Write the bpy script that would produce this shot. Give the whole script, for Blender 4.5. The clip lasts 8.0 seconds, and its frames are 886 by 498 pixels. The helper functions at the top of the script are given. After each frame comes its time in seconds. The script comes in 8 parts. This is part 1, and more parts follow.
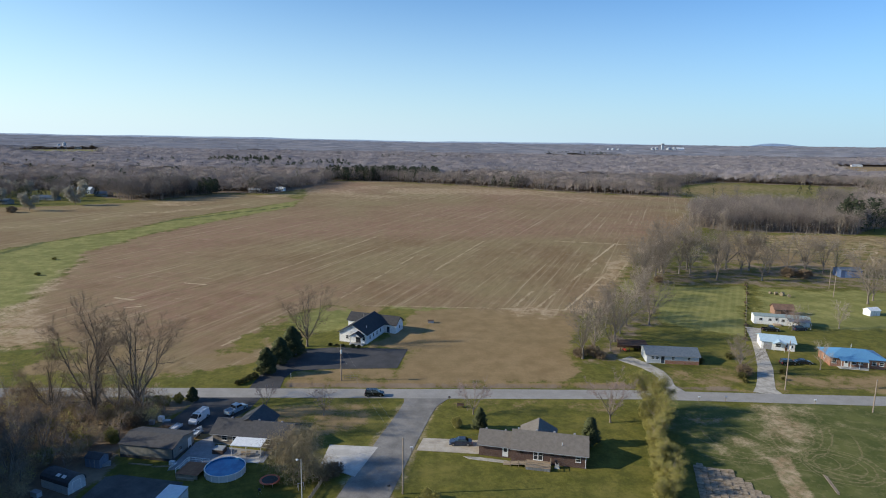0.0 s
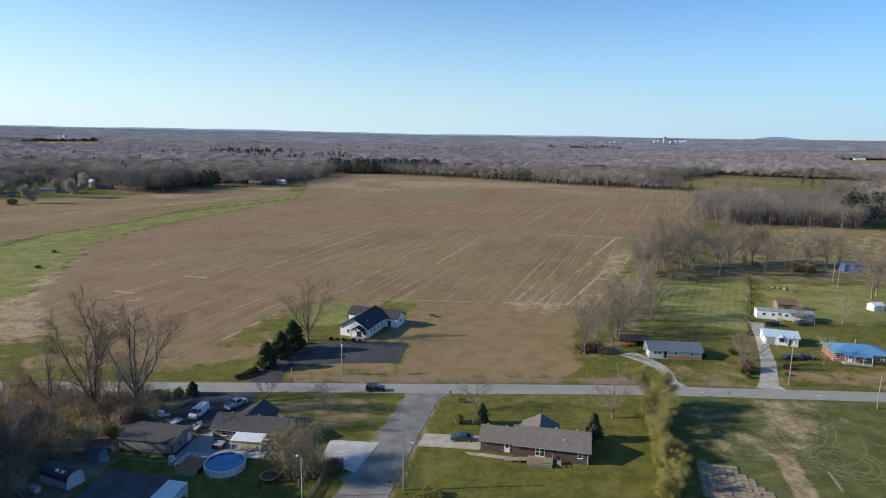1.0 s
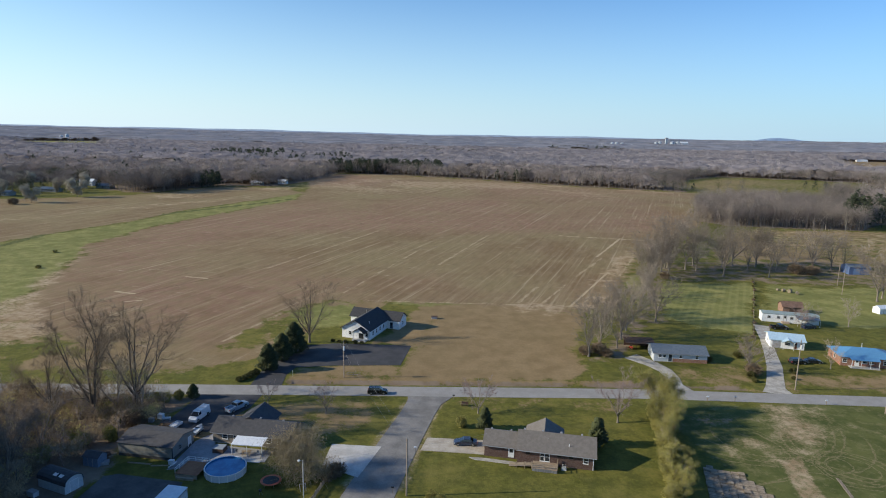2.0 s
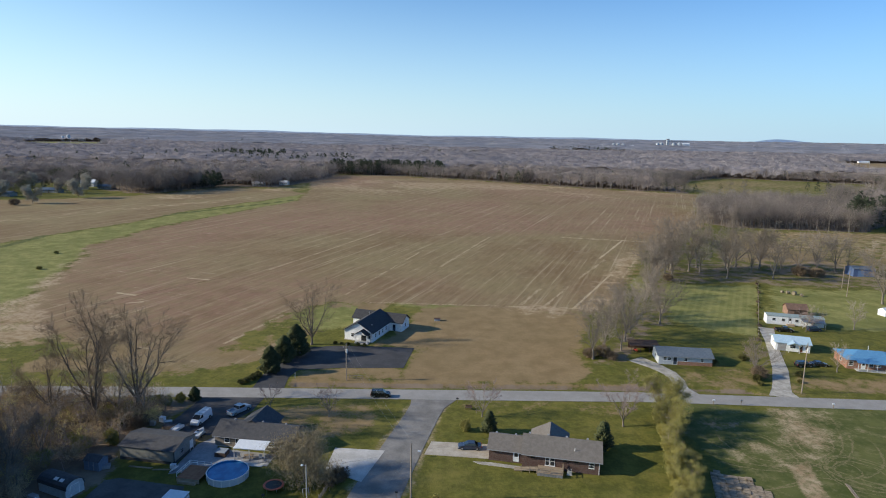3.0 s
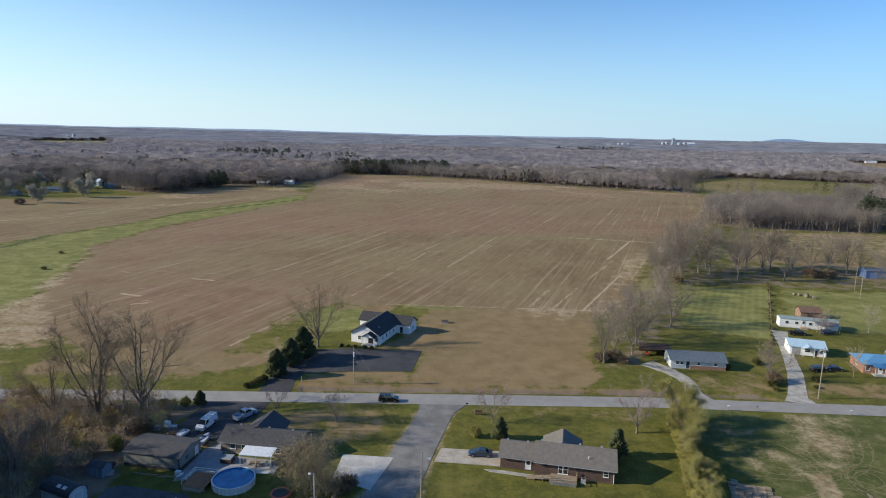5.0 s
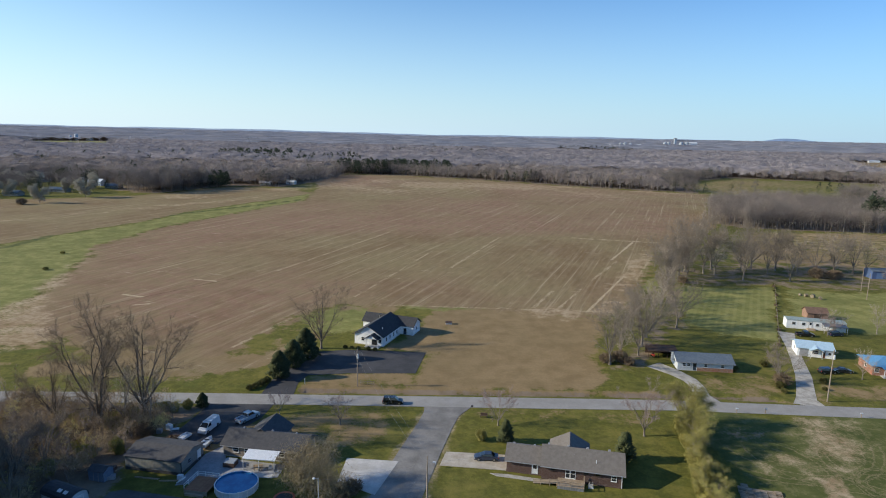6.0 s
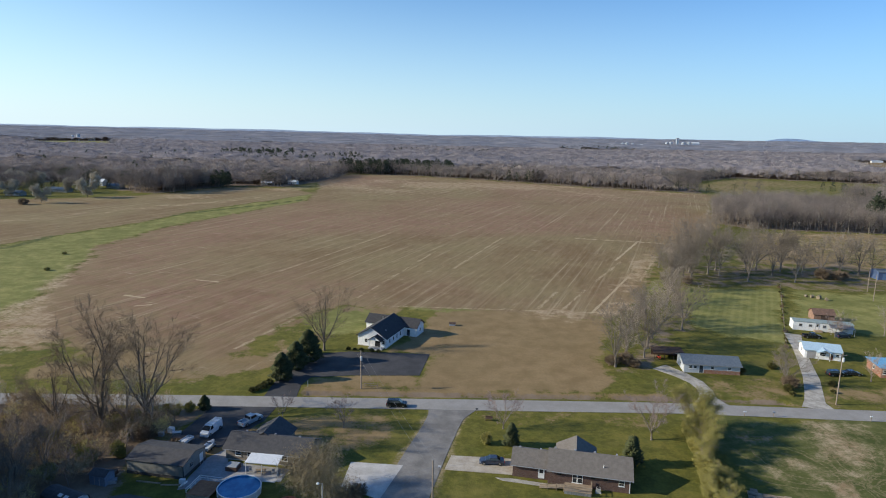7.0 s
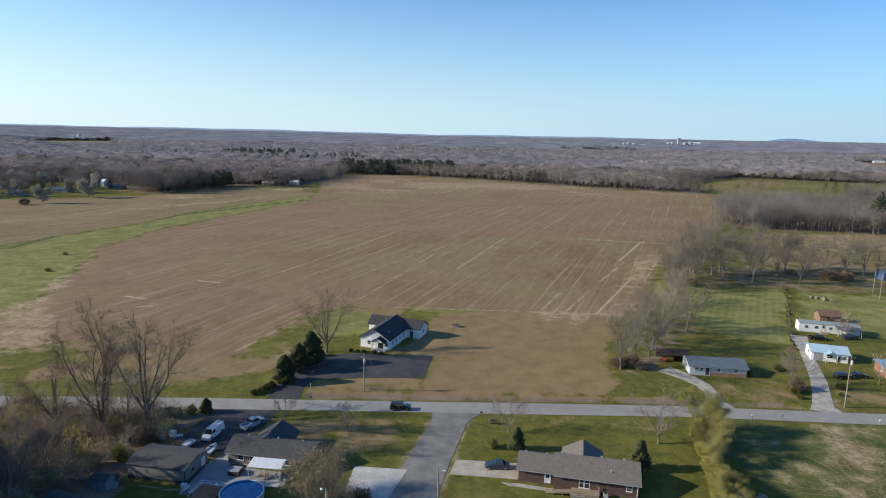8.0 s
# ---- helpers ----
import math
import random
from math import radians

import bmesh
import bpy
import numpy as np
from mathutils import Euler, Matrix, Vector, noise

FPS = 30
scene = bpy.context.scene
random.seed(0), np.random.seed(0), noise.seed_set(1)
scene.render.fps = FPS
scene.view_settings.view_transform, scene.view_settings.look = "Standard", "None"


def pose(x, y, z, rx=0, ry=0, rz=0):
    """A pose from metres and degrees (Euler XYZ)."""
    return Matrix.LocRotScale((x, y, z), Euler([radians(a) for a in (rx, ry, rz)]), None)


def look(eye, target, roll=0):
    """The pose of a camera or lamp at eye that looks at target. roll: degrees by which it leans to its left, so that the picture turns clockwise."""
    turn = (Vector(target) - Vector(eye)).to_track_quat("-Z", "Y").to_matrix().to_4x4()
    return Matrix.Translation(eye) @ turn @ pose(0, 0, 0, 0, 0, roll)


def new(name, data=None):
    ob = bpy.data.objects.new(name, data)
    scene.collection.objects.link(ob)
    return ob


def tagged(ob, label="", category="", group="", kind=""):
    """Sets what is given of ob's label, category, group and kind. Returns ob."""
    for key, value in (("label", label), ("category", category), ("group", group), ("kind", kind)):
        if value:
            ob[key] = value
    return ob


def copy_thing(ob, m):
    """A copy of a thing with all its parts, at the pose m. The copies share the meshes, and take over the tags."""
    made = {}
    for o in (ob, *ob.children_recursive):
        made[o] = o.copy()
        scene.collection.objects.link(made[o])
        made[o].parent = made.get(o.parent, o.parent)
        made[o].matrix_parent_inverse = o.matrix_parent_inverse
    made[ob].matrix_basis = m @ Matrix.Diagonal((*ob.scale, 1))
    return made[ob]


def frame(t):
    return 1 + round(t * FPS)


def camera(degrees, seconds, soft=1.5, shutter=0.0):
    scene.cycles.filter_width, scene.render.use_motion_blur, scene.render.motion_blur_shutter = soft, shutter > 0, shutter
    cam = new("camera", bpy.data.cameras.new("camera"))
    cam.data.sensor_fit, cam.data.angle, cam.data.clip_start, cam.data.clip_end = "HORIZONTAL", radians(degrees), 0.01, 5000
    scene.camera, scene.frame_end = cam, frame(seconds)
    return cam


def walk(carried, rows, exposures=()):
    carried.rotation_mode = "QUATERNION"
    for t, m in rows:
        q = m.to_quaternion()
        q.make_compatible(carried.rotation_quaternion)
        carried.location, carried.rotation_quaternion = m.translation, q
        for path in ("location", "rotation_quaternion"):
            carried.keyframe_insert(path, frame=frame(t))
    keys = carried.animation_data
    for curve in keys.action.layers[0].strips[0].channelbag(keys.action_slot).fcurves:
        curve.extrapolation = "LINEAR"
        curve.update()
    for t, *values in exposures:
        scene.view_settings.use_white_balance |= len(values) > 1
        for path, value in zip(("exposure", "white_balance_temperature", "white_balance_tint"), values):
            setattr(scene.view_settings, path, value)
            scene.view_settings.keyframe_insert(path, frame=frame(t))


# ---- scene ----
cam = camera(70.0, 8.0, soft=1.0)
PATH = [
    (0, (2.237, -0.598, 63.021), (2.292, 1.371, 62.676), 0.9),
    (0.5, (2.313, -0.072, 63.095), (2.366, 1.894, 62.736), 0.9),
    (1, (2.227, 0.743, 63.069), (2.278, 2.708, 62.702), 1.0),
    (1.5, (1.99, 1.662, 63.094), (2.04, 3.627, 62.727), 1.1),
    (3, (1.012, 3.589, 63.092), (1.057, 5.555, 62.729), 1.2),
    (3.5, (0.75, 4.317, 63.153), (0.792, 6.283, 62.789), 1.1),
    (4, (0.41, 5.098, 63.139), (0.45, 7.064, 62.775), 1.1),
    (4.5, (0.105, 5.76, 63.217), (0.141, 7.726, 62.852), 1.2),
    (6, (-0.903, 8.119, 63.101), (-0.876, 10.086, 62.735), 1.2),
    (6.5, (-1.272, 8.892, 63.143), (-1.247, 10.858, 62.776), 1.2),
    (7, (-1.573, 9.691, 63.07), (-1.551, 11.657, 62.704), 1.2),
    (7.5, (-1.874, 10.469, 63.138), (-1.854, 12.435, 62.772), 1.2),
    (8, (-2.306, 11.252, 63.089), (-2.287, 13.218, 62.723), 1.2),
]
walk(cam, [(t, look(eye, target, roll)) for t, eye, target, roll in PATH], exposures=[(0, 0.22), (8, 0.22)])

# ---- light ----
SUN_EL, SUN_AZ = 23.0, 4.0          # elevation; shadows fall this far north of east
world = bpy.data.worlds.new("sky")
scene.world = world
world.use_nodes = True
wn = world.node_tree
sky = wn.nodes.new("ShaderNodeTexSky")
sky.sky_type = 'NISHITA'
sky.sun_disc = False
sky.sun_elevation = radians(SUN_EL)
sky.sun_rotation = radians(270 - SUN_AZ)
sky.altitude = 100
sky.air_density, sky.dust_density, sky.ozone_density = 1.0, 0.15, 4.0
# clear spring air: a pale haze at the horizon and towards the sun, deeper blue away from it and overhead


def world_node(kind, op=None, **slots):
    n = wn.nodes.new("ShaderNode" + kind)
    if op:
        n.operation = op
    for k, v in slots.items():
        s = n.inputs[int(k[1:])]
        if isinstance(v, bpy.types.NodeSocket):
            wn.links.new(v, s)
        else:
            s.default_value = v
    return n


def world_mix(f, a, b):
    n = wn.nodes.new("ShaderNodeMix")
    n.data_type = 'RGBA'
    for s, v in ((n.inputs[0], f), (n.inputs[6], a), (n.inputs[7], b)):
        if isinstance(v, bpy.types.NodeSocket):
            wn.links.new(v, s)
        else:
            s.default_value = v
    return n.outputs[2]


way = world_node("TexCoord").outputs["Generated"]
split = world_node("SeparateXYZ", s0=way)
east = world_node("MapRange", s0=split.outputs[0], s1=-0.75, s2=0.75).outputs[0]
low = world_node("MapRange", s0=split.outputs[2], s1=0.0, s2=0.26, s3=1.0, s4=0.0).outputs[0]
low = world_node("Math", 'POWER', s0=low, s1=1.6).outputs[0]
tint = world_mix(east, (1.03, 1.19, 1.24, 1), (0.53, 0.87, 1.21, 1))
hue = world_node("VectorMath", 'MULTIPLY', s0=sky.outputs[0], s1=tint).outputs[0]
haze = world_mix(east, (5.8, 7.1, 7.8, 1), (3.1, 4.7, 6.1, 1))
air = world_mix(world_node("Math", 'MULTIPLY', s0=low, s1=0.85).outputs[0], hue, haze)
wn.links.new(air, wn.nodes["Background"].inputs[0])
wn.nodes["Background"].inputs[1].default_value = 0.12
sun = new("sun", bpy.data.lights.new("sun", 'SUN'))
sun.data.energy, sun.data.angle, sun.data.color = 5.0, radians(0.55), (1.0, 0.91, 0.73)
ce, se = math.cos(radians(SUN_EL)), math.sin(radians(SUN_EL))
ca, sa = math.cos(radians(SUN_AZ)), math.sin(radians(SUN_AZ))
sun.matrix_world = look((-ce * ca * 200, -ce * sa * 200, se * 200), (0, 0, 0))

# ---- materials ----


class Nodes:
    """A short way to write a node tree."""

    def __init__(self, m):
        m.use_nodes = True
        self.t = m.node_tree
        self.bsdf = self.t.nodes["Principled BSDF"]

    def put(self, kind, **inputs):
        n = self.t.nodes.new("ShaderNode" + kind)
        for k, v in inputs.items():
            self.feed(n.inputs[k.replace("_", " ")], v)
        return n

    def feed(self, socket, v):
        if isinstance(v, bpy.types.NodeSocket):
            self.t.links.new(v, socket)
        else:
            socket.default_value = v

    def maths(self, op, a, b=0.0, clamp=False):
        n = self.t.nodes.new("ShaderNodeMath")
        n.operation, n.use_clamp = op, clamp
        self.feed(n.inputs[0], a)
        self.feed(n.inputs[1], b)
        return n.outputs[0]

    def mix(self, f, a, b):
        n = self.t.nodes.new("ShaderNodeMix")
        n.data_type = 'RGBA'
        self.feed(n.inputs[0], f)
        for s, v in ((n.inputs[6], a), (n.inputs[7], b)):
            self.feed(s, (*v, 1) if isinstance(v, tuple) and len(v) == 3 else v)
        return n.outputs[2]

    def ramp(self, v, lo, hi):
        n = self.t.nodes.new("ShaderNodeMapRange")
        n.interpolation_type = 'SMOOTHSTEP'
        self.feed(n.inputs[0], v)
        n.inputs[1].default_value, n.inputs[2].default_value = lo, hi
        return n.outputs[0]

    def grain(self, vec, scale, detail=4.0, rough=0.6):
        return self.put("TexNoise", Vector=vec, Scale=scale, Detail=detail, Roughness=rough).outputs[0]

    def stretch(self, vec, sx, sy, sz, turn=0.0):
        n = self.t.nodes.new("ShaderNodeMapping")
        self.feed(n.inputs[0], vec)
        n.inputs[2].default_value = (0, 0, turn)
        n.inputs[3].default_value = (sx, sy, sz)
        return n.outputs[0]

    def bump(self, height, strength, distance):
        n = self.put("Bump", Strength=strength, Distance=distance, Height=height)
        self.feed(self.bsdf.inputs["Normal"], n.outputs[0])


MATS = {}


def surface(name, c1, c2, scale=2.0, rough=0.85, bump=0.3, depth=0.02, metal=0.0, fine=8.0, vary=0.12,
            stretch=(1, 1, 1), space="Object", spec=0.3, trans=0.0):
    """A rough natural surface: two colours in patches, finer grain, a little change from object to object."""
    if name in MATS:
        return MATS[name]
    m = bpy.data.materials.new(name)
    n = Nodes(m)
    if space == "Object":
        vec = n.put("TexCoord").outputs["Object"]
    else:
        vec = n.put("NewGeometry").outputs["Position"]
    v = n.stretch(vec, *stretch)
    big = n.ramp(n.grain(v, scale, 3.0), 0.3, 0.7)
    small = n.grain(v, scale * fine, 4.0)
    col = n.mix(big, c1, c2)
    info = n.put("ObjectInfo").outputs["Random"]
    amount = n.maths('ADD', n.maths('MULTIPLY', small, 0.5), n.maths('MULTIPLY', info, vary))
    shade = n.maths('ADD', amount, 0.75 - vary / 2)
    mul = n.t.nodes.new("ShaderNodeVectorMath")
    mul.operation = 'SCALE'
    n.feed(mul.inputs[0], col)
    n.feed(mul.inputs[3], shade)
    n.feed(n.bsdf.inputs["Base Color"], mul.outputs[0])
    n.bsdf.inputs["Roughness"].default_value = rough
    n.bsdf.inputs["Metallic"].default_value = metal
    n.bsdf.inputs["Specular IOR Level"].default_value = spec
    if bump:
        n.bump(small, bump, depth)
    MATS[name] = m
    return m


def bands(name, c1, c2, axis, pitch, groove, rough=0.7, depth=0.01, dark=0.6, scale=1.5, metal=0.0):
    """Siding, seamed metal or shingle courses: straight joints at a pitch along one axis, with weathering."""
    if name in MATS:
        return MATS[name]
    m = bpy.data.materials.new(name)
    n = Nodes(m)
    vec = n.put("TexCoord").outputs["Object"]
    sep = n.put("SeparateXYZ", Vector=vec)
    saw = n.maths('FRACT', n.maths('DIVIDE', sep.outputs[axis], pitch))
    line = n.maths('LESS_THAN', saw, groove)
    big = n.ramp(n.grain(vec, scale, 3.0), 0.3, 0.7)
    small = n.grain(vec, scale * 9, 4.0)
    col = n.mix(big, c1, c2)
    col = n.mix(n.maths('MULTIPLY', line, 1 - dark), col, tuple(v * 0.45 for v in c1))
    mul = n.t.nodes.new("ShaderNodeVectorMath")
    mul.operation = 'SCALE'
    n.feed(mul.inputs[0], col)
    n.feed(mul.inputs[3], n.maths('ADD', n.maths('MULTIPLY', small, 0.45), 0.78))
    n.feed(n.bsdf.inputs["Base Color"], mul.outputs[0])
    n.bsdf.inputs["Roughness"].default_value = rough
    n.bsdf.inputs["Metallic"].default_value = metal
    n.bump(n.maths('ADD', n.maths('MULTIPLY', saw, 0.8), n.maths('MULTIPLY', small, 0.3)), 0.5, depth)
    MATS[name] = m
    return m


def brickwork(name, c1, c2, mortar):
    if name in MATS:
        return MATS[name]
    m = bpy.data.materials.new(name)
    n = Nodes(m)
    vec = n.put("TexCoord").outputs["Object"]
    s = n.put("SeparateXYZ", Vector=vec)
    along = n.maths('ADD', s.outputs[0], s.outputs[1])
    cv = n.put("CombineXYZ", X=along, Y=s.outputs[2], Z=0.0).outputs[0]
    b = n.put("TexBrick", Vector=cv, Color1=(*c1, 1), Color2=(*c2, 1), Mortar=(*mortar, 1), Scale=1.0)
    b.inputs["Mortar Size"].default_value = 0.008
    b.inputs["Brick Width"].default_value = 0.21
    b.inputs["Row Height"].default_value = 0.075
    patch = n.grain(vec, 1.3, 4.0)
    mul = n.t.nodes.new("ShaderNodeVectorMath")
    mul.operation = 'SCALE'
    n.feed(mul.inputs[0], b.outputs[0])
    n.feed(mul.inputs[3], n.maths('ADD', n.maths('MULTIPLY', patch, 0.7), 0.65))
    n.feed(n.bsdf.inputs["Base Color"], mul.outputs[0])
    n.bsdf.inputs["Roughness"].default_value = 0.9
    n.bump(b.outputs[1], 0.4, -0.008)
    MATS[name] = m
    return m


def plain(name, c, rough=0.5, metal=0.0, coat=0.0):
    """Painted, plastic or metal parts, lightly dirtied."""
    if name in MATS:
        return MATS[name]
    m = bpy.data.materials.new(name)
    n = Nodes(m)
    vec = n.put("TexCoord").outputs["Object"]
    g = n.ramp(n.grain(vec, 3.0, 5.0), 0.25, 0.75)
    n.feed(n.bsdf.inputs["Base Color"], n.mix(g, tuple(v * 0.82 for v in c), c))
    n.feed(n.bsdf.inputs["Roughness"], n.maths('ADD', n.maths('MULTIPLY', g, -0.12), rough + 0.08))
    n.bsdf.inputs["Metallic"].default_value = metal
    n.bsdf.inputs["Coat Weight"].default_value = coat
    MATS[name] = m
    return m


def window_glass():
    if "window_glass" in MATS:
        return MATS["window_glass"]
    m = plain("window_glass", (0.03, 0.035, 0.04), 0.08)
    return m


ROW = math.atan2(55.0, 143.0)       # the crop rows run this far east of north


def ground_material():
    m = bpy.data.materials.new("land")
    n = Nodes(m)
    pos = n.put("NewGeometry").outputs["Position"]
    c1 = n.put("Attribute")
    c1.attribute_name = "cover_a"
    c2 = n.put("Attribute")
    c2.attribute_name = "cover_b"
    c5 = n.put("Attribute")
    c5.attribute_name = "wheat"
    c4 = n.put("Attribute")
    c4.attribute_name = "tracks"
    c3 = n.put("Attribute")
    c3.attribute_name = "mown"
    a = n.put("SeparateColor", Color=c1.outputs["Color"])
    b = n.put("SeparateColor", Color=c2.outputs["Color"])
    field, green, tan = a.outputs[0], a.outputs[1], a.outputs[2]
    bare, henbit, litter_shade = b.outputs[0], b.outputs[1], b.outputs[2]
    fine = n.grain(pos, 1.6, 5.0, 0.7)
    mid = n.grain(pos, 0.16, 5.0, 0.65)
    wide = n.grain(pos, 0.022, 4.0, 0.6)
    f_fine, f_mid, f_wide = n.ramp(fine, 0.3, 0.7), n.ramp(mid, 0.32, 0.68), n.ramp(wide, 0.35, 0.65)
    # lawn: yellow-green of early spring
    tuft = n.ramp(n.grain(pos, 0.55, 4.0, 0.7), 0.35, 0.65)
    lawn = n.mix(f_mid, (0.078, 0.086, 0.015), (0.19, 0.165, 0.038))
    lawn = n.mix(n.maths('MULTIPLY', f_wide, 0.5), lawn, (0.115, 0.118, 0.022))
    lawn = n.mix(n.maths('MULTIPLY', tuft, 0.6), lawn, (0.205, 0.188, 0.042))
    lawn = n.mix(n.maths('MULTIPLY', n.ramp(n.grain(pos, 0.3, 6.0, 0.75), 0.54, 0.42), 0.55), lawn, (0.07, 0.078, 0.02))
    lawn = n.mix(n.maths('MULTIPLY', f_fine, 0.45), lawn, (0.075, 0.072, 0.02))
    lawn = n.mix(n.maths('MULTIPLY', n.ramp(n.grain(pos, 0.07, 6.0, 0.72), 0.5, 0.66), 0.6), lawn, (0.21, 0.178, 0.05))
    lawn = n.mix(n.maths('MULTIPLY', n.ramp(n.grain(pos, 0.11, 5.0, 0.7), 0.55, 0.7), 0.5), lawn, (0.085, 0.105, 0.026))
    lush = n.mix(f_mid, (0.165, 0.178, 0.052), (0.3, 0.278, 0.098))
    dry = n.mix(f_mid, (0.232, 0.156, 0.078), (0.315, 0.22, 0.115))
    lush = n.mix(n.maths('MULTIPLY', tuft, 0.4), lush, (0.17, 0.15, 0.05))
    lush = n.mix(n.maths('MULTIPLY', n.ramp(n.grain(pos, 0.045, 6.0, 0.7), 0.45, 0.65), 0.6), lush, (0.135, 0.14, 0.042))
    mown = n.maths('SINE', n.maths('MULTIPLY', n.put("SeparateXYZ", Vector=n.stretch(pos, 1, 1, 0, radians(27))).outputs[0], 2 * math.pi / 2.6))
    lush = n.mix(n.maths('MULTIPLY', n.ramp(mown, -0.3, 0.9), n.maths('MULTIPLY', c3.outputs["Fac"], 0.22)), lush, (0.33, 0.3, 0.115))
    dry = n.mix(n.maths('MULTIPLY', f_fine, 0.35), dry, (0.15, 0.12, 0.06))
    dry = n.mix(n.maths('MULTIPLY', f_wide, 0.3), dry, (0.2, 0.15, 0.075))
    # stubble field: rows of cut straw over brown soil
    rows = n.stretch(pos, 1, 1, 0, ROW)
    streak = n.grain(n.stretch(rows, 0.56, 0.007, 0), 1.0, 6.0, 0.65)
    thin = n.grain(n.stretch(rows, 1.1, 0.03, 0), 1.0, 5.0, 0.7)
    dash = n.grain(n.stretch(rows, 0.62, 0.02, 0), 1.0, 6.0, 0.7)
    lane = n.put("SeparateXYZ", Vector=rows).outputs[0]
    comb = n.maths('SINE', n.maths('MULTIPLY', lane, 2 * math.pi / 9.2))
    straw = n.ramp(n.maths('ADD', n.maths('MULTIPLY', streak, 0.62),
                           n.maths('ADD', n.maths('MULTIPLY', dash, 0.48), n.maths('MULTIPLY', comb, 0.03))), 0.55, 0.79)
    straw = n.maths('MULTIPLY', straw, n.maths('ADD', n.maths('MULTIPLY', n.ramp(n.grain(n.stretch(rows, 0.03, 0.012, 0), 1.0, 4.0, 0.6), 0.35, 0.6), 0.65), 0.35))
    soil = n.mix(f_wide, (0.205, 0.132, 0.064), (0.285, 0.215, 0.11))
    soil = n.mix(n.maths('MULTIPLY', n.ramp(thin, 0.42, 0.66), 0.6), soil, (0.165, 0.115, 0.062))
    soil = n.mix(n.maths('MULTIPLY', n.ramp(streak, 0.35, 0.55), 0.3), soil, (0.28, 0.21, 0.12))
    weeds = n.ramp(n.maths('ADD', n.maths('MULTIPLY', wide, 0.7), n.maths('MULTIPLY', dash, 0.45)), 0.5, 0.7)
    soil = n.mix(n.maths('MULTIPLY', weeds, 0.5), soil, (0.225, 0.18, 0.085))
    soil = n.mix(n.maths('MULTIPLY', henbit, n.maths('ADD', n.maths('MULTIPLY', n.ramp(mid, 0.35, 0.65), 0.4), 0.18)), soil, (0.30, 0.15, 0.12))
    tussock = n.grain(n.stretch(rows, 0.4, 0.1, 0), 1.0, 6.0, 0.75)
    soil = n.mix(n.maths('MULTIPLY', n.ramp(tussock, 0.5, 0.7), 0.55), soil, (0.36, 0.275, 0.155))
    soil = n.mix(n.maths('MULTIPLY', n.ramp(tussock, 0.48, 0.34), 0.5), soil, (0.15, 0.108, 0.056))
    crop = n.mix(n.maths('MULTIPLY', straw, 0.85), soil, (0.5, 0.405, 0.265))
    crop = n.mix(n.maths('MULTIPLY', n.ramp(n.grain(n.stretch(rows, 0.06, 0.3, 0), 1.0, 5.0, 0.75), 0.6, 0.7), 0.55), crop, (0.47, 0.39, 0.27))
    crop = n.mix(n.maths('MULTIPLY', f_fine, 0.25), crop, (0.13, 0.09, 0.05))
    earth = n.mix(f_mid, (0.32, 0.215, 0.115), (0.55, 0.43, 0.28))
    earth = n.mix(n.maths('MULTIPLY', f_fine, 0.4), earth, (0.2, 0.14, 0.085))
    floor = n.mix(f_mid, (0.16, 0.12, 0.085), (0.25, 0.19, 0.135))
    ragged = n.maths('ADD', n.maths('MULTIPLY', n.maths('SUBTRACT', mid, 0.5), 1.3),
                     n.maths('MULTIPLY', n.maths('SUBTRACT', fine, 0.5), 0.7))

    def edge(mask, lo=0.38, hi=0.62):
        return n.ramp(n.maths('ADD', mask, ragged), lo, hi)

    def ring(cx, cy, r, w):
        sx = n.put("SeparateXYZ", Vector=pos)
        dx, dy = n.maths('SUBTRACT', sx.outputs[0], cx), n.maths('SUBTRACT', sx.outputs[1], cy)
        d = n.maths('SQRT', n.maths('ADD', n.maths('MULTIPLY', dx, dx), n.maths('MULTIPLY', dy, dy)))
        d = n.maths('ADD', d, n.maths('MULTIPLY', n.maths('SUBTRACT', mid, 0.5), 3.0))
        return n.maths('LESS_THAN', n.maths('ABSOLUTE', n.maths('SUBTRACT', d, r)), w)

    tracks = ring(85.3, 114.0, 6.2, 0.22)
    for c in ((85.3, 114.0, 4.6), (85.6, 113.6, 7.3), (82.5, 115.6, 3.0), (72.0, 137.0, 20.5), (72.0, 137.0, 22.3), (74.0, 132.5, 14.5), (80.0, 128.0, 16.0), (92.0, 122.0, 13.0), (92.0, 122.0, 14.7), (63.0, 121.0, 12.6), (64.5, 121.0, 12.6)):
        tracks = n.maths('MAXIMUM', tracks, ring(*c, 0.2))

    def trail(ax, ay, bx, by, w):
        """A straight worn strip between two points of the plan, ragged at its sides."""
        size = math.hypot(bx - ax, by - ay)
        ux, uy = (bx - ax) / size, (by - ay) / size
        sx = n.put("SeparateXYZ", Vector=pos)
        dx, dy = n.maths('SUBTRACT', sx.outputs[0], ax), n.maths('SUBTRACT', sx.outputs[1], ay)
        on_line = n.maths('ADD', n.maths('MULTIPLY', dx, ux), n.maths('MULTIPLY', dy, uy))
        over = n.maths('MAXIMUM', n.maths('SUBTRACT', on_line, size), n.maths('MULTIPLY', on_line, -1.0))
        off = n.maths('ABSOLUTE', n.maths('SUBTRACT', n.maths('MULTIPLY', dx, uy), n.maths('MULTIPLY', dy, ux)))
        off = n.maths('ADD', n.maths('MAXIMUM', off, n.maths('MULTIPLY', over, 0.9)), n.maths('MULTIPLY', n.maths('SUBTRACT', mid, 0.5), 3.2 * w))
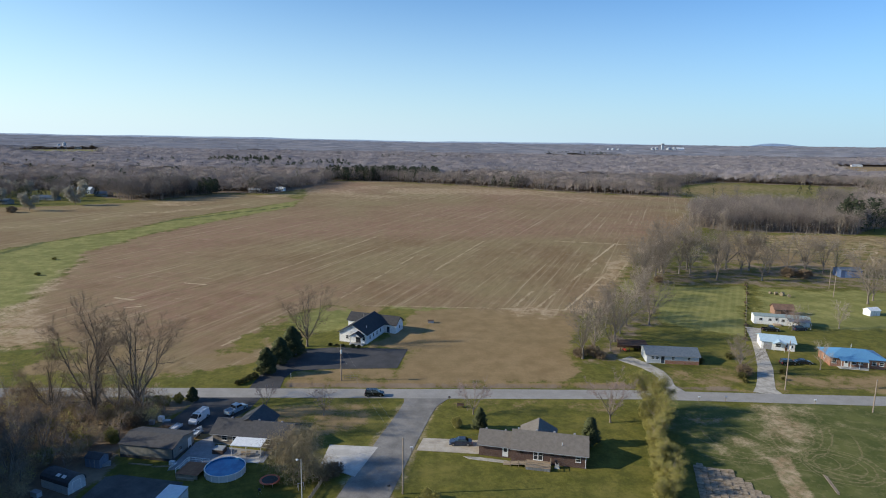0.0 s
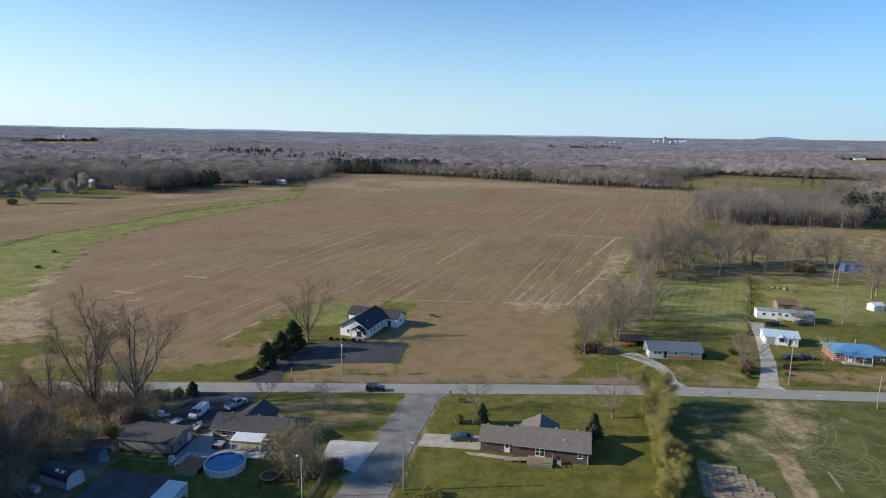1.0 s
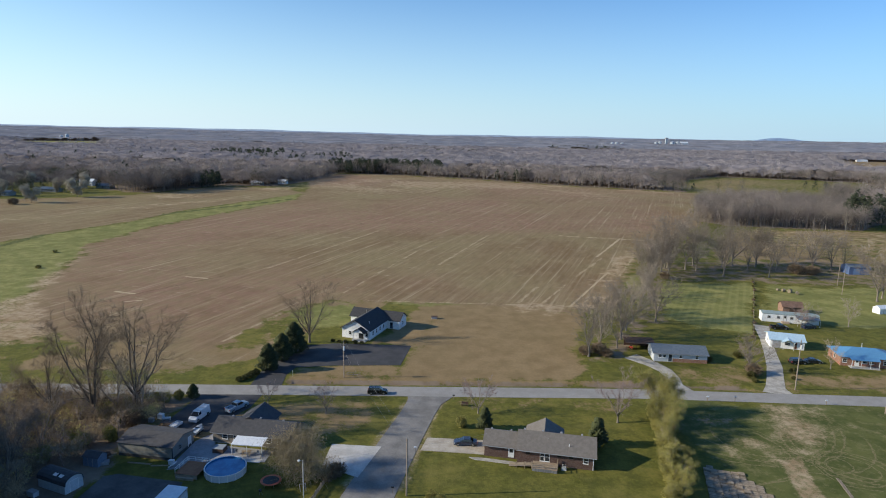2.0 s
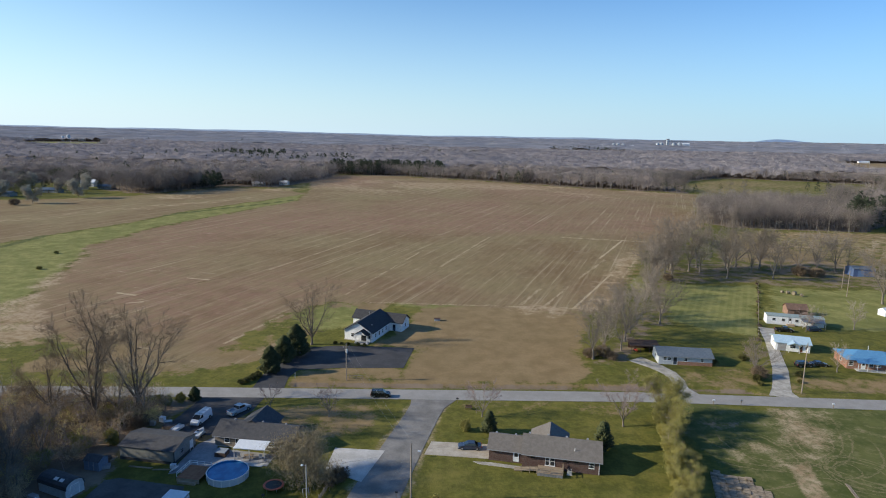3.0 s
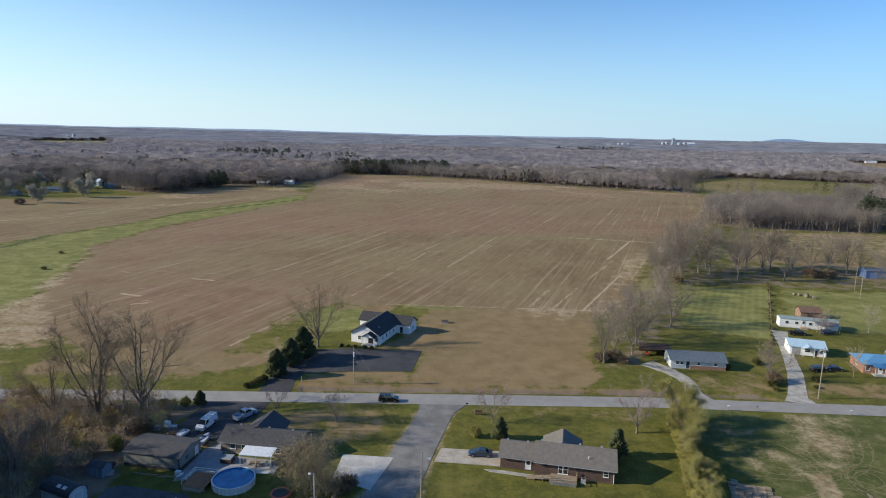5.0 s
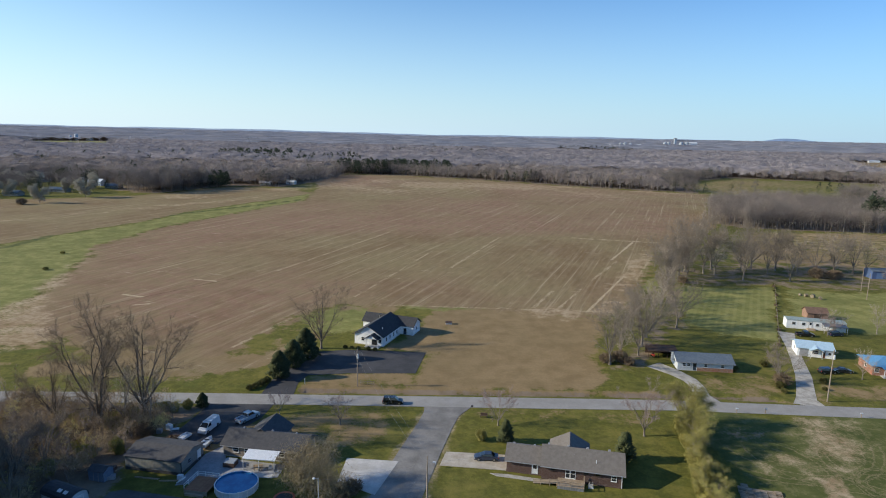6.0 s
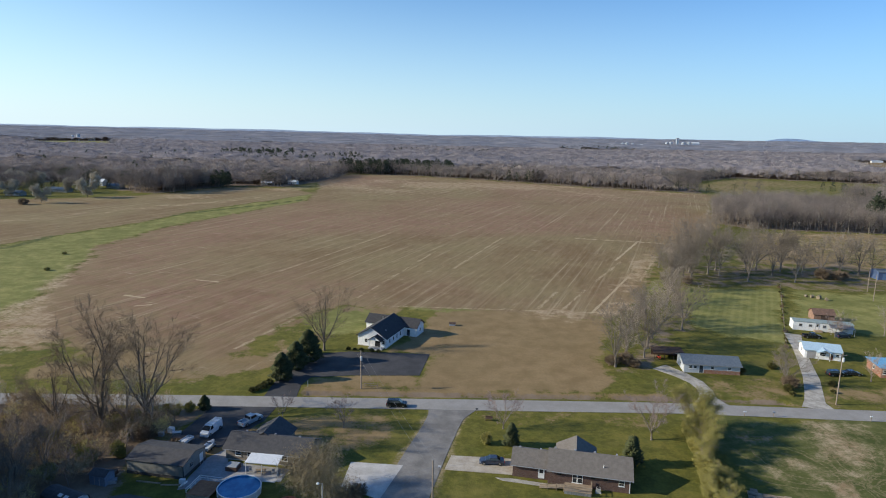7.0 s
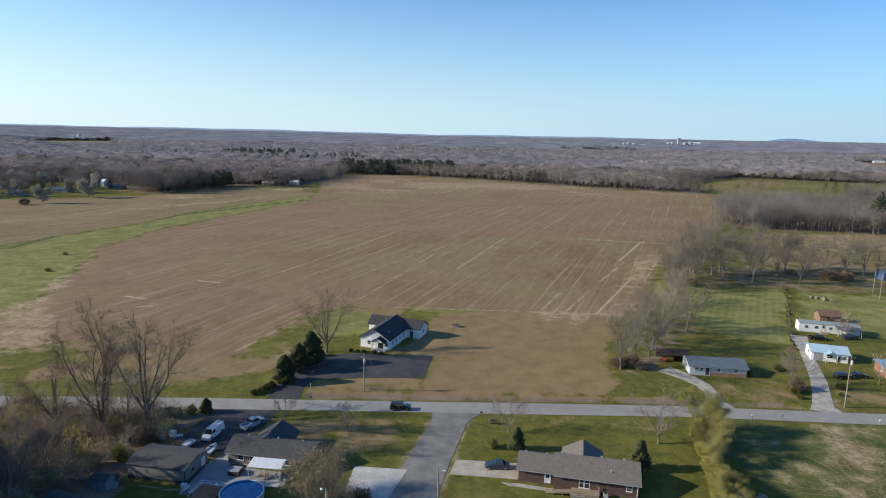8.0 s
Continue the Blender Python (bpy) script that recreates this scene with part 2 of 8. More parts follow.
        return n.maths('MULTIPLY', n.ramp(n.maths('DIVIDE', off, w), 1.25, 0.6), n.ramp(fine, 0.25, 0.6))

    worn = n.maths('MAXIMUM', trail(55.2, 229.2, 86, 289, 0.5), trail(90.6, 326.5, 120.2, 385.3, 0.7))
    for c in ((-101, 267.5, -91.8, 265, 0.9), (-117.9, 241.2, -110, 238.3, 0.7), (-107.5, 227.2, -103.5, 229, 0.7)):
        worn = n.maths('MAXIMUM', worn, trail(*c))
    faint = trail(36, 233, 47.6, 257.8, 0.7)
    for c in ((88.7, 280.9, 110, 326.4, 0.6), (68, 278, 92, 322, 0.7), (85, 392.5, 132.5, 380.3, 1.6), (44, 230, 60, 262, 0.6), (-20, 233, 56, 229, 0.6), (-31, 244, -2, 341, 0.6),
              (-71, 287, -30, 400, 0.7), (-59, 185, -49, 214, 0.8), (7, 300, 38, 388, 0.7)):
        faint = n.maths('MAXIMUM', faint, trail(*c))
    gully = trail(-119, 224, -86, 270, 0.35)
    crop = n.mix(n.maths('MULTIPLY', gully, 0.7), crop, (0.09, 0.065, 0.035))
    faint = n.maths('MULTIPLY', faint, n.ramp(tussock, 0.38, 0.58))
    crop = n.mix(n.maths('MULTIPLY', n.maths('MAXIMUM', n.maths('MULTIPLY', worn, n.ramp(tussock, 0.2, 0.5)), n.maths('MULTIPLY', faint, 0.7)), 0.85), crop, (0.54, 0.43, 0.28))
    col = n.mix(edge(tan), lawn, dry)
    col = n.mix(edge(green), col, lush)
    wheat = n.mix(f_mid, (0.07, 0.085, 0.024), (0.125, 0.13, 0.042))
    wheat = n.mix(n.maths('MULTIPLY', n.ramp(n.grain(pos, 0.35, 6.0, 0.75), 0.5, 0.62), 0.55), wheat, (0.2, 0.175, 0.08))
    col = n.mix(edge(c5.outputs["Fac"]), col, wheat)
    col = n.mix(edge(field), col, crop)
    col = n.mix(n.maths('MULTIPLY', n.maths('MULTIPLY', tracks, c4.outputs["Fac"]), n.ramp(fine, 0.35, 0.6)), col, (0.27, 0.21, 0.12))
    speck = n.ramp(n.grain(pos, 0.8, 6.0, 0.8), 0.36, 0.62)
    col = n.mix(n.maths('MULTIPLY', edge(bare, 0.25, 0.8), n.maths('ADD', n.maths('MULTIPLY', speck, 0.85), 0.22, True)), col, earth)
    col = n.mix(edge(litter_shade), col, floor)
    n.feed(n.bsdf.inputs["Base Color"], col)
    n.bsdf.inputs["Roughness"].default_value = 0.95
    n.bsdf.inputs["Specular IOR Level"].default_value = 0.1
    n.bump(n.maths('ADD', fine, n.maths('MULTIPLY', mid, 0.8)), 0.5, 0.16)
    return m


# ---- building tools ----


class Shape:
    """Vertices and faces of one mesh."""

    def __init__(self):
        self.v, self.f = [], []

    def add(self, verts, faces):
        k = len(self.v)
        self.v += [tuple(p) for p in verts]
        self.f += [tuple(k + i for i in f) for f in faces]
        return self

    def box(self, x0, x1, y0, y1, z0, z1, m=None, inset=0.0):
        e = inset
        p = [(x0, y0, z0), (x1, y0, z0), (x1, y1, z0), (x0, y1, z0),
             (x0 + e, y0 + e, z1), (x1 - e, y0 + e, z1), (x1 - e, y1 - e, z1), (x0 + e, y1 - e, z1)]
        if m is not None:
            p = [tuple(m @ Vector(q)) for q in p]
        return self.add(p, [(3, 2, 1, 0), (4, 5, 6, 7), (0, 1, 5, 4), (1, 2, 6, 5), (2, 3, 7, 6), (3, 0, 4, 7)])

    def slab(self, outline, z0, z1):
        """A plate with an outline that runs counter-clockwise."""
        n = len(outline)
        p = [(x, y, z0) for x, y in outline] + [(x, y, z1) for x, y in outline]
        return self.add(p, [tuple(range(n - 1, -1, -1)), tuple(range(n, 2 * n))]
                        + [(i, (i + 1) % n, n + (i + 1) % n, n + i) for i in range(n)])

    def prism(self, profile, y0, y1):
        """A profile in x and z, counter-clockwise seen from -y, pushed from y0 to y1."""
        n = len(profile)
        p = [(x, y0, z) for x, z in profile] + [(x, y1, z) for x, z in profile]
        return self.add(p, [tuple(range(n)), tuple(range(2 * n - 1, n - 1, -1))]
                        + [(n + i, n + (i + 1) % n, (i + 1) % n, i) for i in range(n)])

    def plate(self, pts, thick):
        """A flat sheet of three or four corners with a thickness downwards along its normal."""
        q = [Vector(p) for p in pts]
        nrm = (q[1] - q[0]).cross(q[2] - q[0]).normalized() * thick
        n = len(q)
        p = [a - nrm for a in q] + q
        return self.add(p, [tuple(range(n - 1, -1, -1)), tuple(range(n, 2 * n))]
                        + [(i, (i + 1) % n, n + (i + 1) % n, n + i) for i in range(n)])

    def tube(self, p0, p1, r0, r1=None, sides=8, caps=True):
        r1 = r0 if r1 is None else r1
        a, b = Vector(p0), Vector(p1)
        d = (b - a).normalized()
        u = d.orthogonal().normalized()
        w = d.cross(u)
        ring = [math.cos(2 * math.pi * i / sides) * u + math.sin(2 * math.pi * i / sides) * w for i in range(sides)]
        p = [a + r0 * c for c in ring] + [b + r1 * c for c in ring]
        f = [(i, (i + 1) % sides, sides + (i + 1) % sides, sides + i) for i in range(sides)]
        if caps:
            f += [tuple(range(sides - 1, -1, -1)), tuple(range(sides, 2 * sides))]
        return self.add(p, f)

    def lathe(self, rings, sides=24, centre=(0, 0), closed=False):
        """Rings of (radius, z) about an upright axis."""
        p = [(centre[0] + r * math.cos(2 * math.pi * i / sides), centre[1] + r * math.sin(2 * math.pi * i / sides), z)
             for r, z in rings for i in range(sides)]
        f = [(j * sides + i, j * sides + (i + 1) % sides, (j + 1) * sides + (i + 1) % sides, (j + 1) * sides + i)
             for j in range(len(rings) - 1) for i in range(sides)]
        if closed:
            f += [tuple(range(sides - 1, -1, -1)), tuple((len(rings) - 1) * sides + i for i in range(sides))]
        return self.add(p, f)

    def mesh(self, name, material):
        me = bpy.data.meshes.new(name)
        me.from_pydata(self.v, [], self.f)
        me.materials.append(material)
        return me


def part(name, shape, material, parent, label=""):
    ob = new(name, shape.mesh(name, material) if isinstance(shape, Shape) else shape)
    ob.parent = parent
    if label:
        ob["label"] = label
    return ob


def thing(name, at, label, category, group="", kind=""):
    """An empty at a thing's base, to hold its parts."""
    ob = new(name)
    ob.matrix_basis = at
    return tagged(ob, label, category, group, kind)


def setting(name, shape, material, label, category):
    ob = new(name, shape.mesh(name, material) if isinstance(shape, Shape) else shape)
    return tagged(ob, label, category, kind="structure")


def fast_mesh(name, verts, faces, material, smooth=False):
    """A mesh from arrays: verts (n, 3), faces (m, 3 or 4)."""
    me = bpy.data.meshes.new(name)
    k = faces.shape[1]
    me.vertices.add(len(verts))
    me.vertices.foreach_set("co", np.ascontiguousarray(verts, dtype=np.float32).ravel())
    me.loops.add(faces.size)
    me.loops.foreach_set("vertex_index", np.ascontiguousarray(faces, dtype=np.int32).ravel())
    me.polygons.add(len(faces))
    me.polygons.foreach_set("loop_start", np.arange(0, faces.size, k, dtype=np.int32))
    if smooth:
        me.polygons.foreach_set("use_smooth", np.ones(len(faces), dtype=bool))
    me.materials.append(material)
    me.update(calc_edges=True)
    return me


# ---- the land ----


def value_noise(x, y, seed):
    """Smooth noise from 0 to 1 on a unit lattice."""
    xi, yi = np.floor(x), np.floor(y)
    fx, fy = x - xi, y - yi
    fx, fy = fx * fx * (3 - 2 * fx), fy * fy * (3 - 2 * fy)

    def h(a, b):
        s = np.sin(a * 127.1 + b * 311.7 + seed * 74.7) * 43758.5453
        return s - np.floor(s)

    return ((h(xi, yi) * (1 - fx) + h(xi + 1, yi) * fx) * (1 - fy)
            + (h(xi, yi + 1) * (1 - fx) + h(xi + 1, yi + 1) * fx) * fy)


def layered(x, y, size, seed):
    return (value_noise(x / size, y / size, seed) * 0.6 + value_noise(x / size * 2.3, y / size * 2.3, seed + 5) * 0.28
            + value_noise(x / size * 5.1, y / size * 5.1, seed + 9) * 0.12)


def inside(x, y, poly, soft):
    """1 inside the outline, 0 outside, with a soft edge that many metres wide."""
    x, y = np.asarray(x, float), np.asarray(y, float)
    within = np.zeros(x.shape, bool)
    near = np.full(x.shape, 1e9)
    n = len(poly)
    for i in range(n):
        (ax, ay), (bx, by) = poly[i], poly[(i + 1) % n]
        cross = ((ay > y) != (by > y)) & (x < (bx - ax) * (y - ay) / ((by - ay) or 1e-9) + ax)
        within ^= cross
        t = np.clip(((x - ax) * (bx - ax) + (y - ay) * (by - ay)) / ((bx - ax) ** 2 + (by - ay) ** 2), 0, 1)
        near = np.minimum(near, np.hypot(x - ax - t * (bx - ax), y - ay - t * (by - ay)))
    return np.clip(0.5 + np.where(within, near, -near) / soft, 0, 1)


def height(x, y):
    """The land lies level and rises gently in the far distance."""
    x, y = np.asarray(x, float), np.asarray(y, float)
    d = np.hypot(x, y)
    t = np.clip((d - 1500) / 3200, 0, 1)
    rise = t * t * (3 - 2 * t) * (12 + 10 * layered(x, y, 1500, 31) + 9 * np.clip(np.abs(x) / 3500, 0, 1) + 3 * np.clip(x / 3000, 0, 1))
    return rise


FIELD = [(-58, 178), (-54, 197), (-47, 216), (-38, 230), (-10, 232), (12, 229), (60, 221), (79, 251), (97, 291), (121, 348),
         (168, 411), (207, 465), (232, 545), (303, 708), (231, 742), (170, 770), (107, 820), (36, 864), (-43, 903), (-125, 920),
         (-150, 800), (-128, 690), (-116, 575), (-148, 482), (-172, 403), (-178, 345), (-174, 322), (-158, 275), (-143, 225), (-122, 192),
         (-96, 184)]
WEST_FIELD = [(-240, 300), (-222, 366), (-200, 412), (-184, 487), (-142, 579), (-122, 640), (-170, 686), (-228, 690),
              (-250, 625), (-268, 590), (-330, 545), (-420, 520), (-520, 460), (-420, 300)]
SWALE = [(-145, 205), (-150, 238), (-160, 280), (-176, 325), (-179, 347), (-173, 403), (-149, 482), (-117, 572), (-124, 640),
         (-140, 579), (-180, 487), (-197, 412), (-218, 366), (-236, 300), (-240, 190), (-170, 160)]
TAN_LOT = [(-7, 156), (-3, 168), (0, 185), (3, 204), (-2, 219), (0, 231), (30, 230), (58, 222), (56, 208), (47, 188), (41, 157)]
WHEAT = [(57, 90), (60, 143), (100, 142), (175, 138), (220, 80)]
LUSH_LAWN = [(84, 215), (101, 268), (146, 270), (124, 229), (108, 198)]
EAST_LAWN = [(150, 268), (126, 226), (140, 205), (200, 200), (215, 262)]
FAR_PASTURE = [(300, 720), (318, 830), (462, 1000), (625, 925), (585, 720), (430, 680)]
WOODS_FLOOR = [(-130, 85), (-130, 150), (-52, 146), (-58, 122), (-60, 85)]
CLEARINGS = [[(-1330, 2100), (-1150, 2290), (-870, 1700), (-1000, 1640)], [(440, 2050), (450, 2230), (680, 2280), (670, 2120)],
             [(840, 1230), (1130, 1760), (1400, 1760), (1100, 1230)], [(300, 705), (310, 850), (470, 1010), (640, 930), (600, 700), (430, 668)]]
HOMESTEADS = [(-560, 470), (-560, 640), (-430, 745), (-330, 690), (-318, 634), (-330, 575), (-400, 545)]


def axis_lines(lo, a, b, hi, fine, grow):
    """Grid lines: even from a to b, then wider and wider to lo and hi."""
    mid = list(np.arange(a, b + fine / 2, fine))
    out, step, p = [], fine, b
    while p < hi:
        step *= grow
        p = min(p + step, hi)
        out.append(p)
    back, step, p = [], fine, a
    while p > lo:
        step *= grow
        p = max(p - step, lo)
        back.append(p)
    return np.array(back[::-1] + mid + out)


def build_ground():
    xs = axis_lines(-4900, -130, 185, 4900, 1.15, 1.06)
    ys = axis_lines(-400, 88, 235, 4880, 1.15, 1.04)
    gx, gy = np.meshgrid(xs, ys)
    x, y = gx.ravel(), gy.ravel()
    z = height(x, y)
    # the ditch beside the county road; the swale's brook is only darker colour
    yn = y - 154.6 + np.clip(x - 60, 0, 200) * 0.055
    z -= 0.75 * np.exp(-(yn / 1.1) ** 2) * ((x > -33) & (x < 85))
    nx, ny = len(xs), len(ys)
    i = (np.arange(ny - 1)[:, None] * nx + np.arange(nx - 1)[None]).ravel()
    faces = np.stack([i, i + 1, i + nx + 1, i + nx], 1)
    me = fast_mesh("ground", np.stack([x, y, z], 1), faces, ground_material(), smooth=True)
    wob = (layered(x, y, 14, 3) - 0.5)
    wide = (layered(x, y, 90, 7) - 0.5)
    px, py = x + 7 * wob, y + 9 * (layered(x, y, 16, 4) - 0.5)
    field = np.maximum(inside(px, py, FIELD, 17), inside(px, py, WEST_FIELD, 14))
    # straw and weeds run over the field's southern edge
    verge = inside(px, py, [(-150, 205), (-122, 235), (-96, 200), (-60, 190), (-40, 232), (-10, 236), (-30, 205), (-44, 166), (-60, 160), (-110, 158)], 10)
    field = np.maximum(field, verge * np.clip(layered(x, y, 18, 61) * 2.6 - 0.95, 0, 0.75))
    green = inside(px, py, SWALE, 9) * 0.95
    green = np.maximum(green, np.maximum(inside(px, py, LUSH_LAWN, 13) * 0.95, inside(px, py, EAST_LAWN, 9) * 0.8))
    green = np.maximum(green, inside(px, py, [(-48, 218), (-36, 232), (-22, 230), (-22, 205), (-36, 198)], 8) * 0.75)
    green = np.maximum(green, inside(px, py, [(84, 258), (97, 288), (103, 284), (90, 252)], 5) * 0.9)
    green = np.maximum(green, inside(px, py, [(-12, 228), (-12, 237), (30, 235), (62, 227), (64, 218), (30, 227)], 5) * 0.8)
    tan = inside(px, py, TAN_LOT, 9)
    tan = np.maximum(tan, inside(px, py, [(-33, 152), (-33, 164), (-22, 166), (-4, 168), (-3, 152)], 5) * 0.62)
    tan = np.maximum(tan, inside(px, py, [(-15, 184), (-7, 204), (-4, 220), (6, 222), (2, 182)], 6) * 0.8)
    tan = np.maximum(tan, inside(px, py, [(-60, 136), (-6, 145), (-9, 127), (-25, 125), (-58, 122)], 8) * 0.6)
    tan = np.maximum(tan, inside(px, py, [(96, 151), (150, 146), (150, 165), (100, 165)], 12) * 0.42)
    tan = np.maximum(tan, inside(px, py, [(8, 145.5), (52, 145.5), (51, 136), (30, 138), (10, 137)], 6) * 0.42)
    tan = np.maximum(tan, inside(px, py, [(60, 153), (88, 152), (92, 172), (84, 172), (66, 168)], 12) * 0.38)
    tan = np.maximum(tan, 0.75 * np.exp(-((yn - 1.2) / 1.7) ** 2) * ((x > -33) & (x < 56)))
    tan = np.maximum(tan, inside(px, py, FAR_PASTURE, 20) * 0.46)
    tan = np.maximum(tan, inside(px, py, [(150, 330), (205, 432), (335, 432), (335, 340), (215, 300)], 15) * 0.56)
    green = np.maximum(green, inside(px, py, [(150, 330), (195, 420), (220, 440), (345, 440), (350, 330), (215, 300)], 15) * 0.28)
    green = np.maximum(green, inside(px, py, [(196, 372), (214, 418), (330, 412), (340, 365)], 20) * 0.4)
    tan = np.maximum(tan, verge * np.clip(layered(x, y, 11, 66) * 2.2 - 0.45, 0, 0.8))
    tan = np.maximum(tan, inside(px, py, CLEARINGS[2], 30))
    tan = np.clip(tan + 0.5 * wide, 0, 1) * (tan > 0.02)
    glade = np.maximum(inside(px, py, CLEARINGS[0], 30), np.maximum(inside(px, py, CLEARINGS[1], 30), inside(px, py, CLEARINGS[3], 20) * 0.36))
    green = np.maximum(green, glade)
    bare = inside(px, py, [(81, 144), (96, 144), (94, 134), (89, 127), (82, 121), (74, 127)], 9) * (0.18 + 0.9 * layered(x, y, 5, 13))
    bare = np.maximum(bare, inside(px, py, [(62, 125), (74, 128), (83, 120), (74, 111), (63, 114)], 8) * (0.05 + 0.75 * layered(x, y, 4, 15)))
    bare = np.maximum(bare, inside(x + 1.2 * wob, y, [(72.6, 117), (77.3, 118), (72, 100), (66, 85), (62, 85), (68.5, 101)], 1.6) * 1.1)
    bare = np.maximum(bare, inside(px, py, [(27, 223), (44, 239), (54, 229), (46, 217)], 8) * (0.2 + 0.9 * layered(x, y, 6, 33)))
    bare = np.maximum(bare, inside(px, py, [(95.4, 135.5), (103.5, 127.5), (112, 121), (111, 119), (102, 124.5), (95, 132.4)], 3) * 0.45)
    bare = np.maximum(bare, inside(px, py, [(-168, 318), (-150, 262), (-136, 222), (-118, 196), (-108, 186), (-124, 178), (-148, 214), (-160, 268), (-178, 325)], 10)
                      * np.clip(layered(x, y, 22, 21) * 2.4 - 0.62, 0, 1))
    bare = np.maximum(bare, inside(px, py, [(52, 224), (108, 345), (119, 345), (64, 222)], 6) * np.clip(layered(x, y, 12, 17) * 2 - 0.5, 0, 0.8))
    bare = np.maximum(bare, inside(px, py, [(100, 820), (285, 716), (265, 690), (90, 785)], 20) * np.clip(layered(x, y, 40, 27) * 2.2 - 0.6, 0, 0.8))
    far_straw = inside(px, py, [(-150, 640), (-60, 640), (60, 700), (200, 620), (290, 716), (36, 866), (-125, 921)], 120)
    bare = np.maximum(bare, far_straw * np.clip(layered(x, y, 55, 71) * 2.2 - 0.45, 0, 0.7))
    bare = np.maximum(bare, inside(px, py, [(170, 350), (195, 420), (220, 440), (345, 440), (350, 360)], 15) * (0.15 + 0.4 * layered(x, y, 18, 58)))
    bare = np.maximum(bare, inside(px, py, [(-262, 580), (-244, 631), (-176, 686), (-140, 745), (-122, 700), (-160, 640), (-215, 556)], 25) * np.clip(layered(x, y, 26, 47) * 2.0 - 0.4, 0, 0.8))
    for k in range(4):
        bare = np.maximum(bare, inside(px, py, [(-300 + 14 * k, 380 + 30 * k), (-225 + 14 * k, 478 + 24 * k), (-178 + 10 * k, 545 + 20 * k), (-182 + 10 * k, 551 + 20 * k), (-230 + 14 * k, 486 + 24 * k), (-304 + 14 * k, 390 + 30 * k)], 8) * np.clip(layered(x, y, 14, 49 + k) * 2 - 0.5, 0, 0.7))
    bare = np.maximum(bare, glade * (0.2 + 0.3 * layered(x, y, 40, 57)))
    henbit = inside(px, py, FIELD, 60) * np.clip(layered(x, y, 110, 41) * 3.2 - 1.15, 0, 1)
    henbit = np.maximum(henbit, inside(px, py, [(-165, 320), (-165, 420), (-110, 560), (-60, 560), (-110, 330)], 50) * 0.8)
    henbit = np.maximum(henbit, inside(px, py, [(90, 470), (190, 520), (210, 470), (120, 420)], 40) * 0.9)
    litter_shade = inside(px, py, WOODS_FLOOR, 7)
    brook_tone = np.zeros_like(x)
    brook = [(-250, 296), (-221, 330), (-222, 379), (-211, 417), (-184, 471), (-145, 534), (-120, 580)]
    for (ax, ay), (bx, by) in zip(brook[:-1], brook[1:]):
        t = np.clip(((x - ax) * (bx - ax) + (y - ay) * (by - ay)) / ((bx - ax) ** 2 + (by - ay) ** 2), 0, 1)
        gap = np.hypot(x + 3 * wob - ax - t * (bx - ax), y - ay - t * (by - ay))
        brook_tone = np.maximum(brook_tone, np.clip(1.2 - gap / 4.0, 0, 1))
    litter_shade = np.maximum(litter_shade, inside(px, py, [(100, 270), (112, 318), (210, 330), (228, 300), (218, 262), (148, 270)], 10) * 0.5)
    litter_shade = np.maximum(litter_shade, inside(px, py, [(46, 170), (60, 196), (76, 218), (100, 275), (108, 270), (84, 212), (66, 186), (53, 168)], 5) * 0.5)
    litter_shade = np.maximum(litter_shade, in_woods(x, y))
    litter_shade = np.maximum(litter_shade, inside(px, py, [(112, 318), (150, 372), (196, 420), (190, 340), (215, 325)], 14) * 0.45)
    # ditch strip: brown grass, and the ditch's dark shade line put into colour
    litter_shade = np.maximum(litter_shade, np.exp(-((yn - 0.6) / 1.2) ** 2) * ((x > -33) & (x < 85)) * np.clip(0.35 + layered(x, y, 6, 91), 0, 0.75))
    bare = np.maximum(bare, inside(x + 1.5 * wob, y, [(-14.6, 100), (-8.3, 125), (-4.6, 138), (-2.8, 146.5), (8.6, 146.5), (5.8, 141), (4.4, 136), (2.0, 125), (-2.6, 101)], 2.0) * 0.62)
    # east of the hedge: mostly its shadow put into colour, with grey brush
    litter_shade = np.maximum(litter_shade, inside(px, py, [(58, 138), (58, 128), (66, 128), (78, 134), (72, 140)], 9) * 0.42)
    for name, rgb in (("cover_a", (field, green, tan)), ("cover_b", (bare, henbit, litter_shade))):
        at = me.attributes.new(name, 'FLOAT_COLOR', 'POINT')
        data = np.ones((len(x), 4), np.float32)
        for k in range(3):
            data[:, k] = rgb[k]
        at.data.foreach_set("color", data.ravel())
    mown = me.attributes.new("mown", 'FLOAT', 'POINT')
    mown.data.foreach_set("value", inside(x, y, LUSH_LAWN, 6).astype(np.float32))
    worn = me.attributes.new("tracks", 'FLOAT', 'POINT')
    worn.data.foreach_set("value", (inside(x, y, [(60, 98), (60, 130), (92, 131), (100, 120), (96, 98)], 4) * 0.6).astype(np.float32))
    young = me.attributes.new("wheat", 'FLOAT', 'POINT')
    young.data.foreach_set("value", np.maximum(inside(px, py, WHEAT, 5), brook_tone).astype(np.float32))
    ob = setting("ground", me, me.materials[0], "level farmland of stubble field, swale, lawns and woodland floor", "ground")
    return ob


FRONT = [(-6000, 700), (-560, 640), (-430, 745), (-330, 690), (-318, 634), (-266, 602), (-249, 643), (-228, 706), (-170, 692), (-136, 800),
         (-130, 928), (-43, 912), (36, 873), (107, 829), (170, 779), (231, 750), (290, 724), (330, 690), (620, 700), (6000, 640),
         (6000, 5000), (-6000, 5000)]
BLOCK = [(204, 478), (218, 448), (256, 442), (306, 434), (345, 470), (400, 500), (385, 560), (330, 600), (240, 560)]
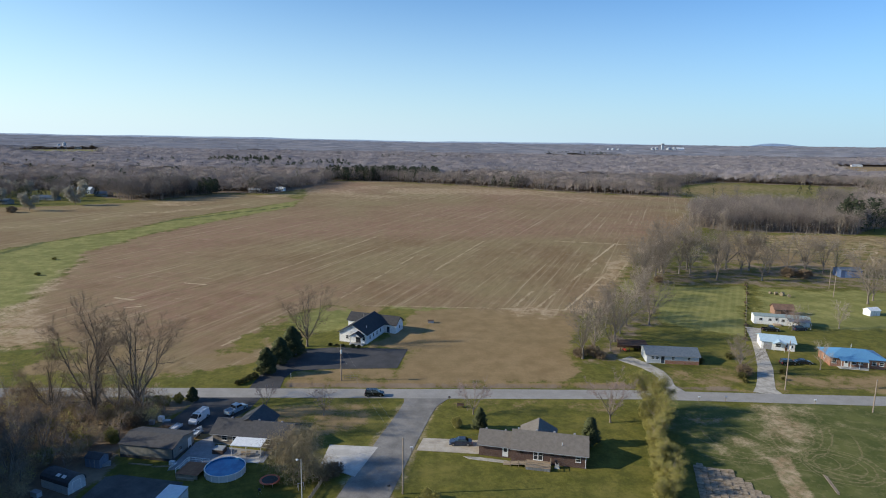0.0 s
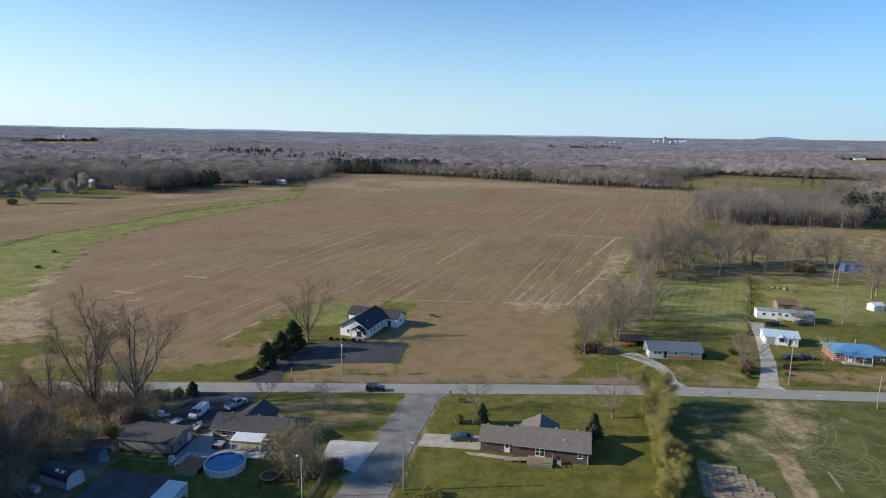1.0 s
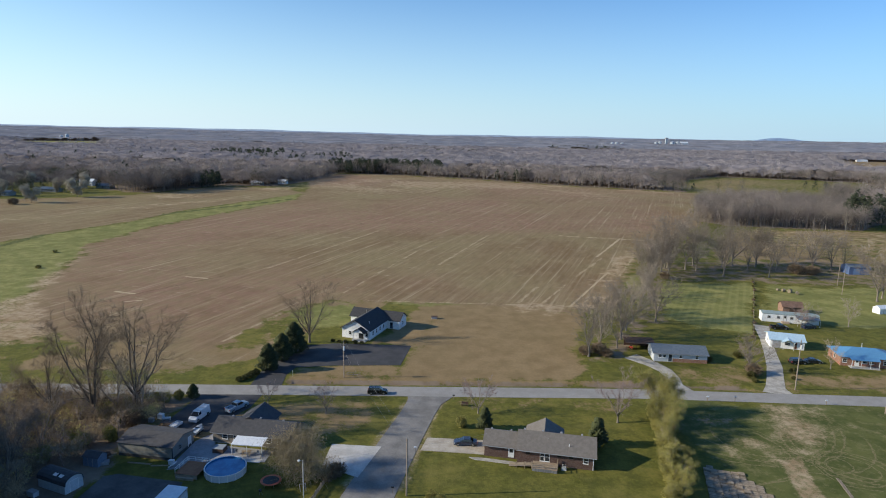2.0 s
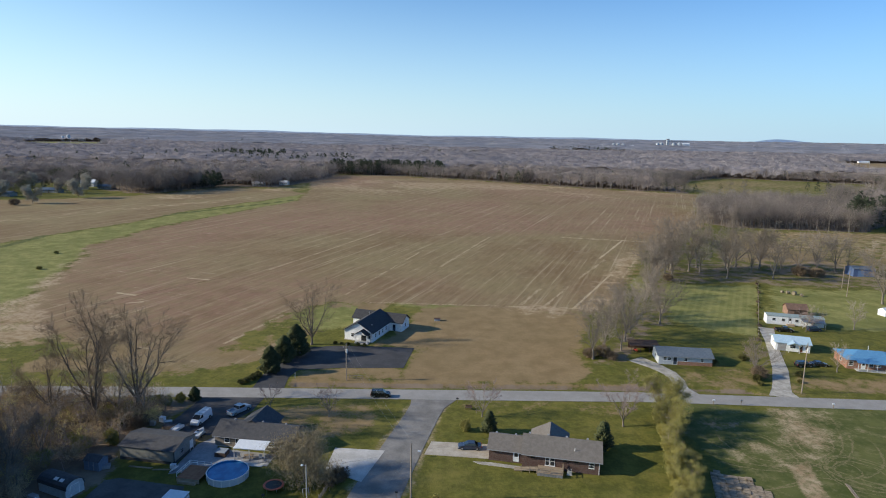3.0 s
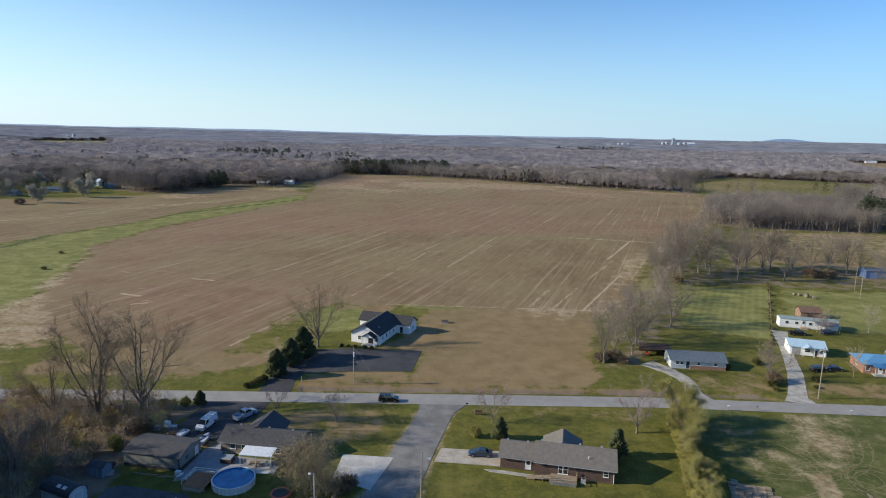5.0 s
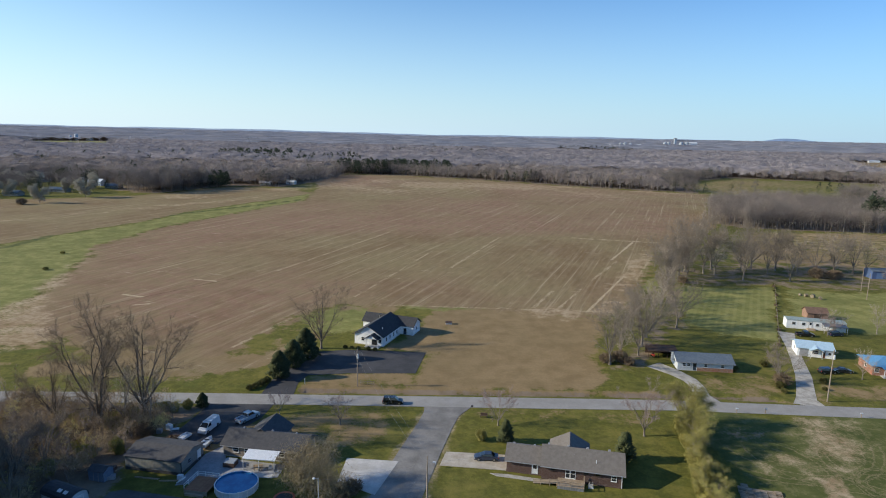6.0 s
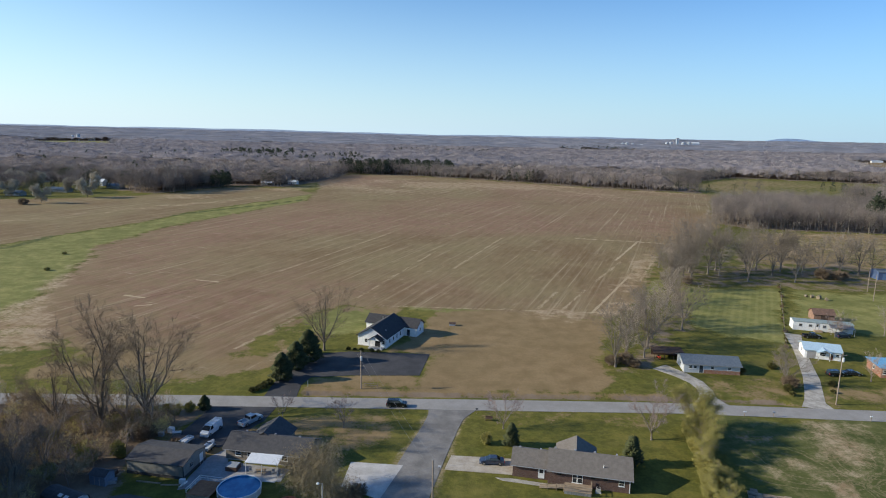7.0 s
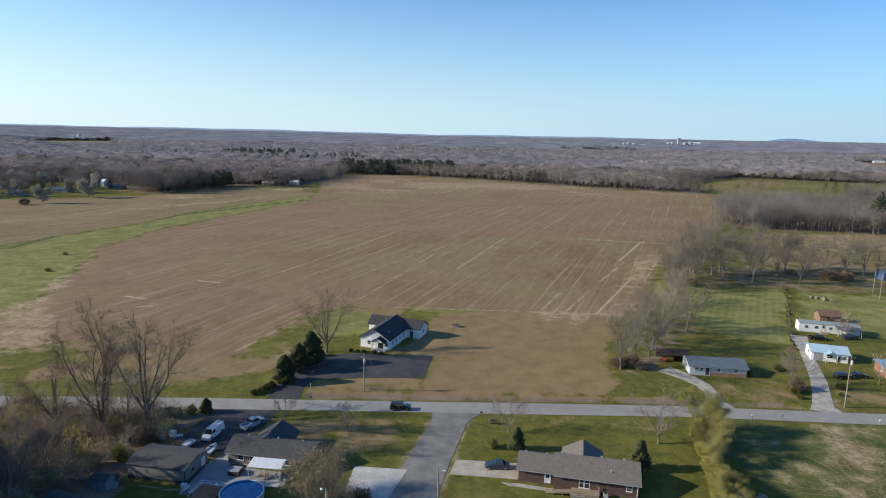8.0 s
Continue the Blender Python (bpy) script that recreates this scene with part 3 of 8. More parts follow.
EAST_WOODS = [(345, 480), (390, 500), (700, 430), (3000, 560), (6000, 640), (620, 700), (520, 745), (400, 640), (390, 570)]


def in_woods(x, y, soft=6):
    w = np.maximum(inside(x, y, FRONT, soft), np.maximum(inside(x, y, BLOCK, soft), inside(x, y, EAST_WOODS, soft)))
    for c in CLEARINGS:
        w = np.minimum(w, 1 - inside(x, y, c, soft))
    return w


ground = build_ground()

# ---- roads, drives and yards ----
asphalt_old = surface("county_road_asphalt", (0.25, 0.235, 0.215), (0.30, 0.285, 0.265), 0.25, 0.9, 0.3, 0.01, space="World", fine=20)
asphalt_side = surface("side_street_asphalt", (0.16, 0.15, 0.138), (0.255, 0.24, 0.22), 0.22, 0.9, 0.3, 0.01, space="World", fine=14)
asphalt_dark = surface("dark_asphalt", (0.042, 0.042, 0.045), (0.066, 0.065, 0.068), 0.2, 0.88, 0.3, 0.01, space="World", fine=16)
concrete = surface("concrete", (0.42, 0.40, 0.37), (0.55, 0.53, 0.50), 0.4, 0.85, 0.2, 0.01, space="World", fine=12)
gravel = surface("pale_gravel", (0.27, 0.25, 0.215), (0.46, 0.425, 0.37), 0.5, 0.95, 0.6, 0.04, space="World", fine=9)


def ribbon(centre, widths, z0, z1):
    """A strip that follows a centre line of (x, y), as wide as given, with real edges."""
    s = Shape()
    left, right = [], []
    for i, (x, y) in enumerate(centre):
        ax, ay = centre[max(i - 1, 0)]
        bx, by = centre[min(i + 1, len(centre) - 1)]
        d = math.hypot(bx - ax, by - ay)
        nx, ny = -(by - ay) / d, (bx - ax) / d
        w = widths[i] / 2
        left.append((x + nx * w, y + ny * w))
        right.append((x - nx * w, y - ny * w))
    n = len(centre)
    p = [(x, y, z1) for x, y in left] + [(x, y, z1) for x, y in right] + [(x, y, z0) for x, y in left] + [(x, y, z0) for x, y in right]
    f = []
    for i in range(n - 1):
        f += [(n + i, n + i + 1, i + 1, i), (i, i + 1, 2 * n + i + 1, 2 * n + i), (3 * n + i, 3 * n + i + 1, n + i + 1, n + i)]
    return s.add(p, f)


def county_road_y(x):
    return 149.0 - 0.055 * max(0.0, x - 55) - 0.012 * max(0.0, -x - 50)


road_line = [(x, county_road_y(x)) for x in range(-420, 421, 6)]
setting("road_1", ribbon(road_line, [5.8 + 0.15 * math.sin(x * 0.07) for x, _ in road_line], -0.3, 0.07), asphalt_old,
        "worn pale grey two-lane county road without markings", "road")
setting("road_2", Shape().slab([(-30, 40), (-21, 40), (-3.6, 103), (1.2, 125), (3.9, 136.5), (5.3, 141.5), (8.4, 146.3), (-2.6, 146.3), (-2.6, 143.5),
                                (-3.9, 137.5), (-7.5, 124.5), (-13.3, 101.7)], -0.2, 0.055), asphalt_side,
        "patched grey asphalt side street meeting the county road", "road")
setting("driveway_1", Shape().slab([(0.8, 119.9), (13.5, 118.4), (14.6, 124.2), (2.2, 125.2)], -0.2, 0.10), surface("stained_concrete", (0.34, 0.29, 0.225), (0.46, 0.41, 0.34), 0.5, 0.85, 0.2, 0.01, space="World", fine=10),
        "pale stained concrete driveway of the brick house", "driveway")
setting("driveway_2", ribbon([(61, 176), (65, 170), (67, 165), (67.2, 160), (66, 155.5), (65.2, 151)], [5.5, 4.6, 4, 3.6, 4.0, 8.5], -0.3, 0.055), gravel,
        "curving pale gravel driveway", "driveway")
setting("driveway_3", ribbon([(116, 208), (110, 194), (104.6, 181), (99.5, 169), (94.3, 159), (91.6, 154), (90.2, 149.8)], [5, 3.2, 3.4, 4, 4.2, 4.6, 7.5], -0.3, 0.05), gravel,
        "straight pale gravel driveway beside bushes", "driveway")
setting("driveway_4", Shape().slab([(-55, 128), (-44, 127), (-42.6, 131), (-38.5, 139), (-37.5, 146.2), (-52, 146.2), (-53, 140)], -0.2, 0.045), asphalt_dark,
        "dark asphalt yard with parked work vehicles", "driveway")
setting("parking_lot", Shape().slab([(-42, 151.4), (-34.2, 151.4), (-34.6, 159), (-33.2, 164.2), (-23, 165.9), (-5.3, 166.6), (-2.8, 182.7),
                                     (-16, 183.6), (-26, 184), (-36.5, 181), (-40.2, 170), (-41.6, 161)], -0.2, 0.05), asphalt_dark,
        "dark asphalt parking lot of the white chapel", "parking lot")
setting("pavement_1", Shape().slab([(-18, 111.5), (-15.8, 112.6), (-10.6, 109.6), (-7.1, 121.2), (-17.2, 122.2)], -0.2, 0.085), concrete,
        "bright concrete parking pad beside the side street", "pavement")
setting("pavement_2", Shape().slab([(-46.4, 111.8), (-39.4, 113.6), (-35, 115.5), (-29, 114.8), (-28.4, 119.2), (-40.6, 121.6), (-42.0, 127.2), (-45.0, 123)],
                                   -0.2, 0.06), surface("patio_concrete", (0.25, 0.25, 0.26), (0.34, 0.34, 0.35), 0.4, 0.85, 0.2, 0.01, space="World"),
        "grey concrete patio between workshop and house", "pavement")
setting("pavement_3", Shape().slab([(-58.5, 95), (-40, 95), (-41.8, 107.6), (-54.6, 110.3), (-56.8, 109.4)], -0.2, 0.05), surface("worn_dark_asphalt", (0.075, 0.073, 0.072), (0.13, 0.125, 0.118), 0.22, 0.9, 0.3, 0.01, space="World", fine=12),
        "dark asphalt yard beside the sheds", "pavement")
setting("pavement_4", Shape().slab([(10.3, 117.4), (11.4, 116.4), (20.6, 114.2), (20.9, 115.2), (13.5, 117.1)], -0.2, 0.06), gravel,
        "narrow gravel walk behind the brick house", "pavement")

# ---- buildings ----
shingle_grey = bands("grey_shingles", (0.14, 0.122, 0.105), (0.175, 0.155, 0.135), 2, 0.075, 0.12, 0.9, 0.01, 0.7)
shingle_dark = bands("charcoal_shingles", (0.05, 0.05, 0.055), (0.07, 0.07, 0.075), 2, 0.08, 0.12, 0.88, 0.01, 0.7)
shingle_black = bands("dark_shingles", (0.028, 0.028, 0.032), (0.042, 0.042, 0.046), 2, 0.08, 0.12, 0.85, 0.01, 0.7)
siding_white = bands("white_siding", (0.70, 0.71, 0.72), (0.78, 0.78, 0.78), 2, 0.16, 0.1, 0.6, 0.012, 0.55)
siding_grey = bands("grey_metal_siding", (0.19, 0.19, 0.175), (0.23, 0.23, 0.21), 0, 0.3, 0.1, 0.6, 0.02, 0.6)
siding_blue = bands("pale_blue_siding", (0.42, 0.45, 0.48), (0.5, 0.53, 0.56), 2, 0.16, 0.1, 0.65, 0.012, 0.6)
metal_blue = bands("blue_metal_roof", (0.09, 0.24, 0.42), (0.12, 0.29, 0.48), 0, 0.45, 0.12, 0.4, 0.02, 0.6)
metal_paleblue = bands("pale_blue_metal_roof", (0.36, 0.50, 0.60), (0.45, 0.58, 0.66), 0, 0.45, 0.12, 0.4, 0.02, 0.7)
metal_slate = bands("slate_blue_metal_roof", (0.10, 0.125, 0.15), (0.14, 0.165, 0.19), 0, 0.4, 0.12, 0.45, 0.02, 0.6)
metal_green = bands("grey_green_metal_roof", (0.24, 0.29, 0.27), (0.31, 0.36, 0.33), 0, 0.4, 0.12, 0.5, 0.02, 0.7)
metal_white = bands("white_metal_roof", (0.62, 0.65, 0.68), (0.72, 0.74, 0.76), 0, 0.3, 0.12, 0.4, 0.02, 0.7)
brick_red = brickwork("dark_red_brick", (0.105, 0.05, 0.038), (0.075, 0.038, 0.03), (0.13, 0.1, 0.085))
brick_orange = brickwork("orange_brick", (0.33, 0.13, 0.075), (0.25, 0.09, 0.055), (0.3, 0.25, 0.2))
white_paint = plain("white_paint", (0.76, 0.76, 0.75), 0.5)
grey_paint = plain("grey_paint", (0.3, 0.3, 0.31), 0.55)
black_paint = plain("black_paint", (0.02, 0.02, 0.022), 0.45)
brown_paint = plain("brown_paint", (0.09, 0.055, 0.04), 0.6)
rubber = plain("rubber", (0.018, 0.018, 0.018), 0.8)
steel = plain("steel", (0.45, 0.46, 0.47), 0.35, 1.0)
deck_wood = surface("weathered_boards", (0.26, 0.19, 0.13), (0.36, 0.29, 0.21), 0.8, 0.85, 0.4, 0.01, stretch=(1, 6, 1), vary=0.3)
redwood = surface("red_brown_boards", (0.27, 0.115, 0.06), (0.36, 0.17, 0.09), 0.8, 0.8, 0.4, 0.01, stretch=(1, 6, 1), vary=0.25)
pale_wood = surface("greyed_lumber", (0.21, 0.165, 0.115), (0.36, 0.29, 0.21), 0.7, 0.85, 0.4, 0.01, stretch=(1, 6, 1), vary=0.45)
pole_wood = surface("pole_wood", (0.22, 0.17, 0.13), (0.33, 0.27, 0.22), 1.0, 0.85, 0.4, 0.01, stretch=(8, 8, 0.6))
glass = window_glass()


def gable_walls(x0, x1, y0, y1, h, ridge, along="x"):
    """Walls with two gable ends, as one closed shell with thickness enough to stand behind the openings."""
    s = Shape()
    if along == "x":
        ym = (y0 + y1) / 2
        prof = [(y0, 0), (y1, 0), (y1, h), (ym, ridge), (y0, h)]
        p = [(x0, y, z) for y, z in prof] + [(x1, y, z) for y, z in prof]
        f = [(4, 3, 2, 1, 0), (5, 6, 7, 8, 9), (0, 1, 6, 5), (1, 2, 7, 6), (4, 0, 5, 9)]
    else:
        xm = (x0 + x1) / 2
        prof = [(x0, 0), (x1, 0), (x1, h), (xm, ridge), (x0, h)]
        p = [(x, y0, z) for x, z in prof] + [(x, y1, z) for x, z in prof]
        f = [(0, 1, 2, 3, 4), (9, 8, 7, 6, 5), (1, 6, 7, 2), (5, 0, 4, 9), (0, 5, 6, 1)]
    return s.add(p, f)


def gable_roof(x0, x1, y0, y1, h, ridge, over=0.4, thick=0.16, along="x"):
    """Two sloping slabs that meet at the ridge and pass over the walls."""
    s = Shape()
    if along == "x":
        ym, half = (y0 + y1) / 2, (y1 - y0) / 2
        drop = (ridge - h) / half * over
        a, b = x0 - over, x1 + over
        s.plate([(a, y0 - over, h - drop + thick), (b, y0 - over, h - drop + thick), (b, ym, ridge + thick), (a, ym, ridge + thick)], thick)
        s.plate([(b, y1 + over, h - drop + thick), (a, y1 + over, h - drop + thick), (a, ym, ridge + thick), (b, ym, ridge + thick)], thick)
    else:
        xm, half = (x0 + x1) / 2, (x1 - x0) / 2
        drop = (ridge - h) / half * over
        a, b = y0 - over, y1 + over
        s.plate([(x1 + over, a, h - drop + thick), (x1 + over, b, h - drop + thick), (xm, b, ridge + thick), (xm, a, ridge + thick)], thick)
        s.plate([(x0 - over, b, h - drop + thick), (x0 - over, a, h - drop + thick), (xm, a, ridge + thick), (xm, b, ridge + thick)], thick)
    return s


def hip_roof(x0, x1, y0, y1, h, ridge, over=0.45, thick=0.16):
    s = Shape()
    x0, x1, y0, y1 = x0 - over, x1 + over, y0 - over, y1 + over
    ym, k = (y0 + y1) / 2, (y1 - y0) / 2
    e, r = h + thick - 0.1, ridge + thick
    s.plate([(x0, y0, e), (x1, y0, e), (x1 - k, ym, r), (x0 + k, ym, r)], thick)
    s.plate([(x1, y1, e), (x0, y1, e), (x0 + k, ym, r), (x1 - k, ym, r)], thick)
    s.plate([(x1, y0, e), (x1, y1, e), (x1 - k, ym, r)], thick)
    s.plate([(x0, y1, e), (x0, y0, e), (x0 + k, ym, r)], thick)
    return s


def wall_frame(side, at, u, z):
    """The pose of an opening on a wall: side s, n, e or w at that coordinate, u along it; x to the right as seen from outside."""
    return {"s": pose(u, at, z), "n": pose(u, at, z, 0, 0, 180), "e": pose(at, u, z, 0, 0, 90), "w": pose(at, u, z, 0, 0, -90)}[side]


def window(house, side, at, u, z, w, h, trim=white_paint, bars=1):
    """A window: frame proud of the wall, sunk pane, glazing bar and sill."""
    m = wall_frame(side, at, u, z)
    fr = Shape()
    for a, b, c, d in ((-w / 2, -w / 2 + 0.08, 0, h), (w / 2 - 0.08, w / 2, 0, h), (-w / 2 + 0.08, w / 2 - 0.08, 0, 0.08), (-w / 2 + 0.08, w / 2 - 0.08, h - 0.08, h)):
        fr.box(a, b, -0.06, 0.05, c, d, m)
    if bars:
        fr.box(-w / 2 + 0.08, w / 2 - 0.08, -0.045, 0.04, h / 2 - 0.03, h / 2 + 0.03, m)
    ob = part("window", fr, trim, house)
    part("pane", Shape().box(-w / 2 + 0.06, w / 2 - 0.06, -0.022, 0.02, 0.06, h - 0.06, m), glass, ob)
    part("sill", Shape().box(-w / 2 - 0.06, w / 2 + 0.06, -0.12, 0.0, -0.07, -0.002, m), trim, ob)
    return ob


def door(house, side, at, u, z, w, h, paint, trim=white_paint, lite=True):
    m = wall_frame(side, at, u, z)
    ob = part("door", Shape().box(-w / 2, w / 2, -0.035, 0.03, 0, h, m), paint, house)
    fr = Shape()
    for a, b, c, d in ((-w / 2 - 0.1, -w / 2, 0, h + 0.1), (w / 2, w / 2 + 0.1, 0, h + 0.1), (-w / 2, w / 2, h, h + 0.1)):
        fr.box(a, b, -0.06, 0.03, c, d, m)
    part("frame", fr, trim, ob)
    if lite:
        part("pane", Shape().box(-w / 2 + 0.15, w / 2 - 0.15, -0.05, 0.0, h * 0.5, h - 0.18, m), glass, ob)
    part("handle", Shape().box(w / 2 - 0.14, w / 2 - 0.06, -0.09, -0.035, 1.0, 1.05, m), steel, ob)
    return ob


def eaves_trim(house, x0, x1, y, z, paint=grey_paint):
    """A gutter along an eave that runs with x."""
    part("gutter", Shape().prism([(x0, z - 0.12), (x1, z - 0.12), (x1, z), (x0, z)], y - 0.1, y), paint, house)


def roof_vent(house, x, y, z, paint=grey_paint):
    s = Shape().box(x - 0.22, x + 0.22, y - 0.22, y + 0.22, z - 0.12, z + 0.18, inset=0.05)
    part("roof_vent", s, paint, house)


def brick_house():
    h = thing("brick_house", pose(13.3, 117.3, 0, 0, 0, -12.6), "long low dark-red brick ranch house with a grey shingle roof", "house")
    part("wall", gable_walls(6.6, 21.2, 0, 8, 2.75, 4.75), brick_red, h)
    part("garage_wall", gable_walls(0.0, 6.6, 0.9, 7.5, 2.5, 4.0), brick_red, h)
    part("rear_wing_wall", gable_walls(8.0, 15.0, 7.9, 10.2, 2.75, 4.6, "y"), brick_red, h)
    part("roof", gable_roof(6.75, 21.2, 0, 8, 2.75, 4.75, 0.45), shingle_grey, h)
    part("garage_roof", gable_roof(0.0, 6.1, 0.9, 7.5, 2.46, 3.98, 0.42), shingle_grey, h)
    part("rear_wing_roof", gable_roof(8.0, 15.0, 4.6, 10.3, 2.75, 4.62, 0.4, along="y"), shingle_grey, h)
    eaves_trim(h, 6.3, 21.65, -0.46, 2.68)
    eaves_trim(h, -0.4, 6.2, 0.46, 2.4)
    part("downspout", Shape().box(20.95, 21.07, -0.12, -0.02, 0.05, 2.6), white_paint, h)
    door(h, "s", 0.9, 5.3, 0.25, 0.95, 2.05, white_paint)
    window(h, "s", 0.0, 12.3, 0.75, 0.95, 1.9)
    window(h, "s", 0.0, 11.35, 0.75, 0.85, 1.9)
    for u in (8.6, 14.6, 16.8):
        window(h, "s", 0.0, u, 1.85, 0.9, 0.5, brown_paint, 0)
    window(h, "s", 0.0, 19.6, 1.2, 1.0, 1.1)
    window(h, "e", 21.2, 2.2, 1.0, 1.1, 1.2)
    window(h, "e", 21.2, 5.6, 1.0, 1.1, 1.2)
    for u in (1.0, 4.9, 7.6, 11.2, 14.8, 18.8):
        roof_vent(h, u, 4.35 if u > 6 else 4.5, 4.72 + (0.14 if u > 6 else -0.63))
    for u, v in ((12.4, 2.6), (16.4, 1.4)):
        part("vent_pipe", Shape().tube((u, v, 2.8), (u, v, 4.2), 0.06, sides=8), white_paint, h)
    part("foundation", Shape().box(6.55, 21.25, -0.06, 8.04, -0.1, 0.22), brick_red, h)
    part("foundation", Shape().box(-0.05, 6.54, 0.84, 7.56, -0.1, 0.22), brick_red, h)
    d = thing("deck", pose(13.3, 117.3, 0, 0, 0, -12.6), "weathered wooden deck with rails and a ramp", "deck")
    for i in range(16):
        part("board", Shape().box(9.6, 14.4, -2.9 + i * 0.178, -2.9 + i * 0.178 + 0.16, 0.62, 0.66), deck_wood, d)
    # the deck is open below; this dark grey sheet stands for the shade
    part("skirt", Shape().box(9.65, 14.35, -2.88, -2.82, 0.02, 0.60), surface("under_deck_shade_grey", (0.13, 0.13, 0.13), (0.22, 0.22, 0.22), 0.8, 0.85, stretch=(6, 1, 1)), d)
    for x in (9.7, 12.0, 14.3):
        part("post", Shape().box(x - 0.06, x + 0.06, -2.80, -2.68, 0.0, 1.6), deck_wood, d)
    part("post", Shape().box(14.24, 14.36, -0.4, -0.28, 0.0, 1.6), deck_wood, d)
    for z in (1.1, 1.55):
        part("rail", Shape().box(9.65, 14.35, -2.86, -2.81, z, z + 0.09), pale_wood, d)
        part("rail", Shape().box(14.38, 14.43, -2.85, -0.2, z, z + 0.09), pale_wood, d)
    part("ramp", Shape().plate([(5.2, -2.2, 0.14), (9.6, -2.2, 0.66), (9.6, -0.9, 0.66), (5.2, -0.9, 0.14)], 0.06), pale_wood, d)
    for x in (6.6, 8.2, 9.5):
        part("ramp_post", Shape().box(x - 0.05, x + 0.05, -2.3, -2.2, 0.0, 0.2 + (x - 5.2) * 0.12 + 0.9), deck_wood, d)
    part("ramp_rail", Shape().plate([(6.4, -2.32, 1.12), (9.6, -2.32, 1.55), (9.6, -2.26, 1.55), (6.4, -2.26, 1.12)], 0.08), pale_wood, d)
    ac = thing("air_conditioner", pose(13.3, 117.3, 0, 0, 0, -12.6) @ pose(15.6, -0.9, 0), "pale metal air conditioning unit behind a brick house", "air conditioner")
    part("housing", Shape().box(-0.4, 0.4, -0.4, 0.4, 0.08, 0.85, inset=0.03), plain("putty_metal", (0.45, 0.44, 0.41), 0.5), ac)
    part("fan_guard", Shape().lathe([(0.3, 0.852), (0.3, 0.88), (0.05, 0.89)], 14), black_paint, ac)
    part("pad", Shape().box(-0.5, 0.5, -0.5, 0.5, -0.02, 0.08), concrete, ac)


def chapel():
    h = thing("chapel", pose(-15.6, 187.0, 0, 0, 0, -20), "white sided chapel with a dark shingle gable roof and rear wings", "chapel")
    part("wall", gable_walls(-9.3, 0, 0, 15.5, 3.2, 5.9, "y"), siding_white, h)
    part("roof", gable_roof(-9.3, 0, 0, 15.4, 3.2, 5.9, 0.55, 0.18, "y"), shingle_black, h)
    part("wing_wall", gable_walls(-13.0, 4.2, 13.2, 19.2, 3.0, 4.9), siding_white, h)
    part("wing_roof", gable_roof(-13.0, 4.2, 13.2, 19.2, 3.0, 4.9, 0.45, 0.18), shingle_black, h)
    # the porch with its own small gable
    part("porch_roof", gable_roof(-4.7, -0.9, -2.0, 0.6, 2.75, 3.95, 0.3, 0.14, "y"), shingle_black, h)
    part("porch_gable", Shape().add([(-4.7, -1.99, 2.7), (-0.9, -1.99, 2.7), (-2.8, -1.99, 3.9), (-4.7, -1.85, 2.7), (-0.9, -1.85, 2.7), (-2.8, -1.85, 3.9)],
                                    [(0, 1, 2), (5, 4, 3), (0, 3, 4, 1), (1, 4, 5, 2), (2, 5, 3, 0)]), siding_white, h)
    for x in (-4.6, -1.0):
        part("porch_post", Shape().box(x - 0.09, x + 0.09, -1.95, -1.77, 0, 2.7), white_paint, h)
    part("porch_floor", Shape().box(-5.0, -0.6, -2.1, 0, -0.05, 0.28), concrete, h)
    part("step", Shape().box(-3.6, -2.0, -2.5, -2.1, -0.05, 0.14), concrete, h)
    door(h, "s", 0.0, -2.8, 0.28, 1.7, 2.1, black_paint)
    window(h, "s", 0.0, -6.6, 1.1, 1.0, 1.2)
    window(h, "s", 0.0, -0.95, 1.1, 0.9, 1.2)
    for u in (2.4, 5.0, 7.6, 10.2):
        window(h, "e", 0.0, u, 1.0, 0.85, 1.3)
    door(h, "s", 13.2, 1.5, 0.1, 1.0, 2.05, plain("dark_blue_door", (0.03, 0.05, 0.09), 0.5))
    window(h, "e", 4.2, 16.2, 1.1, 1.0, 1.1)
    for u in (3.0, 8.0):
        window(h, "w", -9.3, u, 1.0, 0.85, 1.3)
    part("chimney_pipe", Shape().tube((-6.2, 11.0, 4.2), (-6.2, 11.0, 6.1), 0.1, sides=10), steel, h)
    part("vent_pipe", Shape().tube((-1.6, 3.2, 3.6), (-1.6, 3.2, 4.9), 0.06, sides=8), white_paint, h)
    part("foundation", Shape().box(-9.36, 0.06, -0.06, 15.4, -0.1, 0.22), concrete, h)


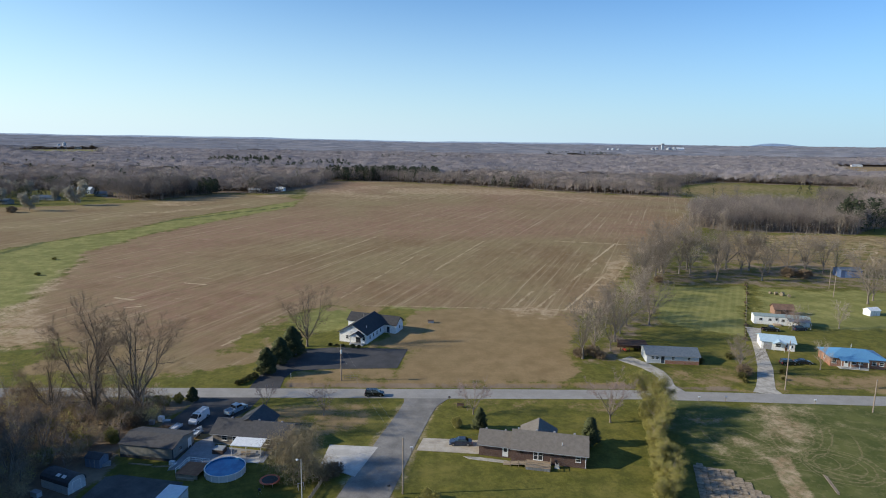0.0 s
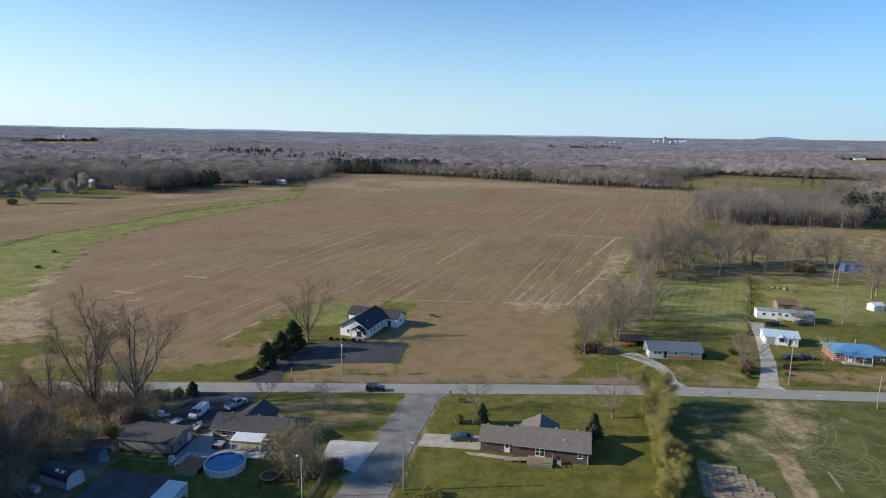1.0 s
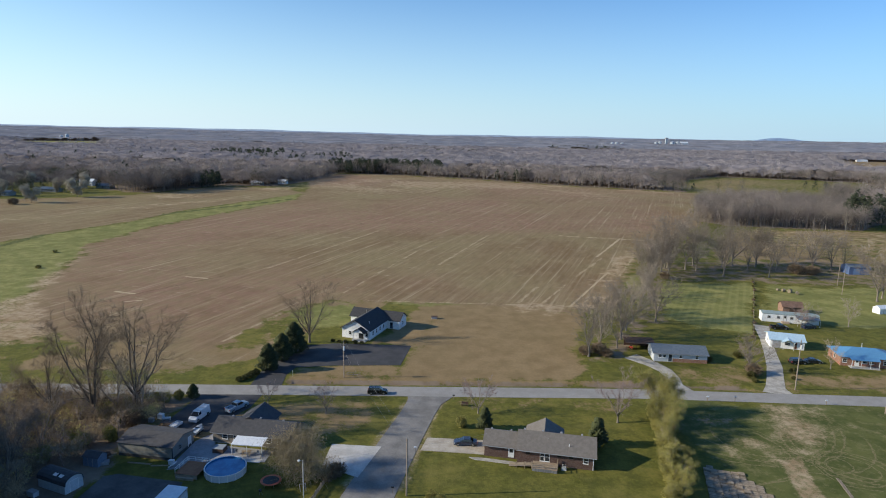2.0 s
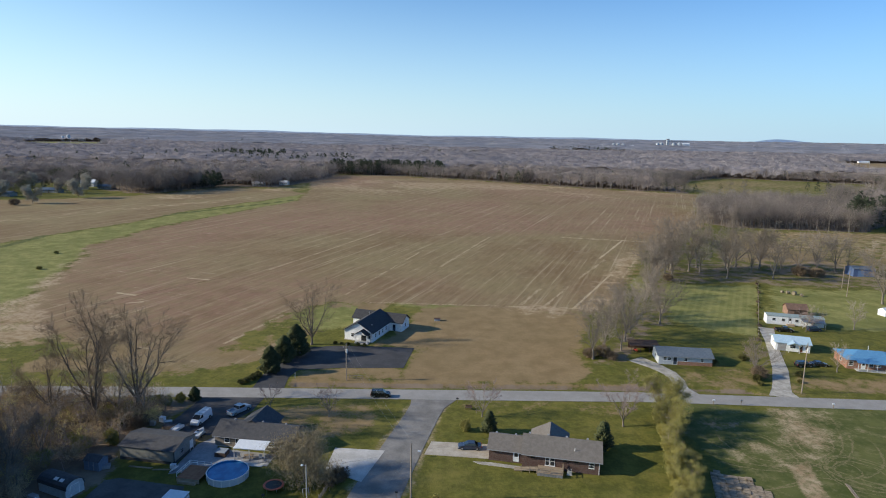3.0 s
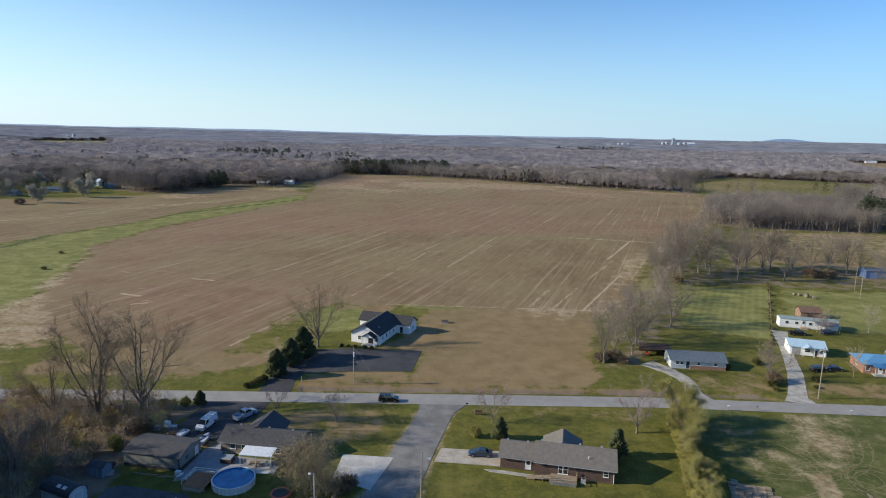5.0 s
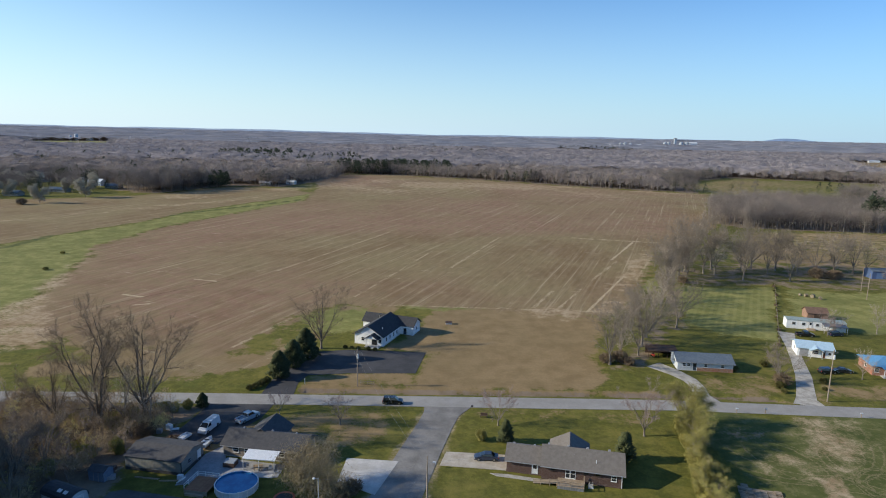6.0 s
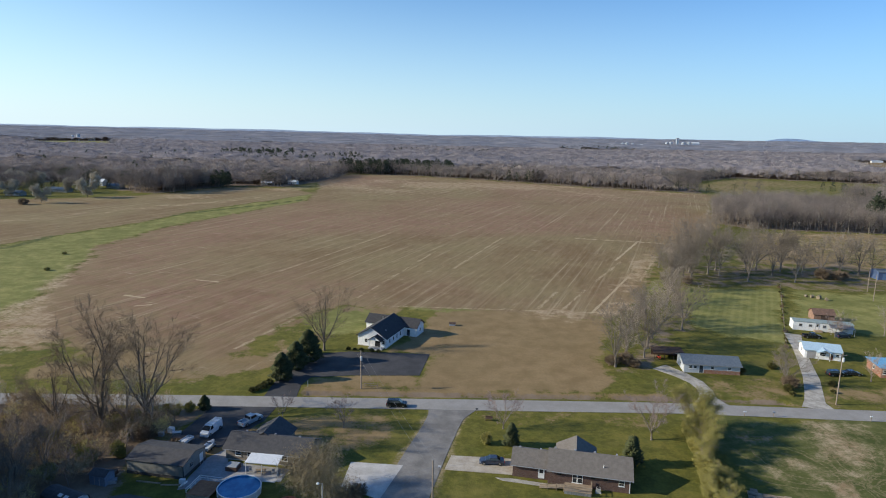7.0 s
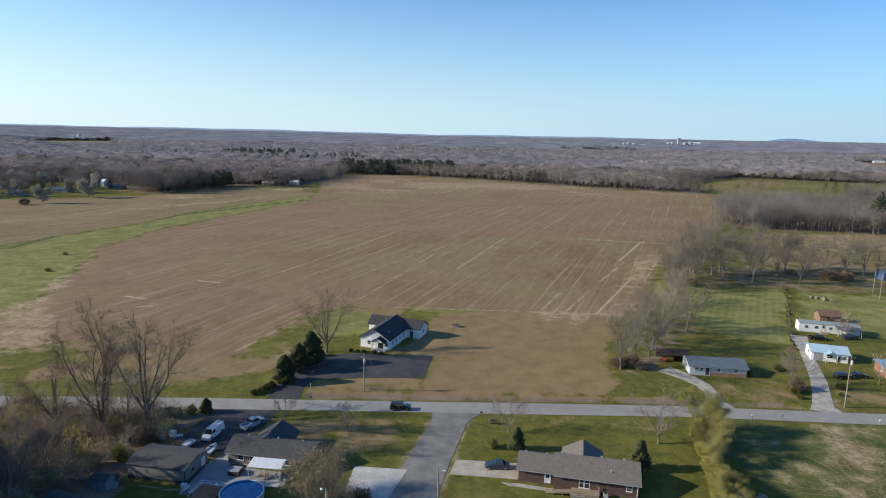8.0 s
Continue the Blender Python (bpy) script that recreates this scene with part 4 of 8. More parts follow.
def grey_ranch():
    h = thing("ranch_house", pose(-41.8, 122.4, 0, 0, 0, -10.5), "low ranch house with a worn charcoal shingle roof", "house")
    part("wall", gable_walls(0.4, 16.6, 0.4, 7.2, 2.5, 4.1), surface("tan_wall", (0.2, 0.17, 0.14), (0.26, 0.22, 0.18), 0.8), h)
    part("roof", gable_roof(0.4, 16.6, 0.4, 7.2, 2.5, 4.1, 0.5), shingle_dark, h)
    part("wing_wall", gable_walls(3.4, 10.2, 6.8, 10.4, 2.5, 4.5, "y"), MATS["tan_wall"], h)
    part("wing_roof", gable_roof(3.4, 10.2, 3.9, 10.5, 2.5, 4.55, 0.45, along="y"), shingle_dark, h)
    eaves_trim(h, 0, 17, -0.1, 2.35)
    door(h, "s", 0.4, 8.6, 0.1, 1.8, 2.05, glass, white_paint, False)
    for u in (3.0, 5.4, 12.4, 14.8):
        window(h, "s", 0.4, u, 0.95, 1.2, 1.1)
    for u in (3.0, 9.0, 14.0):
        roof_vent(h, u, 4.1, 4.2)
    part("foundation", Shape().box(0.36, 16.64, 0.36, 7.24, -0.1, 0.2), concrete, h)


def workshop():
    h = thing("workshop", pose(-57.7, 117.2, 0, 0, 0, -10.8), "large grey metal-sided workshop with a low dark roof", "workshop")
    part("wall", gable_walls(0, 11.4, 0, 7.4, 2.75, 3.7), siding_grey, h)
    part("roof", gable_roof(0, 11.4, 0, 7.4, 2.75, 3.7, 0.25, 0.1), shingle_dark, h)
    part("plinth", Shape().box(-0.04, 11.44, -0.04, 7.44, -0.05, 0.55), plain("dark_plinth", (0.05, 0.05, 0.052), 0.7), h)
    part("corner_trim", Shape().box(11.33, 11.46, -0.06, 0.07, 0.56, 2.7), black_paint, h)
    door(h, "e", 11.4, 5.9, 0.1, 0.95, 2.0, white_paint, white_paint, False)
    window(h, "e", 11.4, 2.6, 1.2, 1.0, 0.9, grey_paint)


def barn_shed():
    """A garden shed with a rounded barn roof."""
    h = thing("garden_shed", pose(-66.4, 106.0, 0, 0, 0, -24), "pale blue garden shed with a rounded dark roof and skylights", "shed")
    arc = [(1.75 - 1.75 * math.cos(math.pi * i / 8), 1.55 + 1.35 * math.sin(math.pi * i / 8) ** 0.8) for i in range(9)]
    prof = [(0, 0.05), (3.5, 0.05)] + [(a, b) for a, b in arc[::-1]]
    s = Shape()
    n = len(prof)
    s.add([(0, y, z) for y, z in prof] + [(6.8, y, z) for y, z in prof],
          [tuple(range(n - 1, -1, -1)), tuple(range(n, 2 * n))] + [(i, (i + 1) % n, n + (i + 1) % n, n + i) for i in range(n)])
    part("wall", s, siding_blue, h)
    r = Shape()
    hoop = [(y + (y - 1.75) * 0.05, z + 0.09) for y, z in arc] + [(y, z + 0.01) for y, z in arc[::-1]]
    k = len(hoop)
    r.add([(-0.2, y, z) for y, z in hoop] + [(7.0, y, z) for y, z in hoop],
          [(i, (i + 1) % k, k + (i + 1) % k, k + i) for i in range(k)] + [(i, i + 1, k - 2 - i, k - 1 - i) for i in range(8)]
          + [(k + k - 1 - i, k + k - 2 - i, k + i + 1, k + i) for i in range(8)])
    part("roof", r, shingle_dark, h)
    (a, b), (c, d) = arc[2], arc[3]
    for x in (3.2, 4.6):
        part("skylight", Shape().plate([(x, a, b + 0.13), (x + 0.9, a, b + 0.13), (x + 0.9, c, d + 0.13), (x, c, d + 0.13)], 0.03), white_paint, h)
    door(h, "e", 6.8, 1.75, 0.1, 1.5, 1.9, siding_blue, white_paint, False)


def small_sheds():
    h = thing("tool_shed", pose(-62.4, 113.2, 0, 0, 0, -14), "small blue-grey tool shed at the wood's edge", "shed")
    part("wall", gable_walls(0, 3.2, 0, 2.4, 1.9, 2.5), plain("blue_grey_paint", (0.16, 0.2, 0.27), 0.6), h)
    part("roof", gable_roof(0, 3.2, 0, 2.4, 1.9, 2.5, 0.15, 0.06), shingle_dark, h)
    door(h, "s", 0.0, 1.6, 0.05, 0.9, 1.75, MATS["blue_grey_paint"], grey_paint, False)
    h = thing("storage_box", pose(-66.6, 103.0, 0, 0, 0, -24), "low pale storage box beside a garden shed", "storage box")
    part("body", Shape().box(0, 1.7, 0, 1.0, 0, 0.9), siding_blue, h)
    part("lid", Shape().box(-0.05, 1.75, -0.05, 1.05, 0.9, 0.98, inset=0.04), grey_paint, h)
    h = thing("carport", pose(-43.4, 95.2, 0, 0, 0, -11), "open carport with a sloping white metal roof", "carport")
    part("roof", Shape().plate([(0, 0, 2.5), (3.6, 0, 2.5), (3.6, 7.2, 2.8), (0, 7.2, 2.8)], 0.12), metal_white, h)
    for x in (0.1, 3.4):
        for y in (0.2, 3.6, 6.9):
            part("post", Shape().box(x, x + 0.1, y, y + 0.1, 0, 2.36 + y * 0.04), white_paint, h)
    part("back_wall", Shape().box(0.02, 3.58, 6.98, 7.06, 0.02, 2.6), siding_blue, h)
    part("side_panel", Shape().box(3.52, 3.6, 0.2, 6.9, 1.2, 2.42), siding_blue, h)


def grey_cottage():
    h = thing("cottage", pose(66.4, 172.3, 0, 0, 0, -7), "low pale cottage with a slate-blue metal roof and brick skirt", "house")
    part("wall", gable_walls(0, 14.6, 0, 7.6, 2.55, 3.9), siding_blue, h)
    part("roof", gable_roof(0, 14.6, 0, 7.6, 2.55, 3.9, 0.45), metal_slate, h)
    part("skirt", Shape().box(5.2, 14.64, -0.05, 0.0, 0, 1.05), brick_orange, h)
    eaves_trim(h, -0.4, 15.0, -0.47, 2.5)
    door(h, "s", 0.0, 4.5, 0.15, 1.0, 2.05, plain("navy_door", (0.03, 0.05, 0.08), 0.5))
    for u in (1.7, 2.9, 7.4, 11.8):
        window(h, "s", 0.0, u, 1.2, 0.95, 0.95)
    window(h, "w", 0.0, 3.6, 1.1, 1.0, 1.0)
    part("foundation", Shape().box(-0.04, 14.6, -0.03, 7.64, -0.1, 0.15), concrete, h)
    c = thing("machine_shed", pose(61.6, 182.0, 0, 0, 0, -5), "open brown machine shed with a rusty roof", "shed")
    part("roof", Shape().plate([(-0.3, -0.3, 2.05), (8.4, -0.3, 2.05), (8.4, 4.4, 2.55), (-0.3, 4.4, 2.55)], 0.12), surface("brown_rusty_roof", (0.07, 0.045, 0.035), (0.11, 0.07, 0.05), 1.0), c)
    part("back_wall", Shape().box(0, 8, 4.0, 4.1, 0, 2.35), brown_paint, c)
    part("side_wall", Shape().box(8.0, 8.1, 0, 4.1, 0, 2.2), brown_paint, c)
    for x in (0.05, 2.8, 5.4):
        part("post", Shape().box(x, x + 0.12, 0, 0.12, 0, 1.93), brown_paint, c)
    t = thing("lawn_tractor", pose(63.2, 182.6, 0, 0, 0, -90), "small red lawn tractor parked in a shed", "tractor")
    red = plain("tractor_red", (0.5, 0.06, 0.03), 0.4)
    part("hood", Shape().box(0.1, 1.0, -0.3, 0.3, 0.35, 0.85, inset=0.06), red, t)
    part("fender", Shape().box(-0.75, 0.1, -0.5, 0.5, 0.4, 0.65, inset=0.05), red, t)
    part("seat", Shape().box(-0.5, -0.1, -0.25, 0.25, 0.66, 1.0, inset=0.05), black_paint, t)
    for x, r in ((-0.5, 0.28), (0.75, 0.2)):
        for y in (-0.48, 0.34):
            part("wheel", Shape().tube((x, y, r), (x, y + 0.14, r), r, sides=14), rubber, t)


def blue_roof_houses():
    h = thing("cottage", pose(107.0, 185.6, 0, 0, 0, -18), "small white house with a pale blue metal roof", "house")
    part("wall", gable_walls(0, 9.4, 0, 7.2, 2.6, 3.8), siding_white, h)
    part("roof", gable_roof(0, 9.4, 0, 7.2, 2.6, 3.8, 0.45), metal_paleblue, h)
    part("porch_roof", gable_roof(3.2, 6.4, -1.4, 3.0, 2.45, 3.15, 0.3, 0.12, "y"), metal_paleblue, h)
    for x in (3.3, 6.2):
        part("porch_post", Shape().box(x, x + 0.12, -1.5, -1.38, 0, 2.48), white_paint, h)
    part("garage_door", Shape().box(0.6, 2.9, -0.04, 0.02, 0.02, 2.1), grey_paint, h)
    door(h, "s", 0.0, 6.9, 0.1, 0.95, 2.05, plain("rust_door", (0.25, 0.08, 0.04), 0.5))
    window(h, "s", 0.0, 4.7, 1.0, 1.6, 1.1)
    window(h, "s", 0.0, 8.5, 1.0, 0.9, 1.0)
    window(h, "w", 0.0, 3.6, 1.0, 0.9, 1.0)
    h = thing("brick_bungalow", pose(119.2, 170.6, 0, 0, 0, -12), "orange brick bungalow with a bright blue metal hip roof", "house")
    part("wall", Shape().box(0, 14.5, 0, 8.6, 0, 2.7), brick_orange, h)
    part("roof", hip_roof(0, 14.5, 0, 8.6, 2.7, 4.3, 0.5), metal_blue, h)
    part("porch_roof", Shape().plate([(2.0, -1.9, 2.45), (9.5, -1.9, 2.45), (9.5, -0.3, 2.85), (2.0, -0.3, 2.85)], 0.1), metal_blue, h)
    for x in (2.2, 4.6, 7.0, 9.2):
        part("porch_post", Shape().box(x, x + 0.12, -1.8, -1.68, 0.2, 2.38), white_paint, h)
    part("porch_floor", Shape().box(2.0, 9.5, -1.9, 0, -0.05, 0.2), concrete, h)
    door(h, "s", 0.0, 4.2, 0.2, 0.95, 2.05, white_paint)
    for u in (1.0, 6.2, 8.0, 11.5, 13.4):
        window(h, "s", 0.0, u, 1.0, 1.2, 1.2)
    window(h, "w", 0.0, 4.2, 1.0, 1.1, 1.1)
    part("vent_pipe", Shape().tube((7.8, 6.6, 3.4), (7.8, 6.6, 5.0), 0.07, sides=8), white_paint, h)
    h = thing("mobile_home", pose(118.9, 213.2, 0, 0, 0, -15), "long white mobile home with a grey-green metal roof", "mobile home")
    part("wall", gable_walls(0, 18, 0, 4.3, 2.9, 3.25), siding_white, h)
    part("roof", gable_roof(0, 18, 0, 4.3, 2.9, 3.25, 0.15, 0.08), metal_green, h)
    part("skirting", Shape().box(-0.03, 18.03, -0.04, 4.34, 0, 0.6), white_paint, h)
    for u in (2.2, 5.2, 9.4, 13.0, 16.0):
        window(h, "s", 0.0, u, 1.4, 1.0, 0.8, grey_paint)
    door(h, "s", 0.0, 7.3, 0.6, 0.9, 2.0, white_paint, grey_paint)
    part("stoop", Shape().box(6.2, 8.6, -1.6, -0.05, 0, 0.55), deck_wood, h)
    part("awning", Shape().plate([(10.5, -3.2, 2.4), (17.6, -3.2, 2.4), (17.6, 0, 2.75), (10.5, 0, 2.75)], 0.08), metal_slate, h)
    for x in (10.6, 14.0, 17.4):
        part("awning_post", Shape().box(x, x + 0.08, -3.1, -3.02, 0, 2.3), white_paint, h)
    h = thing("red_barn", pose(132.2, 223.8, 0, 0, 0, -10), "small weathered barn with a rusty red roof", "barn")
    part("wall", gable_walls(0, 6.8, 0, 5.0, 2.4, 3.9), surface("old_barn_boards", (0.2, 0.12, 0.09), (0.28, 0.18, 0.13), 0.8, stretch=(5, 5, 0.6)), h)
    part("roof", gable_roof(0, 6.8, 0, 5.0, 2.4, 3.9, 0.35, 0.08), surface("brown_rusted_metal", (0.13, 0.085, 0.06), (0.2, 0.12, 0.085), 1.2, 0.6), h)
    part("barn_door", Shape().box(2.2, 4.6, -0.08, 0.0, 0.05, 2.2), brown_paint, h)
    h = thing("storage_building", pose(201.6, 291.4, 0, 0, 0, -4), "dull blue metal storage building among trees", "storage building")
    part("wall", gable_walls(0, 10.0, 0, 7.0, 3.6, 4.6), plain("bright_blue_metal", (0.09, 0.14, 0.27), 0.5), h)
    part("roof", gable_roof(0, 10.0, 0, 7.0, 3.6, 4.6, 0.2, 0.08), metal_slate, h)
    part("roller_door", Shape().box(2.0, 5.0, -0.05, 0.02, 0.02, 2.8), plain("pale_blue_metal", (0.16, 0.25, 0.42), 0.5), h)
    h = thing("garden_shed", pose(168.2, 223.4, 0, 0, 0, 12), "small white garden shed in an open lawn", "shed")
    part("wall", gable_walls(0, 4.6, 0, 3.2, 2.1, 3.0), siding_white, h)
    part("roof", gable_roof(0, 4.6, 0, 3.2, 2.1, 3.0, 0.2, 0.06), metal_white, h)
    door(h, "s", 0.0, 2.3, 0.05, 1.2, 1.9, white_paint, grey_paint, False)


brick_house()
chapel()
grey_ranch()
workshop()
barn_shed()
small_sheds()
grey_cottage()
blue_roof_houses()

# ---- trees ----
bark_grey = surface("grey_bark", (0.16, 0.13, 0.105), (0.25, 0.215, 0.18), 1.2, 0.95, 0.5, 0.03, stretch=(4, 4, 0.7), vary=0.3)
bark_brown = surface("dark_brown_bark", (0.1, 0.08, 0.062), (0.165, 0.135, 0.11), 1.2, 0.95, 0.5, 0.03, stretch=(4, 4, 0.7), vary=0.3)
twig_grey = surface("grey_brown_twigs", (0.165, 0.135, 0.108), (0.235, 0.195, 0.155), 0.5, 0.95, 0.0, vary=0.35)
twig_brown = surface("brown_brush_twigs", (0.15, 0.11, 0.072), (0.225, 0.165, 0.11), 0.5, 0.95, 0.0, vary=0.35)
twig_tan = surface("pale_brown_twigs", (0.27, 0.222, 0.17), (0.37, 0.305, 0.235), 0.5, 0.95, 0.0, vary=0.35)
twig_pink = surface("budding_pinkish_twigs", (0.225, 0.17, 0.155), (0.3, 0.23, 0.21), 0.5, 0.95, 0.0, vary=0.3)
leaf_spring = surface("yellow_green_spring_leaves", (0.225, 0.205, 0.055), (0.34, 0.30, 0.095), 0.6, 0.8, 0.0, vary=0.3)
leaf_olive = surface("olive_leaves", (0.085, 0.085, 0.025), (0.14, 0.125, 0.04), 0.6, 0.85, 0.0, vary=0.3)
needles = surface("dark_evergreen_needles", (0.032, 0.042, 0.018), (0.066, 0.074, 0.03), 0.7, 0.85, 0.0, vary=0.4)
willow_twig = surface("straw_coloured_hanging_twigs", (0.205, 0.165, 0.1), (0.285, 0.235, 0.145), 0.6, 0.9, 0.0)


def rods(p0, p1, r0, r1, sides=3):
    """Many tapered open rods at once; an r1 of nothing makes spikes with fewer faces."""
    p0, p1 = np.asarray(p0, float), np.asarray(p1, float)
    n = len(p0)
    d = p1 - p0
    d /= np.linalg.norm(d, axis=1, keepdims=True) + 1e-9
    ref = np.where(np.abs(d[:, 2:3]) > 0.9, np.array([[1.0, 0, 0]]), np.array([[0, 0, 1.0]]))
    u = np.cross(d, ref)
    u /= np.linalg.norm(u, axis=1, keepdims=True)
    w = np.cross(d, u)
    ang = np.arange(sides) * 2 * np.pi / sides
    ring = np.cos(ang)[None, :, None] * u[:, None] + np.sin(ang)[None, :, None] * w[:, None]
    base = p0[:, None] + ring * np.reshape(r0, (-1, 1, 1))
    if r1 is None:
        v = np.concatenate([base, p1[:, None]], 1).reshape(-1, 3)
        k = np.arange(n)[:, None, None] * (sides + 1)
        f = np.array([[i, (i + 1) % sides, sides] for i in range(sides)])[None] + k
        return v, f.reshape(-1, 3)
    top = p1[:, None] + ring * np.reshape(r1, (-1, 1, 1))
    v = np.concatenate([base, top], 1).reshape(-1, 3)
    k = np.arange(n)[:, None, None] * (2 * sides)
    quads = [[i, (i + 1) % sides, sides + (i + 1) % sides, sides + i] for i in range(sides)]
    tri = [t for a, b, c, e in quads for t in ((a, b, c), (a, c, e))]
    return v, (np.array(tri)[None] + k).reshape(-1, 3)


def joined(pieces):
    vs, fs, k = [], [], 0
    for v, f in pieces:
        vs.append(v)
        fs.append(f + k)
        k += len(v)
    return np.concatenate(vs), np.concatenate(fs)


def unit(v):
    return v / (np.linalg.norm(v) + 1e-9)


def skeleton_of(rng, tall, spread, limbs, boughs, twigs, fork=0.3, droop=0.0, leaders=4):
    """A bare tree's wood: a trunk that divides into rising leaders, limbs and boughs as rows of start, end and radii, and the fine twigs apart."""
    wood, fine = [], []

    def line(p, d, length, r, n, bend, lift, thin=0.75):
        pts = [p]
        for i in range(n):
            d = unit(d + rng.normal(0, bend, 3) + np.array([0, 0, lift]))
            q = pts[-1] + d * length / n
            k = r * (1 - thin * (i + 1) / n)
            wood.append((pts[-1], q, r * (1 - thin * i / n), k))
            pts.append(q)
        return np.array(pts)

    def along(pts, s):
        k = min(int(s * (len(pts) - 1)), len(pts) - 2)
        return pts[k] + (pts[k + 1] - pts[k]) * (s * (len(pts) - 1) - k), unit(pts[k + 1] - pts[k])

    def aside(d, angle, turn):
        u = unit(np.cross(d, (0.3, 0.9, 0.3)))
        w = np.cross(d, u)
        return d * math.cos(angle) + (u * math.cos(turn) + w * math.sin(turn)) * math.sin(angle)

    r0 = tall * 0.0185
    base = tall * max(fork, 0.08)
    trunk = line(np.zeros(3), np.array([0, 0, 1.0]), base, r0, 3, 0.03, 0.05, 0.22)
    wood[0] = (wood[0][0], wood[0][1], r0 * 1.4, wood[0][3])
    top = trunk[-1]
    lean = math.atan2(spread * 0.95, tall - base)
    def dress(lead, r_from, r_to, count):
        """Limbs, boughs and twigs along one leader."""
        for j in range(count):
            s = 0.06 + 0.88 * (j + rng.random()) / count
            p, dd = along(lead, s)
            away = unit(p * [1, 1, 0] + rng.normal(0, 0.25 * spread, 3) * [1, 1, 0])
            dl = unit(dd * 0.7 + away * rng.uniform(0.5, 1.0) + rng.normal(0, 0.25, 3))
            high = min(p[2] / tall, 1.0)
            length = spread * (0.86 - 0.42 * high) * rng.uniform(0.5, 1.15)
            limb = line(p, dl, length, min(r0 * (0.24 - 0.17 * high), 0.7 * (r_from + (r_to - r_from) * s)), 4, 0.17, 0.07 - droop)
            for k in range(boughs):
                g = 0.15 + 0.85 * (k + rng.random()) / boughs
                q, db = along(limb, g)
                db = unit(aside(db, rng.uniform(0.45, 0.95), rng.uniform(0, 6.283)) + np.array([0, 0, 0.2 - droop]))
                lb = spread * rng.uniform(0.16, 0.34) * (1.15 - 0.5 * g)
                bough = line(q, db, lb, r0 * 0.05, 2, 0.16, 0.06 - droop)
                f = rng.random((twigs, 1))
                b0 = bough[0] + (bough[-1] - bough[0]) * (0.05 + 0.95 * f)
                dt = db + rng.normal(0, 0.6, (twigs, 3)) + [0, 0, 0.2 - 2.5 * droop]
                dt /= np.linalg.norm(dt, axis=1, keepdims=True)
                fine.append(np.stack([b0, b0 + dt * tall * (0.03 + 0.05 * rng.random((twigs, 1)))], 1))

    for i in range(leaders):
        a = i * 2 * math.pi / max(leaders - 1, 1) + rng.normal(0, 0.35)
        tilt = 0.06 if i == leaders - 1 else lean * rng.uniform(0.65, 1.3)
        d = np.array([math.cos(a) * math.sin(tilt), math.sin(a) * math.sin(tilt), math.cos(tilt)])
        size = (tall - base) * rng.uniform(0.74, 0.93) * (1.0 if i < leaders - 1 else 1.04)
        r1 = r0 * rng.uniform(0.42, 0.58)
        lead = line(top - np.array([0, 0, base * 0.3 * rng.random()]), d, size * 0.5, r1, 4, 0.1, 0.05, 0.4)
        dress(lead, r1, r1 * 0.6, max(limbs // 4, 1))
        turn = rng.uniform(0, 6.283)
        for fork_side in (0, 1):
            d2 = aside(unit(lead[-1] - lead[-2]), rng.uniform(0.1, 0.3), turn + math.pi * fork_side)
            arm = line(lead[-1], d2, size * rng.uniform(0.38, 0.56), r1 * (0.55 - 0.12 * fork_side), 4, 0.11, 0.1, 0.85)
            dress(arm, r1 * 0.5, r1 * 0.1, max(limbs // 3, 1))
    return wood, np.concatenate(fine)


def blades(rng, p0, p1, width):
    """Slender single faces from p0 to p1, each turned at random."""
    d = p1 - p0
    u = np.cross(d, rng.normal(0, 1, d.shape))
    u *= np.reshape(width, (-1, 1)) / (np.linalg.norm(u, axis=1, keepdims=True) + 1e-9)
    return np.stack([p0 + u, p0 - u, p1], 1).reshape(-1, 3), np.arange(3 * len(p0)).reshape(-1, 3)


def tree_parts(rng, tall, spread, limbs, boughs, twigs, fork, twig_r, droop=0.0, leaders=4):
    wood, fine = skeleton_of(rng, tall, spread, limbs, boughs, twigs, fork, droop, leaders)
    least = max(tall * 0.0022, 0.042)
    thick = [w for w in wood if w[2] > least]
    thin = [w for w in wood if w[2] <= least]
    a = rods([w[0] for w in thick], [w[1] for w in thick], np.array([w[2] for w in thick]), np.maximum(np.array([w[3] for w in thick]), 0.02), 5)
    b = rods([w[0] for w in thin], [w[1] for w in thin], np.maximum(np.array([w[2] for w in thin]), twig_r * 1.1), None, 3)
    c = blades(rng, fine[:, 0], fine[:, 1], twig_r)
    return a, joined([b, c]), fine[:, 1]


def clumps(rng, points, size, count, flat=0.7, slim=1.0):
    """Small leaf sprays scattered round points, each one slender face."""
    pick = points[rng.integers(0, len(points), count)] + rng.normal(0, max(size * 1.1, 0.32), (count, 3))
    d = rng.normal(0, 1, (count, 3))
    d[:, 2] = np.abs(d[:, 2]) * flat
    d /= np.linalg.norm(d, axis=1, keepdims=True)
    return blades(rng, pick, pick + d * size * (0.6 + 0.8 * rng.random((count, 1))), size * slim * (0.25 + 0.25 * rng.random(count)))


